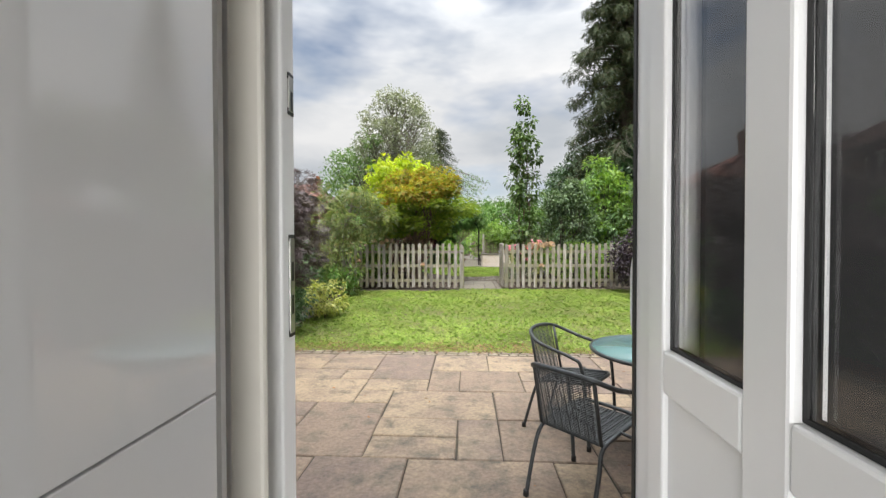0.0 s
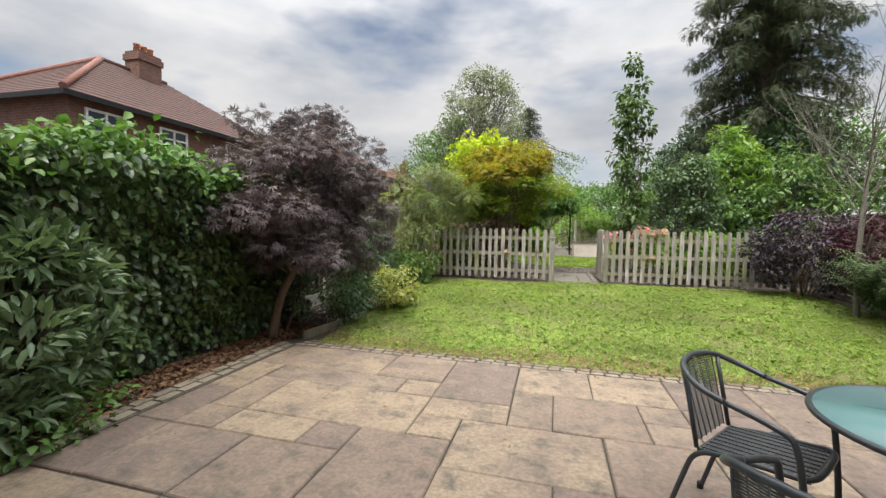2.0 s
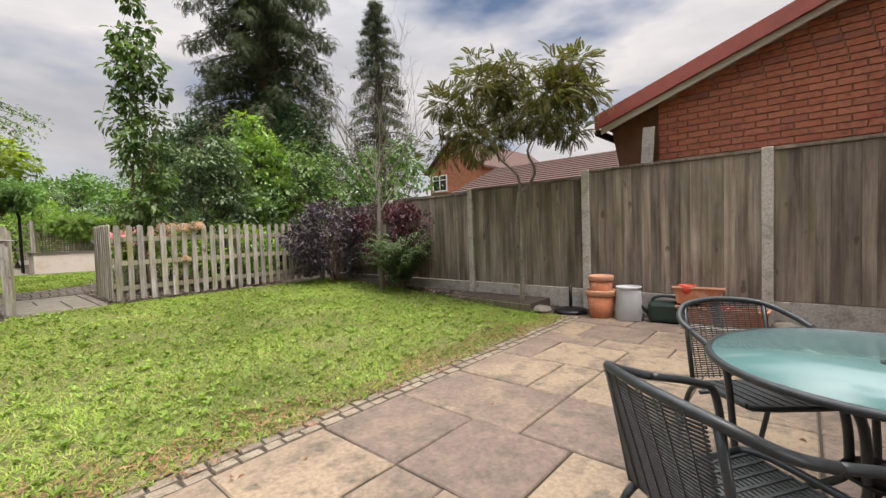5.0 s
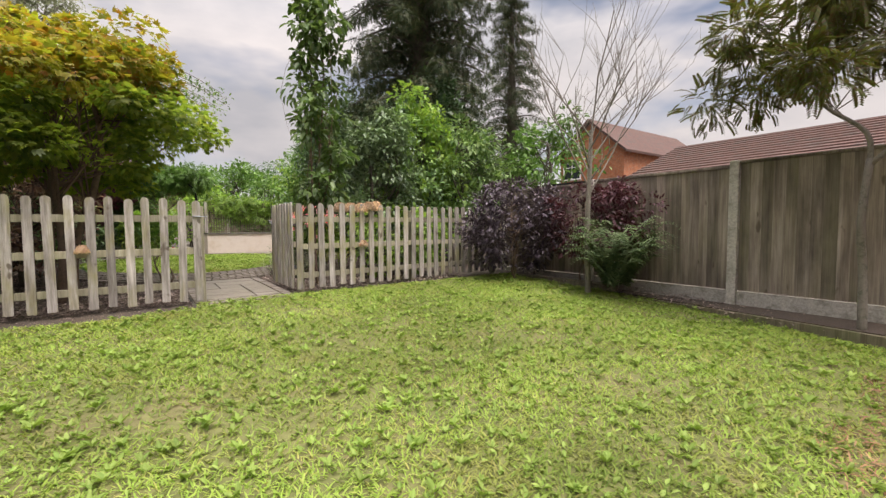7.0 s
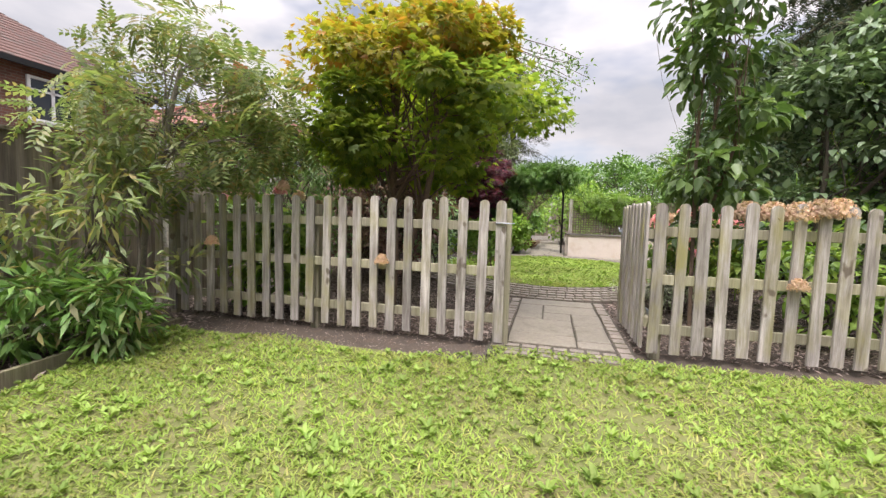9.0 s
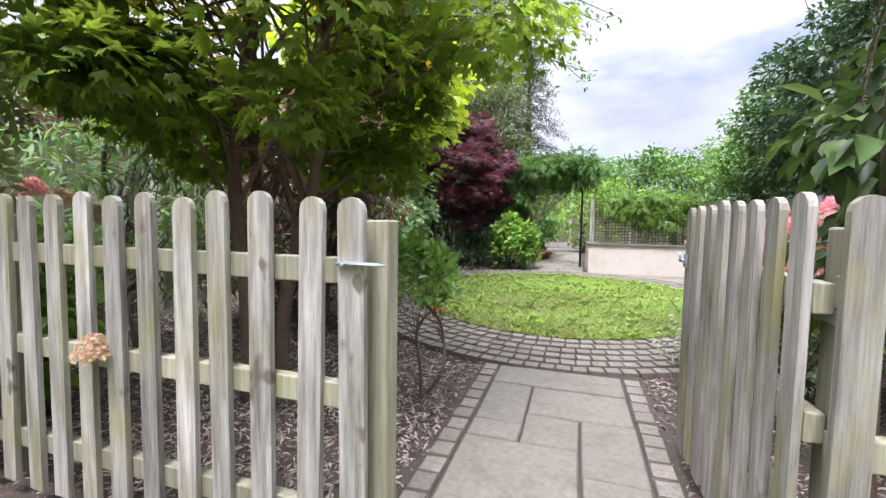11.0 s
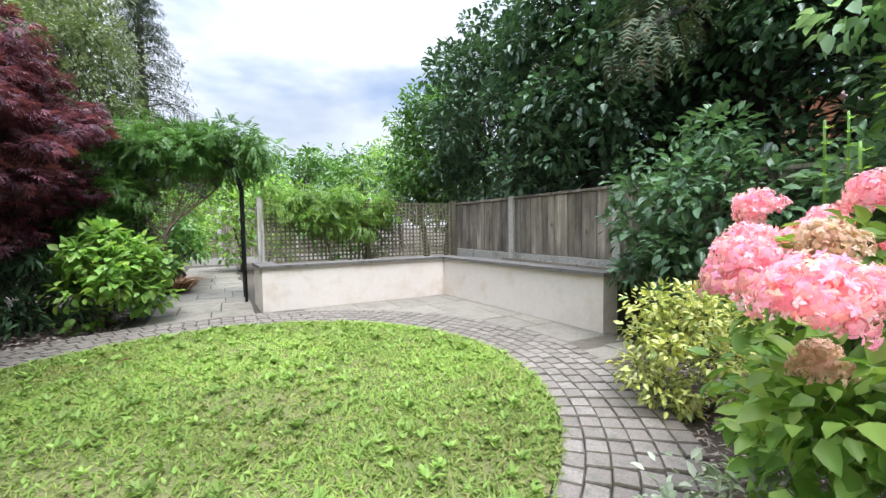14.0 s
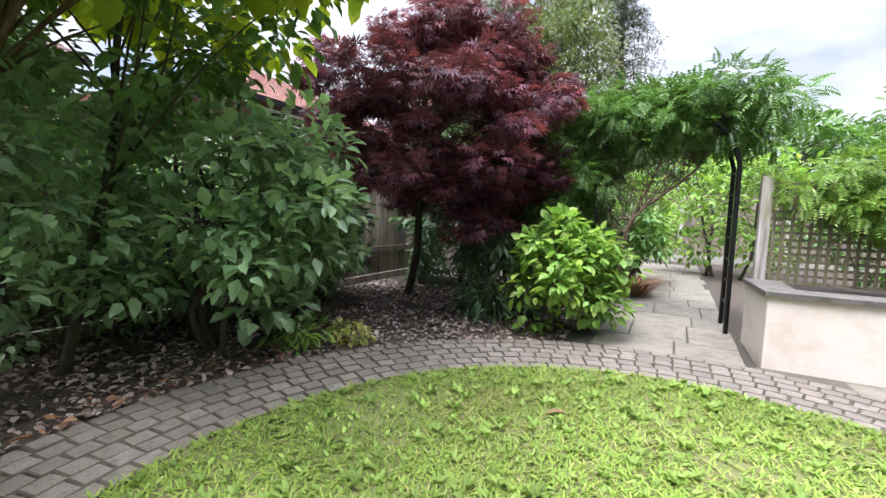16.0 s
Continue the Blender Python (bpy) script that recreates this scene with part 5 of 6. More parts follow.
climber("climber", "green climbing plant covering the garden arch", (0.02, 21.1, 0.4), [((1.05, 0, 2.0), (0.62, 0.38, 0.3), 48), ((0.35, 0.0, 1.95), (0.6, 0.38, 0.3), 36), ((-0.42, 0.05, 1.4), (0.6, 0.4, 0.9), 80)], 55, 0.12, PINN, L_MID, 101)
climber("climber", "bright green climber hanging over the trellis", (2.4, 21.1, 0.85), [((0.15, -0.1, 0.75), (0.75, 0.22, 0.33), 34), ((-0.5, -0.05, 0.85), (0.4, 0.2, 0.2), 12)], 60, 0.11, PINN, L_LIGHT, 103)
shrub("shrub", "bright green shrub seen through the arch", (0.15, 23.6, 0.42), (0, 0, 0.95), (0.55, 0.5, 0.85), 40, 0.22, 50, 0.10, OVAL, L_LIGHT, 105, stems=4)
shrub("shrub", "mid green shrub beyond the arch", (0.25, 22.9, 0.42), (0.05, 0, 0.75), (0.35, 0.35, 0.45), 22, 0.17, 45, 0.09, OVAL, L_MID, 107, stems=3)
gr = thing("ornamental_grass", "tuft of dry tan ornamental grass on the paving", "plant", (0.3, 22.4, 0.42))
r = np.random.default_rng(108)
n = 380
a = r.uniform(0, 6.28, n)
q = new("blades", scatter_mesh("blades", T_blade(0.02, 0.6), np.stack([np.cos(a) * 0.2 * r.random(n), np.sin(a) * 0.2 * r.random(n), np.zeros(n)], 1), np.stack([np.cos(a) * 0.5, np.sin(a) * 0.5, np.ones(n)], 1), np.stack([-np.cos(a), -np.sin(a), 0.4 * np.ones(n)], 1), r.uniform(0.25, 0.42, n), L_DEAD))
q.parent = gr
for i, (x, y, h, s) in enumerate(((-1.6, 25.0, 2.6, 1.0), (1.6, 25.5, 2.4, 1.1), (3.6, 24.5, 2.7, 1.2), (-3.0, 27, 3.2, 1.3))):
    shrub("shrub", "leafy green shrub at the garden's far end", (x, y, 0.42), (0, 0, h * 0.5), (s, s * 0.8, h * 0.5), 44, 0.34, 48, 0.13, OVAL, (L_MID, L_LIGHT, L_MID, L_DARKGREEN)[i], 110 + i, stems=3)

# right side: shrubs behind and before the picket fence
shrub("columnar_tree", "slender upright tree with drooping glossy leaves", (2.2, 13.8, 0.25), (0.0, 0, 2.75), (0.40, 0.30, 2.15), 54, 0.18, 40, 0.125, OVAL, L_COLUMN, 121, BARK_RED, 0.018, category="tree", droop=0.75, stems=3, top=None, flat=0.9)
shrub("shrub", "mixed green shrub with grey-green leaves behind the fence", (3.5, 14.5, 0.27), (0, 0, 1.55), (0.75, 0.42, 1.3), 80, 0.22, 75, 0.085, OVALW, L_NARROW, 123, stems=4)
shrub("shrub", "bright green laurel behind the picket fence", (4.7, 15.1, 0.27), (0, 0, 1.95), (0.85, 0.6, 1.65), 86, 0.26, 66, 0.11, OVAL, L_LIGHT, 125, stems=4)
shrub("shrub", "olive green shrub beside the fence corner", (5.6, 14.9, 0.27), (0.2, 0, 1.8), (0.9, 0.65, 1.5), 62, 0.28, 48, 0.12, OVAL, L_WILLOW, 127, stems=4)
shrub("shrub", "dense mid green shrub low behind the pickets", (3.1, 13.95, 0.25), (0.5, 0, 0.6), (1.1, 0.33, 0.55), 40, 0.2, 45, 0.10, OVAL, L_HYDR, 129, stems=6, trunk=0.012)
shrub("purple_shrub", "purple-black leaved shrub at the fence corner", (5.0, 12.6, 0.2), (0.0, 0, 0.85), (0.85, 0.68, 0.78), 84, 0.2, 70, 0.075, OVAL, L_BERRY, 131, BARK_RED, 0.02, stems=5)
shrub("burgundy_shrub", "burgundy leaved shrub against the fence", (5.38, 11.35, 0.15), (0.0, 0, 0.98), (0.42, 0.9, 0.52), 56, 0.17, 60, 0.065, OVAL, L_BURG, 133, BARK_RED, 0.015, stems=4)
# fern
fern = thing("fern", "green arching fern in the fence bed", "fern", (5.12, 10.85, 0.14))
r = np.random.default_rng(135)
n = 110
a = r.uniform(0, 6.28, n)
fp, fd, fu, fs = [], [], [], []
for k in range(n):
    L, h, ca, sa = r.uniform(0.45, 0.9), r.uniform(0.5, 1.05), math.cos(a[k]), math.sin(a[k])
    for j in range(3, 20):
        s = j / 20
        c_ = Vector((ca * L * s, sa * L * s, h * math.sin(min(s * 2.2, 3.0))))
        for sd in (-1, 1):
            fp.append(c_)
            fd.append((-sa * sd + 0.35 * ca, ca * sd + 0.35 * sa, -0.2 + r.normal(0, 0.15)))
            fu.append((0.2 * ca, 0.2 * sa, 1))
            fs.append(0.14 * (1 - s) ** 0.7 + 0.012)
q = new("fronds", scatter_mesh("fronds", T_lance(0.13), fp, fd, fu, fs, L_FERN))
q.parent = fern
# bare-branched small tree
bt = thing("bare_tree", "leafless pale-barked small tree with fine twigs", "tree", (5.0, 11.2, 0.14))
r = np.random.default_rng(137)


def branch(b, p, d, L, rad, lvl):
    pts = [p]
    for _ in range(4):
        d = (d + Vector((r.normal(0, 0.11), r.normal(0, 0.11), 0.05))).normalized()
        pts.append(pts[-1] + d * L / 4)
    tube(b, pts, [rad * (1 - 0.14 * k) for k in range(5)], 6 if lvl < 2 else 4, False)
    if lvl >= 4:
        return
    for k in range(4):
        t = pts[1 + int(r.integers(0, 4))]
        e = (d + Vector((r.normal(0, 0.55), r.normal(0, 0.55), r.normal(0.35, 0.25)))).normalized()
        branch(b, t, e, L * r.uniform(0.5, 0.75), rad * 0.5, lvl + 1)


b = bmesh.new()
tube(b, [(0, 0, -0.05), (-0.02, 0.02, 0.8), (0.0, 0.0, 1.6), (0.02, 0, 2.2)], [0.042, 0.036, 0.031, 0.026], 8, False)
part("trunk", b, BARK_GREY, bt)
for k in range(10):
    a = k * 2.4
    b = bmesh.new()
    branch(b, Vector((0, 0, 1.35 + 0.085 * k)), Vector((math.cos(a) * 0.9, math.sin(a) * 0.9, 1.0)).normalized(), r.uniform(0.9, 1.5), 0.012, 2)
    part("limb", b, BARK_GREY, bt)
b = bmesh.new()
branch(b, Vector((0.02, 0, 2.15)), Vector((0.05, 0.05, 1)), 1.5, 0.013, 1)
part("limb", b, BARK_GREY, bt)
# bronze pinnate tree by the fence
sm = thing("mimosa_tree", "small tree with bronze-green feathery compound leaves", "tree", (5.25, 8.55, 0.13))
r = np.random.default_rng(139)
cl = clumps_in(r, (-0.05, 0.1, 2.5), (0.8, 1.35, 0.72), 44, 0.27, 0.45, -0.55)
b = bmesh.new()
tube(b, smooth_path([(0, 0, -0.05), (0.05, 0.02, 0.5), (-0.05, 0.03, 0.95), (0.0, 0, 1.5)], 4), [0.036 - 0.0008 * k for k in range(13)], 8)
limbs(b, (0, 0, 1.45), (0.1, -0.5, 2.6), cl[::2], 0.022, r, 0.9)
limbs(b, (0, 0, 1.45), (-0.1, 0.6, 2.6), cl[1::2], 0.022, r, 0.9)
part("trunk", b, BARK_GREY, sm)
crown(sm, cl, 60, 0.145, T_pinnate(10, 0.05, 0.26, 0.4), L_SUMAC, 140, droop=0.15)

# hydrangea
hy = thing("hydrangea", "hydrangea with big pink flower heads by the path", "shrub", (2.42, 15.28, 0.3))
r = np.random.default_rng(150)
cl = clumps_in(r, (0.22, -0.05, 0.62), (0.62, 0.42, 0.36), 58, 0.15, 0.4, -0.8)
b = bmesh.new()
for k in range(5):
    limbs(b, (r.normal(0, 0.1), r.normal(0, 0.1), -0.03), (r.normal(0.15, 0.25), r.normal(0, 0.2), 0.9), cl[k::5], 0.012, r, 0.8)
tagged(part("stem", b, BARK_RED, hy), kind="stuff")
crown(hy, cl, 50, 0.07, OVALW, L_HYDR, 151, droop=0.3)


def head_mesh(seed, mat):
    g = np.random.default_rng(seed)
    n = 800
    d = unit(g, n)
    d[:, 2] = np.abs(d[:, 2]) * 1.0 - 0.35
    P_ = d * np.array([0.085, 0.085, 0.115]) * g.uniform(0.45, 1.3, (n, 1)) ** 0.8
    return scatter_mesh("flower_head", T_palm(4, 0.28, 270), P_, np.cross(d, unit(g, n)), d + 0.9 * unit(g, n), g.uniform(0.011, 0.021, n), mat)


HEADS = [head_mesh(s, m) for s, m in ((1, L_PINK), (2, L_PINK), (3, L_PINK), (4, L_CREAMF))]
spots = []
for k in range(30):
    a, q_ = k * 2.39996, math.sqrt((k + 0.5) / 30)
    spots.append((0.16 + 0.76 * q_ * math.cos(a), 0.06 + 0.5 * q_ * math.sin(a), 1.07 - 0.2 * q_ ** 2 + r.normal(0, 0.06)))
spots = [s for s in spots if s[1] < 0.15 + 0.35 * (s[0] + 0.65)]
n_top = len(spots)
for k in range(8):
    a = r.uniform(2.9, 4.9)
    spots.append((0.2 + 0.6 * math.cos(a), 0.05 + 0.5 * math.sin(a), r.uniform(0.55, 0.85) if k < 6 else 0.22))
for i, s in enumerate(spots):
    h = new("flower_head", HEADS[3 if i % 11 == 4 or (i >= n_top and i % 3 == 0) else i % 3])
    h.parent = hy
    h.location = s
    h.rotation_euler = (r.normal(0, 0.3), r.normal(0, 0.3), r.uniform(0, 6))
    k = r.uniform(0.72, 1.0) * (0.75 if i >= n_top else 1.0)
    h.scale = (k, k, k * 1.08)
hy2 = thing("hydrangea_flower", "faded flower cluster resting on the fence top", "flower", (2.55, 13.2, 1.34))
for i in range(5):
    h = new("flower_head", HEADS[3])
    h.parent = hy2
    h.location = (i * 0.13 - 0.26, r.normal(0, 0.03), r.normal(0, 0.02))
for x, y, z in ((2.55, 13.1, 0.83), (-0.43, 12.955, 0.86), (-1.35, 12.95, 1.45), (-2.05, 12.9, 0.95)):
    h = tagged(new("dried_flower", HEADS[3]), "dry cream flower head caught between pickets", "flower", "dried flower heads")
    h.matrix_basis = pose(x, y, z) @ Matrix.Diagonal((0.62, 0.62, 0.62, 1))
shrub("shrub", "small-leaved variegated ground shrub under the hydrangea", (2.12, 15.3, 0.32), (0, 0, 0.2), (0.35, 0.25, 0.22), 18, 0.12, 60, 0.035, OVAL, L_SILVER, 155, stems=4, trunk=0.008)
shrub("shrub", "grey-green variegated small-leaved shrub below the hydrangea", (2.3, 14.95, 0.3), (0.05, 0, 0.22), (0.34, 0.24, 0.24), 26, 0.12, 70, 0.035, OVAL, L_SILVER, 156, stems=4, trunk=0.008)
shrub("shrub", "golden variegated euonymus beside the setts", (3.2, 16.15, 0.38), (0, 0, 0.3), (0.4, 0.36, 0.32), 46, 0.11, 75, 0.042, OVAL, L_VARIEG, 157, stems=5, trunk=0.01)
shrub("shrub", "dark evergreen shrub with whorled leaves by the wall", (4.45, 16.85, 0.38), (-0.05, -0.05, 0.95), (0.7, 0.7, 0.8), 66, 0.2, 75, 0.085, OVALW, L_DARKGREEN, 159, stems=5)
shrub("shrub", "tall dark laurel behind the hydrangea", (4.75, 15.35, 0.35), (0, 0, 1.7), (0.75, 0.8, 1.5), 80, 0.26, 70, 0.105, OVALW, L_VIB, 161, stems=4)
# big laurel hedge over the far fence
for i, (x, y, rx, ry, zc, rz_) in enumerate(((5.55, 19.0, 1.3, 1.6, 2.55, 1.75), (5.7, 21.4, 1.35, 1.7, 3.1, 2.05), (5.7, 24.0, 1.2, 1.4, 2.6, 1.7), (6.2, 16.9, 1.2, 1.3, 2.6, 1.8))):
    shrub("laurel", "big dark evergreen laurel overhanging the fence", (x, y, 0.4), (0, 0, zc), (rx, ry, rz_), 120, 0.38, 105, 0.115, OVALW, L_LAUREL if i != 2 else L_MID, 170 + i, stems=3, trunk=0.06, category="tree")


# ---- conifers and background trees ----
def conifer(loc, h, rad, seed, label, n=95, start=0.06, per=45, spray=T_spray(5)):
    g = np.random.default_rng(seed)
    ob = thing("conifer", label, "tree", loc)
    b = bmesh.new()
    tube(b, [(0, 0, -0.1), (0.05, 0, h * 0.5), (0, 0, h)], [0.03 * h, 0.018 * h, 0.01], 8)
    cl = []
    for i in range(n):
        t = start + (1 - start) * (i / n) ** 0.9
        a = i * 2.39996 + g.normal(0, 0.2)
        L = rad * (1 - t) ** 0.6 * g.uniform(0.7, 1.15) + 0.12
        z0 = t * h
        e = Vector((math.cos(a) * L, math.sin(a) * L, z0 - L * 0.18))
        m_ = Vector((math.cos(a) * L * 0.5, math.sin(a) * L * 0.5, z0 + L * 0.06))
        pts = smooth_path([(0, 0, z0), m_, e], 4)
        tube(b, pts, [0.006 * h * (1 - t) * (1 - k / 9) + 0.004 for k in range(len(pts))], 4, False)
        for k in range(2, len(pts)):
            p = pts[k]
            cl.append((p.x, p.y, p.z - 0.05, 0.16 + 0.16 * L / rad * (1 - t) + 0.03 * h / 12))
    part("trunk", b, BARK, ob)
    crown(ob, cl, per, 0.011 * h, spray, L_CONIFER, seed + 1, flat=0.7, droop=0.8, jitter=0.4)
    return ob


conifer((6.3, 17.6, 0.4), 15.0, 2.6, 201, "tall dark green conifer with drooping sprays", 180, 0.16)
conifer((17.0, 25.0, 0.0), 15.0, 3.0, 205, "tall dark conifer in the distance", 130, per=34, spray=T_spray(4))
conifer((-1.2, 32.0, 0.4), 9.0, 2.6, 207, "dark conifer beyond the garden's end", 120, per=32, spray=T_spray(4))


def big_tree(loc, h, rx, seed, leaf, label, size=0.2, n=70, per=60, name="garden_tree", tpl=OVAL, cr=0.6, bark=BARK):
    return shrub(name, label, loc, (0, 0, h * 0.6), (rx, rx, h * 0.4), n, cr, per, size, tpl, leaf, seed, bark, 0.02 * h, category="tree", low=-0.8)


big_tree((-3.9, 29.5, 0.4), 10.8, 2.7, 211, L_BIRCH, "airy grey-leaved birch tree beyond the garden", 0.13, 260, 85, "birch_tree", OVAL, 0.45, BARK_GREY)
big_tree((-1.9, 26.5, 0.4), 6.3, 1.35, 213, L_OLIVE, "olive green tree beyond the arch", 0.11, 110, 90, cr=0.38)
big_tree((-5.6, 28.5, 0.4), 7.8, 2.4, 217, L_WILLOW, "rounded green tree past the border", 0.17, 80, 60, cr=0.5)
big_tree((-7.5, 33.0, 0.4), 8.0, 2.4, 215, L_MID, "rounded green tree beyond the garden", 0.2)
for i, (x, y, h, rx) in enumerate(((4.0, 33, 4.2, 2.4), (8.5, 33, 5.0, 2.8), (1.2, 36, 4.0, 2.2), (14, 32, 6, 3), (11.5, 24.0, 6.0, 2.4), (-9, 45, 7, 3), (3, 48, 6, 3.5), (12, 50, 8, 4))):
    big_tree((x, y, 0.3), h, rx, 220 + i, (L_MID, L_LIGHT, L_MID, L_DARKGREEN)[i % 4], "leafy green tree beyond the garden", 0.22, 60, 60)
big_tree((9.2, 15.6, 0.0), 4.2, 1.4, 231, L_MID, "green tree beyond the fence", 0.16, 46, 50, cr=0.35)

shrub("shrub", "dark shrub filling the border by the red maple", (-2.7, 19.8, 0.4), (0, 0, 0.8), (0.35, 0.7, 0.85), 34, 0.22, 50, 0.1, BROAD, L_DARKGREEN, 241, stems=3)
shrub("shrub", "dark shrub filling the border past the red maple", (-2.1, 22.0, 0.4), (0, 0, 1.0), (0.8, 0.6, 1.1), 44, 0.26, 50, 0.11, BROAD, L_DARKGREEN, 243, stems=3)

shrub("shrub", "loose pale green shrub behind the pickets", (-2.3, 14.4, 0.26), (0, 0, 1.05), (0.7, 0.7, 1.05), 56, 0.24, 55, 0.11, LANCE, L_WILLOW, 245, stems=4)
lace = shrub("hydrangea", "hydrangea with dusty pink heads behind the pickets", (-1.9, 13.5, 0.25), (0, 0, 0.6), (0.6, 0.28, 0.5), 30, 0.17, 34, 0.11, BROAD, L_HYDR, 247, stems=5, trunk=0.01)
for i, (x, z) in enumerate(((-0.5, 1.12), (-0.32, 1.18), (0.1, 1.2), (0.3, 1.14), (-0.1, 1.1), (0.5, 1.05))):
    h = new("flower_head", HEADS[3 if i % 2 else 0])
    h.parent = lace
    h.location = (x, 0.02 * i, z)
    h.scale = (0.75, 0.75, 0.75)

shrub("ground_cover", "dark leafy ground cover along the border's fence", (-2.95, 18.0, 0.4), (0, 0, 0.3), (0.22, 1.9, 0.42), 44, 0.18, 50, 0.07, OVALW, L_VIB, 251, stems=5, trunk=0.01, category="plant")
# tall flower stalks over the hydrangea
for i, (x, y, h) in enumerate(((3.35, 15.7, 1.45), (3.75, 15.75, 1.55), (3.1, 15.5, 1.3))):
    st = thing("flower_stalk", "thin pale upright flower stalk with small nodes", "plant", (x, y, 0.36), 0, "flower stalks")
    b = bmesh.new()
    tube(b, smooth_path([(0, 0, -0.03), (0.01, 0.0, h * 0.5), (0.0, 0.01, h)], 4), 0.006, 5)
    part("stem", b, L_LIGHT, st)
    zz = np.array([h - 0.04 - 0.07 * k for k in range(5) for _ in range(4)])
    aa = np.array([j * 1.57 + k for k in range(5) for j in range(4)])
    q = new("leaf", scatter_mesh("leaf", T_lance(0.2), np.stack([0 * zz, 0 * zz, zz], 1), np.stack([np.cos(aa), np.sin(aa), 0.5 + 0 * zz], 1), np.stack([0 * zz, 0 * zz, 1 + 0 * zz], 1), 0.035 + 0 * zz, L_LIGHT))
    q.parent = st
    tagged(q, kind="stuff")

shrub("shrub", "dense dark green shrub between the red maple and the arch", (-0.95, 21.5, 0.4), (0, 0, 1.1), (0.65, 0.4, 1.1), 58, 0.22, 65, 0.085, OVALW, L_DARKGREEN, 261, stems=4)
shrub("shrub", "mid green leafy shrub at the foot of the arch", (-0.3, 21.4, 0.4), (0, 0, 1.0), (0.36, 0.3, 1.0), 44, 0.2, 62, 0.085, OVALW, L_MID, 265, stems=3)
shrub("small_tree", "dark green leafy tree under the golden one", (-2.45, 17.55, 0.4), (0.45, 0.25, 2.25), (0.9, 1.0, 0.7), 34, 0.22, 46, 0.10, OVALW, L_MID, 263, BARK, 0.035, category="tree", droop=0.4)

# ---- patio furniture ----
def chair():
    ob = thing("patio_chair", "dark grey tubular chair with woven plastic seat", "chair", group="chairs round the table")
    # side frames: the arm runs from the front foot up, back along the armrest and round the back
    for s in (-1, 1):
        f = bmesh.new()
        tube(f, smooth_path([(0.24, s * 0.25, 0.0), (0.225, s * 0.26, 0.3), (0.19, s * 0.265, 0.56), (0.12, s * 0.265, 0.615), (-0.05, s * 0.26, 0.655)], 5), 0.0125, 8)
        part("front_leg", f, METAL_DK, ob)
        f = bmesh.new()
        tube(f, smooth_path([(-0.29, s * 0.20, 0.0), (-0.22, s * 0.20, 0.24), (-0.17, s * 0.19, 0.36), (-0.05, s * 0.19, 0.40), (0.20, s * 0.19, 0.425)], 5), 0.0115, 8)
        part("rear_leg", f, METAL_DK, ob)
    f = bmesh.new()
    tube(f, smooth_path([(-0.05, -0.26, 0.655), (-0.16, -0.25, 0.69), (-0.25, -0.17, 0.735), (-0.285, 0, 0.75), (-0.25, 0.17, 0.735), (-0.16, 0.25, 0.69), (-0.05, 0.26, 0.655)], 6), 0.0135, 8)
    part("top_rail", f, METAL_DK, ob)
    f = bmesh.new()
    tube(f, smooth_path([(0.20, -0.19, 0.425), (0.235, -0.12, 0.43), (0.235, 0.12, 0.43), (0.20, 0.19, 0.425)], 4), 0.0115, 8)
    tube(f, [(0.0, -0.255, 0.405), (0.0, -0.19, 0.41)], 0.009, 6)
    tube(f, [(0.0, 0.255, 0.405), (0.0, 0.19, 0.41)], 0.009, 6)
    tube(f, [(-0.16, -0.19, 0.385), (-0.16, 0.19, 0.385)], 0.010, 6)
    part("seat_frame", f, METAL_DK, ob)
    # woven strips: across and along
    b = bmesh.new()
    for i in range(26):
        x = -0.155 + i * 0.0148
        z = 0.398 + 0.028 * (x + 0.155) / 0.37 - 0.010
        box_bm(x - 0.0052, x + 0.0052, -0.19, 0.19, z, z + 0.005, bm=b)
    for i in range(9):
        y = -0.17 + i * 0.0425
        poly_prism([(-0.155, 0.391), (0.215, 0.419), (0.215, 0.4255), (-0.155, 0.3975)], "y", y - 0.005, y + 0.005, b)
    tagged(part("seat", b, WICKER, ob, "woven grey plastic seat"), kind="stuff")
    b = bmesh.new()
    for i in range(34):
        z = 0.408 + i * 0.0097
        k = (z - 0.40) / 0.34
        pts = [(-0.185 - 0.075 * k - 0.03 * (1 - (y / 0.18) ** 2) * k, y * (0.93 + 0.05 * k), z) for y in (-0.18, -0.09, 0, 0.09, 0.18)]
        tube(b, pts, 0.0032, 4)
    for i in range(13):
        y = -0.168 + i * 0.028
        pts = [(-0.185 - 0.075 * k - 0.03 * (1 - (y / 0.18) ** 2) * k + 0.004 * (-1) ** i, y * (0.93 + 0.05 * k), 0.40 + 0.34 * k) for k in (0, 0.33, 0.66, 1)]
        tube(b, pts, 0.0022, 4)
    tagged(part("backrest", b, WICKER, ob, "open-woven plastic backrest"), kind="stuff")
    for s in (-1, 1):
        f = bmesh.new()
        tube(f, [(-0.172, s * 0.185, 0.39), (-0.24, s * 0.185, 0.735)], 0.0105, 8)
        part("back_post", f, METAL_DK, ob)
    for x, y in ((0.24, 0.25), (0.24, -0.25), (-0.29, 0.20), (-0.29, -0.20)):
        q = part("foot_cap", lathe([(0.016, 0), (0.016, 0.03), (0.013, 0.034)], 10), RUBBER, ob)
        q.location = (x, y, -0.001)
    return ob


c1 = chair()
c1.matrix_basis = pose(1.36, 4.88, 0.004, 0, 0, 42)
copy_thing(c1, pose(1.47, 5.70, 0.004, 0, 0, -38))
copy_thing(c1, pose(2.40, 5.72, 0.004, 0, 0, -140))

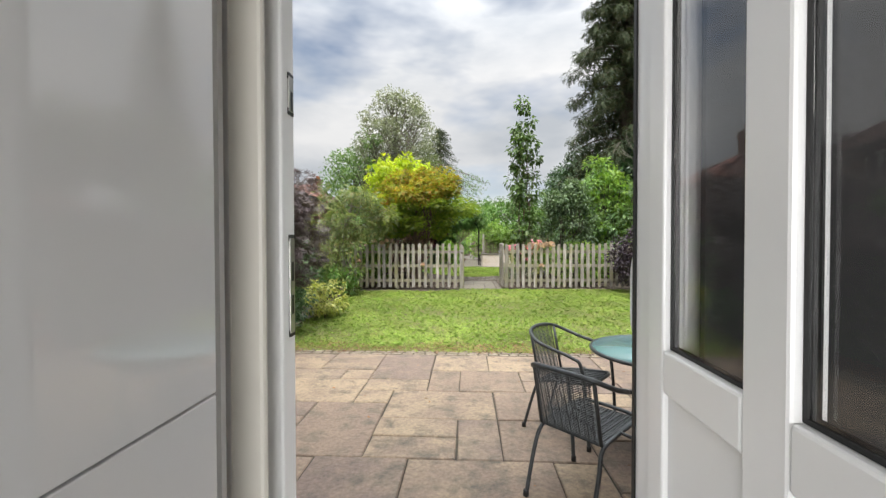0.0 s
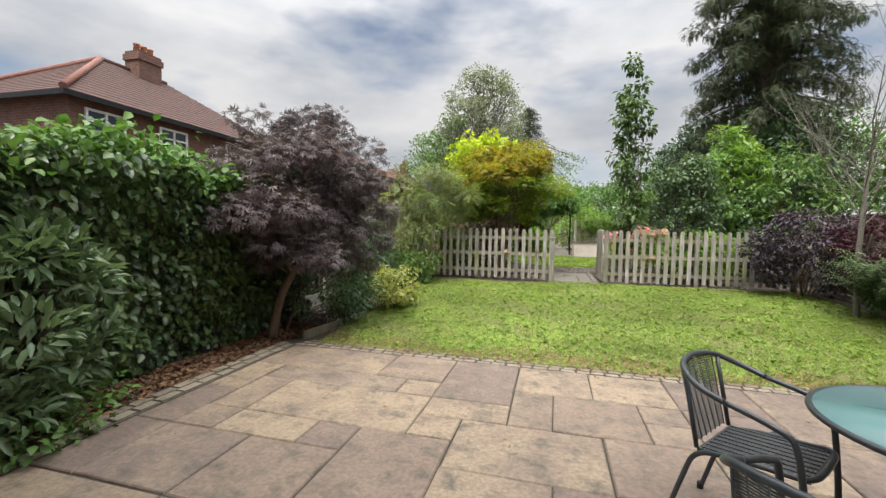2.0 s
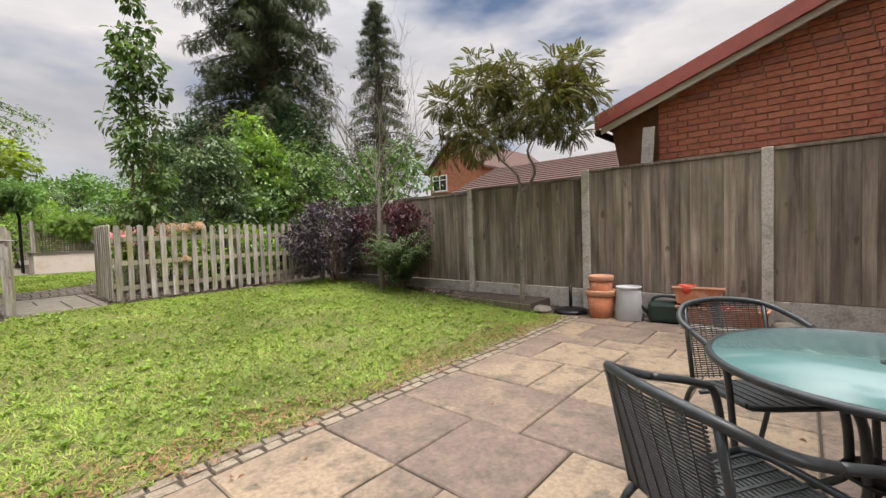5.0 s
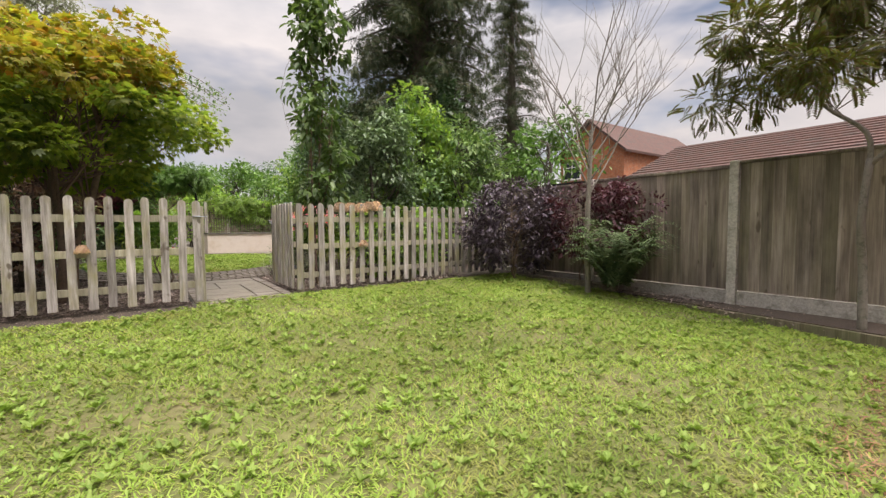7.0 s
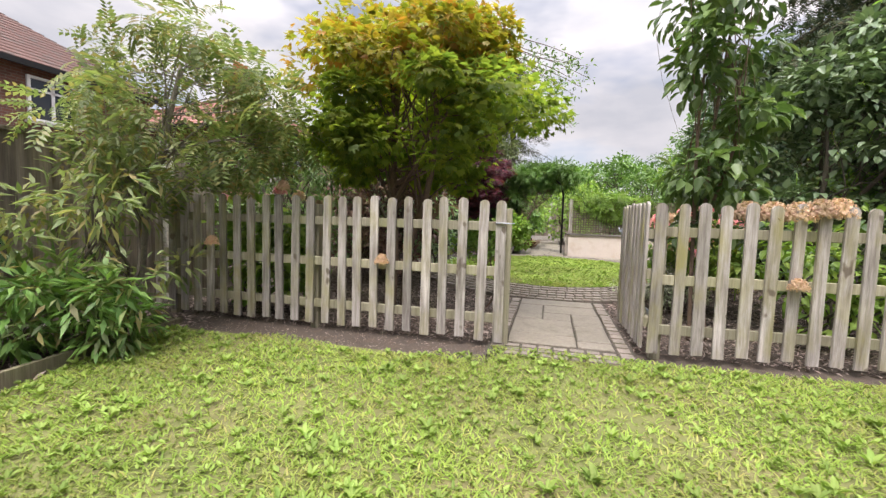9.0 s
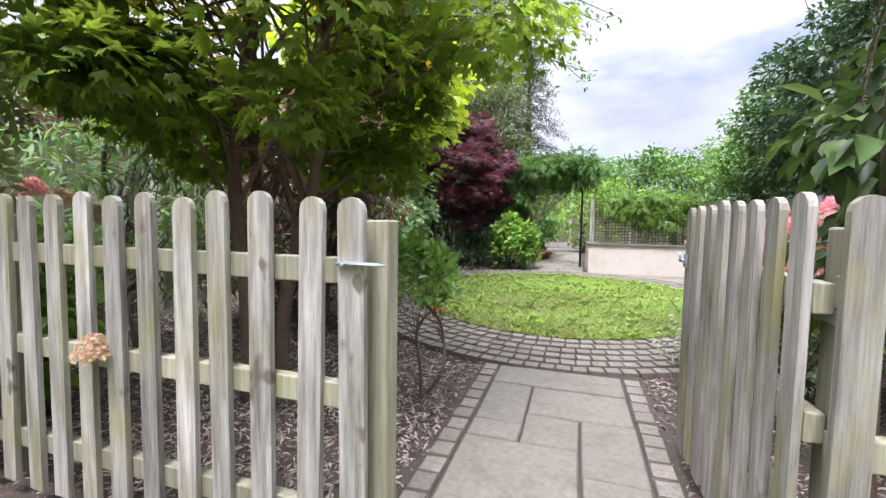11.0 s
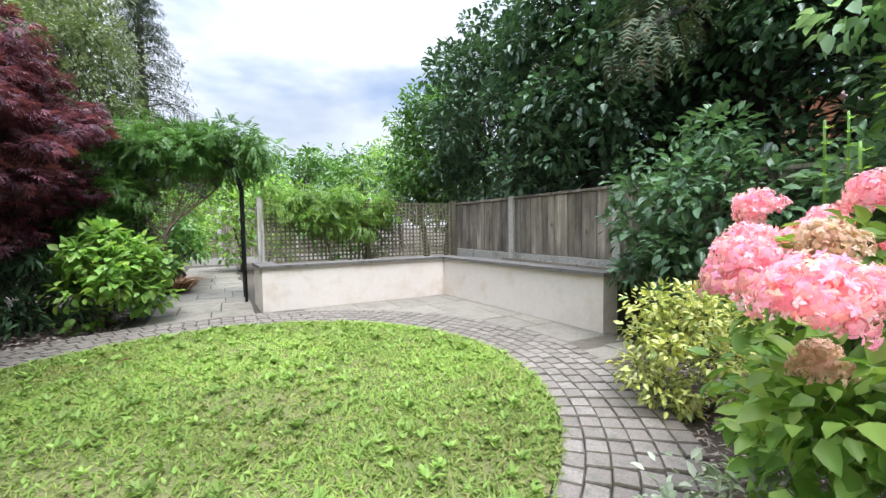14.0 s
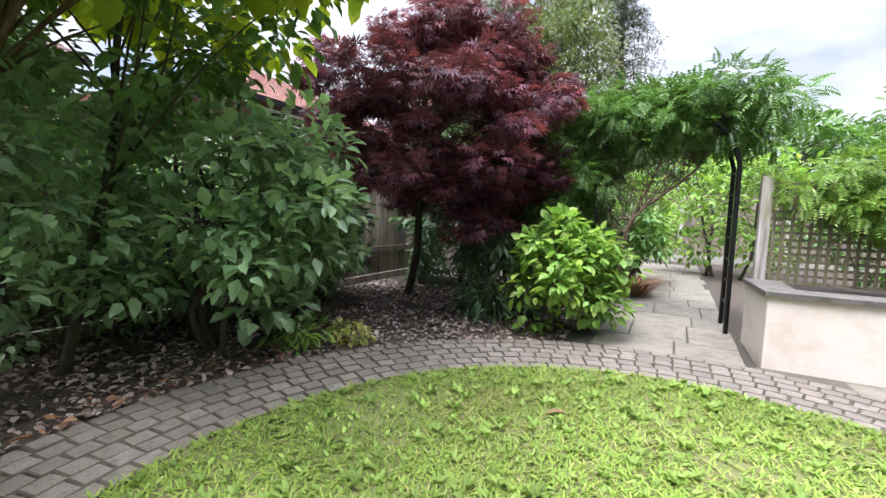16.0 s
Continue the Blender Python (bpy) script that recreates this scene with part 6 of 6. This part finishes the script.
table = thing("patio_table", "round green frosted glass table with dark metal legs", "table", (2.0, 5.38, 0.003))
part("tabletop", lathe([(0.447, 0.680), (0.450, 0.684), (0.450, 0.688), (0.02, 0.6885)], 48), table_glass, table, "frosted sea-green glass top")
rm = bmesh.new()
tube(rm, [(0.459 * math.cos(a * math.pi / 24), 0.459 * math.sin(a * math.pi / 24), 0.679) for a in range(49)], 0.0125, 8, False)
part("rim", rm, METAL_DK, table, "dark metal rim")
part("hole_ring", lathe([(0.026, 0.689), (0.026, 0.693), (0.018, 0.694)], 20), METAL_DK, table, "umbrella hole ring")
for k in range(4):
    a = radians(45 + 90 * k + 12)
    lg = bmesh.new()
    c, s = math.cos(a), math.sin(a)
    tube(lg, smooth_path([(c * 0.40, s * 0.40, 0.0), (c * 0.33, s * 0.33, 0.10), (c * 0.13, s * 0.13, 0.27), (c * 0.105, s * 0.105, 0.36), (c * 0.14, s * 0.14, 0.55), (c * 0.30, s * 0.30, 0.672)], 6), 0.0135, 8)
    part("leg", lg, METAL_DK, table)
pl = lathe([(0.115, 0.335), (0.118, 0.339), (0.118, 0.345), (0.114, 0.349), (0.028, 0.349), (0.028, 0.335)], 28)
part("umbrella_plate", pl, BLACK, table, "pierced plate between the legs")
for k in range(6):
    q = part("plate_hole", lathe([(0.016, 0.3495), (0.016, 0.351), (0.010, 0.3512)], 12), METAL_DK, table)
    q.location = (0.072 * math.cos(k * 1.047), 0.072 * math.sin(k * 1.047), 0)

# ---- pots and clutter by the fence ----
def pot(name, label, prof, loc, mat, category="flowerpot", group=""):
    ob = thing(name, label, category, loc, 0, group)
    part("body", lathe(prof, 28), mat, ob)
    return ob


def terracotta_pot(loc, r, h, label):
    ob = pot("flowerpot", label, [(r * 0.72, 0), (r * 0.74, 0.004), (r * 0.94, h * 0.8), (r * 0.9, h * 0.8), (r * 0.7, 0.03)], loc, TERRA, group="stacked terracotta pots")
    part("rim", lathe([(r * 0.95, h * 0.80), (r, h * 0.81), (r * 1.01, h * 0.97), (r * 0.98, h), (r * 0.91, h), (r * 0.9, h * 0.82)], 28), TERRA_RIM, ob, "paler rolled rim")
    return ob


terracotta_pot((5.42, 7.52, 0.002), 0.185, 0.34, "large terracotta pot holding another")
terracotta_pot((5.42, 7.52, 0.20), 0.150, 0.32, "terracotta pot nested in a larger one")
gp_ = pot("planter", "tall pale grey glazed garden pot", [(0.155, 0), (0.158, 0.005), (0.135, 0.36), (0.13, 0.38)], (5.45, 7.2, 0.002), GLAZE, "planter")
part("rim", lathe([(0.131, 0.372), (0.145, 0.376), (0.145, 0.395), (0.125, 0.398), (0.105, 0.392), (0.1, 0.2)], 28), GLAZE, gp_, "thick rolled rim")
part("inside", lathe([(0.001, 0.30), (0.104, 0.30), (0.104, 0.303), (0.001, 0.304)], 20), SOIL, gp_)
# watering can
wc = thing("watering_can", "dark green plastic watering can on the patio", "watering can", (5.50, 6.83, 0.002), 100)
part("body", box_bm(-0.20, 0.16, -0.10, 0.10, 0.0, 0.24, 0.05), PLAST_GREEN, wc)
hb_ = bmesh.new()
tube(hb_, smooth_path([(-0.15, 0, 0.22), (-0.13, 0, 0.285), (0.0, 0, 0.30), (0.10, 0, 0.27), (0.12, 0, 0.22)], 5), 0.017, 8)
part("handle", hb_, PLAST_GREEN, wc)
sp = bmesh.new()
tube(sp, [(0.14, 0, 0.08), (0.24, 0, 0.17), (0.33, 0, 0.25)], [0.03, 0.02, 0.014], 10)
part("spout", sp, PLAST_GREEN, wc)
rs = lathe([(0.015, 0), (0.04, 0.03), (0.04, 0.035)], 16)
q = part("rose", rs, CONCRETE, wc, "pale sprinkler rose")
q.matrix_basis = pose(0.33, 0, 0.25, 0, 50, 0)


def trough(loc, rz, label, tilt=0.0):
    ob = thing("trough_planter", label, "planter", loc, rz, "terracotta troughs")
    ob.matrix_basis = pose(*loc, 0, 0, rz) @ pose(0, 0, 0, tilt, 0, 0)
    b = bmesh.new()
    ring_ = lambda w, d, z: [b.verts.new(p) for p in ((-w, -d, z), (w, -d, z), (w, d, z), (-w, d, z))]
    R = [ring_(0.20, 0.075, 0), ring_(0.235, 0.10, 0.17), ring_(0.222, 0.087, 0.17), ring_(0.19, 0.065, 0.02)]
    b.faces.new(R[0][::-1])
    for a_, c_ in zip(R, R[1:]):
        for k in range(4):
            b.faces.new((a_[k], a_[(k + 1) % 4], c_[(k + 1) % 4], c_[k]))
    b.faces.new(R[-1])
    part("body", b, TERRA, ob)
    rb_ = bmesh.new()
    for x0, x1, y0, y1 in ((-0.25, 0.25, -0.115, -0.09), (-0.25, 0.25, 0.09, 0.115), (-0.25, -0.225, -0.089, 0.089), (0.225, 0.25, -0.089, 0.089)):
        box_bm(x0, x1, y0, y1, 0.165, 0.19, 0.004, bm=rb_)
    part("rim", rb_, TERRA_RIM, ob, "pale rim")
    return ob


fl = tagged(part("paving_flag", box_bm(-0.2, 0.2, -0.33, 0.33, 0, 0.03, 0.005), CONCRETE), "loose pale grey paving flag lying on the patio", "flagstone")
fl.matrix_basis = pose(5.46, 6.3, 0.001, 0, 0, 4)
trough((5.50, 6.44, 0.033), 90, "terracotta trough standing on a loose flag")
trough((5.50, 6.10, 0.033), 88, "terracotta trough beside another")
trough((5.50, 6.48, 0.225), 95, "terracotta trough tilted on top of another", 14)
pot("bucket", "small red plastic pot in a trough", [(0.07, 0), (0.09, 0.12), (0.085, 0.12), (0.066, 0.01)], (5.50, 6.59, 0.325), PLAST_RED, "pot")
lp = tagged(part("slate_offcut", box_bm(-0.045, 0.045, -0.008, 0.008, 0, 0.28, 0.002), COPING), "grey slate piece leaning on the troughs", "slate")
lp.matrix_basis = pose(5.36, 6.27, 0.031, 0, 8, 90)
pb = thing("parasol_base", "black round parasol base with upright tube", "parasol base", (5.48, 7.95, 0.002))
part("base", lathe([(0.22, 0), (0.22, 0.03), (0.19, 0.05), (0.04, 0.075), (0.03, 0.08)], 32), BLACK, pb)
tb = bmesh.new()
tube(tb, [(0, 0, 0.07), (0, 0, 0.36)], 0.022, 12)
part("tube", tb, BLACK, pb)
for i, (x, y, s) in enumerate(((5.5, 5.72, 0.13), (5.32, 5.6, 0.10), (5.2, 8.22, 0.12), (5.32, 8.3, 0.09))):
    rb2 = bmesh.new()
    bmesh.ops.create_icosphere(rb2, subdivisions=2, radius=s)
    for v in rb2.verts:
        v.co *= 1 + 0.35 * noise.noise(v.co * 9 + Vector((i * 7, 0, 0)))
        v.co.z *= 0.55
    st = tagged(part("stone", rb2, SLAB_GREY), "rough grey stone lying by the fence", "stone", "loose stones")
    st.matrix_basis = pose(x, y, 0.03 + 0.2 * s)

# ---- litter on the beds and lawns ----
def litter(name, label, x0, x1, y0, y1, n, size, tpl, mat, seed, lift=0.0, up=0.25, category="leaf litter", keep=None):
    g = np.random.default_rng(seed)
    x, y = g.uniform(x0, x1, n), g.uniform(y0, y1, n)
    if keep is not None:
        k = keep(x, y)
        x, y = x[k], y[k]
    n = len(x)
    z = np.array([gz(v) for v in y]) + lift + g.uniform(0, 0.02, n)
    D = unit(g, n) * np.array([1, 1, up])
    U = np.tile([0, 0, 1.0], (n, 1)) + 0.5 * unit(g, n)
    return tagged(new(name, scatter_mesh(name, tpl, np.stack([x, y, z], 1), D, U, size * g.uniform(0.5, 1.4, n), mat)), label, category, kind="stuff")


litter("leaf_litter", "dry brown leaves along the hedge foot", -2.95, -2.42, 4.4, 8.6, 4500, 0.05, OVAL, L_DEAD, 301, -0.02)
litter("bark_mulch", "dark bark mulch under the shrubs by the lawn", -3.1, -2.1, 8.4, 13.0, 3500, 0.06, LANCE, L_MULCH, 303, -0.025)
litter("bark_mulch", "bark mulch and twigs in the bed beside the path", -3.0, 0.46, 13.1, 16.4, 22000, 0.045, LANCE, L_MULCH, 305, -0.028, keep=lambda x, y: (x - CX) ** 2 + (y - CY) ** 2 > CO ** 2)
litter("bark_mulch", "bark mulch in the bed on the gate side", 1.56, 4.4, 13.2, 16.6, 11000, 0.045, LANCE, L_MULCH, 307, -0.028, keep=lambda x, y: (x - CX) ** 2 + (y - CY) ** 2 > CO ** 2)
litter("bark_mulch", "dry earth and leaf scraps at the picket fence foot", -2.2, 0.5, 12.6, 13.1, 1300, 0.02, LANCE, L_MULCH, 319, -0.024)
litter("leaf_litter", "brown leaves and mulch in the shrub border", -3.0, 0.0, 16.2, 21.5, 9000, 0.05, OVAL, L_MULCH, 309, -0.028, keep=lambda x, y: (x - CX) ** 2 + (y - CY) ** 2 > CO ** 2)
litter("bark_mulch", "dark mulch in the bed along the fence", 5.15, 5.68, 8.4, 13.0, 900, 0.05, LANCE, L_MULCH, 311, 0.06)
litter("fallen_leaf", "few dry leaves lying on the patio", -2.0, 5.2, 4.2, 7.7, 60, 0.03, OVAL, L_DEAD, 313, 0.004)


litter("fallen_leaf", "orange and brown fallen leaves along the border edge", -1.75, -0.9, 16.9, 18.6, 260, 0.06, OVAL, L_DEAD, 317, 0.02, keep=lambda x, y: (x - CX) ** 2 + (y - CY) ** 2 > 2.48 ** 2)
# ---- grass ----
def in_lawn(x, y):
    xl = np.interp(y, [7.9, 8.0, 9.5, 10.8, 11.5, 12.9], [-2.05, -2.05, -2.12, -1.9, -2.1, -2.25])
    xr = np.interp(y, [7.9, 10.5, 13.0], [5.15, 5.38, 5.1])
    return (x > xl) & (x < xr) & ((x > 0.5) | (y < 12.62 + 0.07 * np.sin(x * 4.3)))


def grass(name, label, n, box, seed, inside, h0, h1, mat, tpl, lift=0.0, lean=0.45, edge=0.0):
    g = np.random.default_rng(seed)
    x, y = g.uniform(box[0], box[1], n), g.uniform(box[2], box[3], n)
    k = inside(x, y)
    # thinner in worn patches
    pn = np.sin(x * 2.3 + 1.7 * np.sin(y * 1.9)) * np.sin(y * 2.9 + 1.3 * np.sin(x * 1.1)) + 0.5 * np.sin(x * 7.1 + y * 5.3)
    k &= g.random(n) < np.clip(0.8 + 0.35 * pn, 0.25, 1)
    x, y = x[k], y[k]
    n = len(x)
    z = np.array([gz(v) for v in y]) + lift
    a = g.uniform(0, 6.283, n)
    D = np.stack([np.cos(a) * lean, np.sin(a) * lean, np.ones(n)], 1) + 0.25 * unit(g, n)
    U = np.stack([-np.cos(a), -np.sin(a), 0.3 * np.ones(n)], 1)
    return tagged(new(name, scatter_mesh(name, tpl, np.stack([x, y, z], 1), D, U, g.uniform(h0, h1, n), mat)), label, "grass", kind="stuff")


GB = T_blade(0.10, 0.5)


def rosettes(name, label, n, box, seed, inside, mat, lift, grow=1.0):
    """Flat weed rosettes: leaves lying in a ring round each root."""
    g = np.random.default_rng(seed)
    x, y = g.uniform(box[0], box[1], n), g.uniform(box[2], box[3], n)
    k = inside(x, y)
    x, y = x[k], y[k]
    per = 9
    X, Y = np.repeat(x, per), np.repeat(y, per)
    a = g.uniform(0, 6.283, len(X))
    big_ = np.repeat(g.uniform(0.6, 1.5, len(x)), per)
    P_ = np.stack([X + 0.006 * np.cos(a), Y + 0.006 * np.sin(a), np.array([gz(v) for v in Y]) + lift], 1)
    D_ = np.stack([np.cos(a), np.sin(a), g.uniform(0.35, 1.5, len(X))], 1)
    U_ = np.stack([-0.3 * np.cos(a), -0.3 * np.sin(a), np.ones(len(X))], 1)
    return tagged(new(name, scatter_mesh(name, T_oval(0.11, 0.2), P_, D_, U_, grow * big_ * g.uniform(0.02, 0.042, len(X)), mat)), label, "weeds", kind="stuff")


rosettes("weed_tufts", "coarse weed tufts standing in the lawn", 420, (-2.2, 5.3, 8.1, 12.8), 415, in_lawn, L_WEED, 0.012, 1.25)
rosettes("weed_tufts", "coarse weed tufts in the round lawn", 190, (CX - 2, CX + 2, CY - 2, CY + 2), 417, lambda x, y: (x - CX) ** 2 + (y - CY) ** 2 < (CR - 0.08) ** 2, L_WEED, 0.014, 1.25)
rosettes("weed_rosettes", "pale green weed rosettes dotted over the lawn", 1700, (-2.2, 5.3, 8.0, 12.9), 411, in_lawn, L_WEED, 0.012)
rosettes("weed_rosettes", "weed rosettes dotted over the round lawn", 850, (CX - 2, CX + 2, CY - 2, CY + 2), 413, lambda x, y: (x - CX) ** 2 + (y - CY) ** 2 < CR ** 2, L_WEED, 0.014)
grass("grass", "short green lawn grass", 210000, (-2.3, 5.4, 7.85, 12.95), 401, in_lawn, 0.018, 0.048, L_GRASS, GB, 0.0, 0.8)
edge_in = lambda x, y: (y > 7.86 - 0.1 * np.sin(x * 5.1) ** 2) & (y < 8.02 + 0.18 * (1 + np.sin(x * 3.7) * np.sin(x * 1.3 + 2))) & in_lawn(x, y)
litter("dry_grass", "dry straw-coloured clippings along the patio edge", -2.1, 5.2, 7.70, 8.5, 9000, 0.05, T_blade(0.06, 0.3), L_DEAD, 409, 0.012, keep=edge_in, category="dry grass")
grass("lawn_weeds", "broad pale green weed leaves in the lawn", 8000, (-2.3, 5.4, 7.95, 12.9), 403, in_lawn, 0.02, 0.045, L_WEED, OVAL, 0.004, 1.5)
rnd_in = lambda x, y: (x - CX) ** 2 + (y - CY) ** 2 < (CR + 0.02) ** 2
grass("grass", "short green grass of the round lawn", 125000, (CX - 2, CX + 2, CY - 2, CY + 2), 405, rnd_in, 0.018, 0.05, L_GRASS, GB, 0.003, 0.8)
grass("lawn_weeds", "broad pale green weed leaves in the round lawn", 6000, (CX - 2, CX + 2, CY - 2, CY + 2), 407, rnd_in, 0.02, 0.045, L_WEED, OVAL, 0.006, 1.5)
tagged(new("fallen_leaf", scatter_mesh("fallen_leaf", BROAD, [(0.24, 18.5, 0.43)], [(1, 0.3, 0.2)], [(0, 0.2, 1)], [0.1], L_DEAD)), "orange fallen leaf on the round lawn", "leaf")

# ---- patio slabs ----
fixed = [(-7, 5, 4, 2), (-3, 5, 2, 2), (-1, 4, 2, 3), (1, 5, 2, 2), (3, 5, 2, 2), (5, 5, 2, 2), (7, 4, 2, 3), (-2, 4, 1, 1), (-6, 4, 4, 1), (1, 3, 1, 2), (2, 3, 2, 2), (4, 4, 1, 1), (-5, 2, 4, 2), (-1, 3, 2, 1), (-1, 2, 1, 1), (0, 1, 3, 2), (-5, 1, 2, 1), (-3, 1, 1, 1), (-2, -1, 2, 3), (-4, -1, 2, 2), (-6, -1, 2, 2), (0, 0, 2, 1), (2, -1, 1, 2), (3, 1, 2, 2)]
I0, I1, J0, J1 = -7, 18, -6, 7
cells, slabs, srand = {}, [], random.Random(12)
for s in fixed:
    slabs.append(s)
    for i in range(s[0], s[0] + s[2]):
        for j in range(s[1], s[1] + s[3]):
            cells[i, j] = 1
for j in range(J1 - 1, J0 - 1, -1):
    for i in range(I0, I1):
        if (i, j) in cells:
            continue
        for w, h in srand.sample([(2, 2), (3, 2), (2, 1), (2, 2), (1, 2), (3, 2)], 6) + [(1, 1)]:
            c = [(i + a, j - b) for a in range(w) for b in range(h)]
            if all(p not in cells and I0 <= p[0] < I1 and p[1] >= J0 for p in c):
                break
        for p in c:
            cells[p] = 1
        slabs.append((i, j - h + 1, w, h))
slab_meshes = {}


def lay(parent, x, y, z, w, d, mat, key, rz=0.0, h=0.035, tilt=0.004, ch=0.007, wob=0.004, name="slab", dirt=None):
    variant = srand.randrange(3)
    k = (key, round(w, 3), round(d, 3), variant)
    if k not in slab_meshes:
        slab_meshes[k] = piece_mesh(name, w, d, h, mat, ch, wob, hash(k[1:]) % 1000, dirt)
    ob = new(name, slab_meshes[k])
    ob.matrix_basis = pose(x, y, z + srand.uniform(-0.003, 0.003), math.degrees(srand.uniform(-tilt, tilt)), math.degrees(srand.uniform(-tilt, tilt)), rz + srand.uniform(-0.35, 0.35))
    ob.parent = parent
    return ob


for i, j, w, h in slabs:
    lay(patio, PX + (i + w / 2) * PM, PY + (j + h / 2) * PM, 0.0, w * PM - 0.012, h * PM - 0.012, SLAB, "p")
# edging setts along the lawn and the left bed
for row in range(3):
    x = -2.25 + 0.05 * row
    while x < 5.55:
        w = srand.choice((0.11, 0.13, 0.15))
        lay(patio, x + w / 2, 7.752 + 0.086 * row, 0.002, w - 0.010, 0.077, EDGE_SETT, "e", 0, 0.06, 0.03, 0.006, 0.005, "edging_sett", JOINT_SETT)
        x += w
y = 3.7
while y < 7.6:
    w = srand.choice((0.17, 0.2))
    lay(patio, -2.30, y + w / 2, 0.002, 0.09, w - 0.012, EDGE_SETT, "l", 0, 0.06, 0.02, 0.006, 0.004, "edging_sett", JOINT_SETT)
    lay(patio, -2.40, y + w / 2 + 0.05, 0.002, 0.09, w - 0.012, EDGE_SETT, "l", 0, 0.06, 0.02, 0.006, 0.004, "edging_sett", JOINT_SETT)
    y += w

# path slabs and borders
for x0, x1, y0, y1 in ((0.60, 1.42, 14.70, 15.02), (0.60, 0.86, 14.16, 14.69), (0.87, 1.42, 14.30, 14.69), (0.87, 1.14, 13.98, 14.29), (0.60, 1.14, 13.42, 13.97), (0.60, 0.86, 13.98, 14.15), (1.15, 1.42, 13.78, 14.29), (1.15, 1.42, 13.30, 13.77), (0.60, 1.14, 13.12, 13.41), (1.15, 1.42, 13.12, 13.29)):
    s = lay(garden_path, (x0 + x1) / 2, (y0 + y1) / 2, gz((y0 + y1) / 2) + 0.004, x1 - x0 - 0.003, y1 - y0 - 0.003, SLAB_GREY, "g")
for xx in (0.535, 1.485):
    y = 12.95
    while y < 15.0:
        lay(garden_path, xx, y + 0.065, gz(y) + 0.006, 0.10, 0.118, SETT, "s", 0, 0.05, 0.02, 0.006, 0.004, "sett", JOINT_SETT)
        y += 0.13
for row in range(3):
    for k in range(7):
        lay(garden_path, 0.66 + k * 0.118, 12.84 + row * 0.092, gz(12.9) + 0.006, 0.106, 0.08, SETT, "t", 0, 0.05, 0.02, 0.006, 0.004, "sett", JOINT_SETT)
# slabs beyond the lawn
for par, x0, x1, y0, y1, key in ((rear_paving, 0.2, 1.25, 19.95, 27.0, "r"), (corner_paving, 1.36, 3.86, 16.9, 20.02, "c")):
    y = y0
    row = 0
    while y < y1 - 0.1:
        d = (0.45, 0.6)[row % 2]
        x = x0 - 0.2 * (row % 2)
        while x < x1:
            w = srand.choice((0.45, 0.6, 0.75))
            xa, xb, yb = max(x, x0), min(x + w, x1), min(y + d, y1)
            if xb - xa > 0.12 and yb - y > 0.1 and (par is rear_paving or math.hypot((xa + xb) / 2 - CX, (y + yb) / 2 - CY) > CO - 0.12):
                lay(par, (xa + xb) / 2, (y + yb) / 2, gz(y) - 0.005, round(xb - xa - 0.014, 2), round(yb - y - 0.014, 2), SLAB_GREY, key)
            x += w
        y += d
        row += 1
# rings of setts: the near arc as single pieces, the rest joined
far_v, far_f, far_m = [], [], []
RINGS = 6
for k in range(RINGS):
    rad = CR + 0.055 + k * 0.1015
    n = int(2 * math.pi * rad / 0.112)
    for i in range(n):
        a = 2 * math.pi * (i + 0.5 * (k % 2)) / n
        x, y = CX + rad * math.cos(a), CY + rad * math.sin(a)
        w = 2 * math.pi * rad / n - 0.0065
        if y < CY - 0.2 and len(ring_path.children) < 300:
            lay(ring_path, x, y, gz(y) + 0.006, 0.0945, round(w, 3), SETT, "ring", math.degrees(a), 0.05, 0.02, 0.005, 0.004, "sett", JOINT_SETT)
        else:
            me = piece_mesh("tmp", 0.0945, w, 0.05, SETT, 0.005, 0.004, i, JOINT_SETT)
            m = pose(x, y, gz(y) + 0.006 + srand.uniform(-0.003, 0.003), srand.uniform(-1.3, 1.3), srand.uniform(-1.3, 1.3), math.degrees(a))
            o = len(far_v)
            far_v += [tuple(m @ v.co) for v in me.vertices]
            far_f += [tuple(o + q for q in p.vertices) for p in me.polygons]
            far_m += [p.material_index for p in me.polygons]
            bpy.data.meshes.remove(me)
me = bpy.data.meshes.new("setts_far")
me.from_pydata(far_v, [], far_f)
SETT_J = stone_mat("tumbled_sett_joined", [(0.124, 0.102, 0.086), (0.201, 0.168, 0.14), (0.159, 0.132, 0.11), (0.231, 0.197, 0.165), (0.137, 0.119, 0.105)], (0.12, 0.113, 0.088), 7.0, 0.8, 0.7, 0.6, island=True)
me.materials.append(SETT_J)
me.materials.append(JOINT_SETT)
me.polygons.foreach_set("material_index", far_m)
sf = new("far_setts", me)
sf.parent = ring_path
tagged(sf, kind="stuff")

# bricks of the garage gable
bmesh_full = piece_mesh("brick", 0.215, 0.065, 0.02, BRICK_PIECE, 0.004, 0.002, 3)
bmesh_half = piece_mesh("brick", 0.1025, 0.065, 0.02, BRICK_PIECE, 0.004, 0.002, 4)
for c in range(26):
    z = 1.62 + 0.075 * c
    top_y = min(GY1, EY - (z + 0.07 - EZ) / SL)
    y = top_y - (0.0 if c % 2 or top_y < GY1 else 0.1125)
    while y > 4.4:
        q = new("brick", bmesh_full)
        q.matrix_basis = pose(GX, y - 0.1075, z, 90, 0, -90)
        q.parent = garage
        y -= 0.225
    if not c % 2 and top_y == GY1:
        q = new("brick", bmesh_half)
        q.matrix_basis = pose(GX, top_y - 0.051, z, 90, 0, -90)
        q.parent = garage
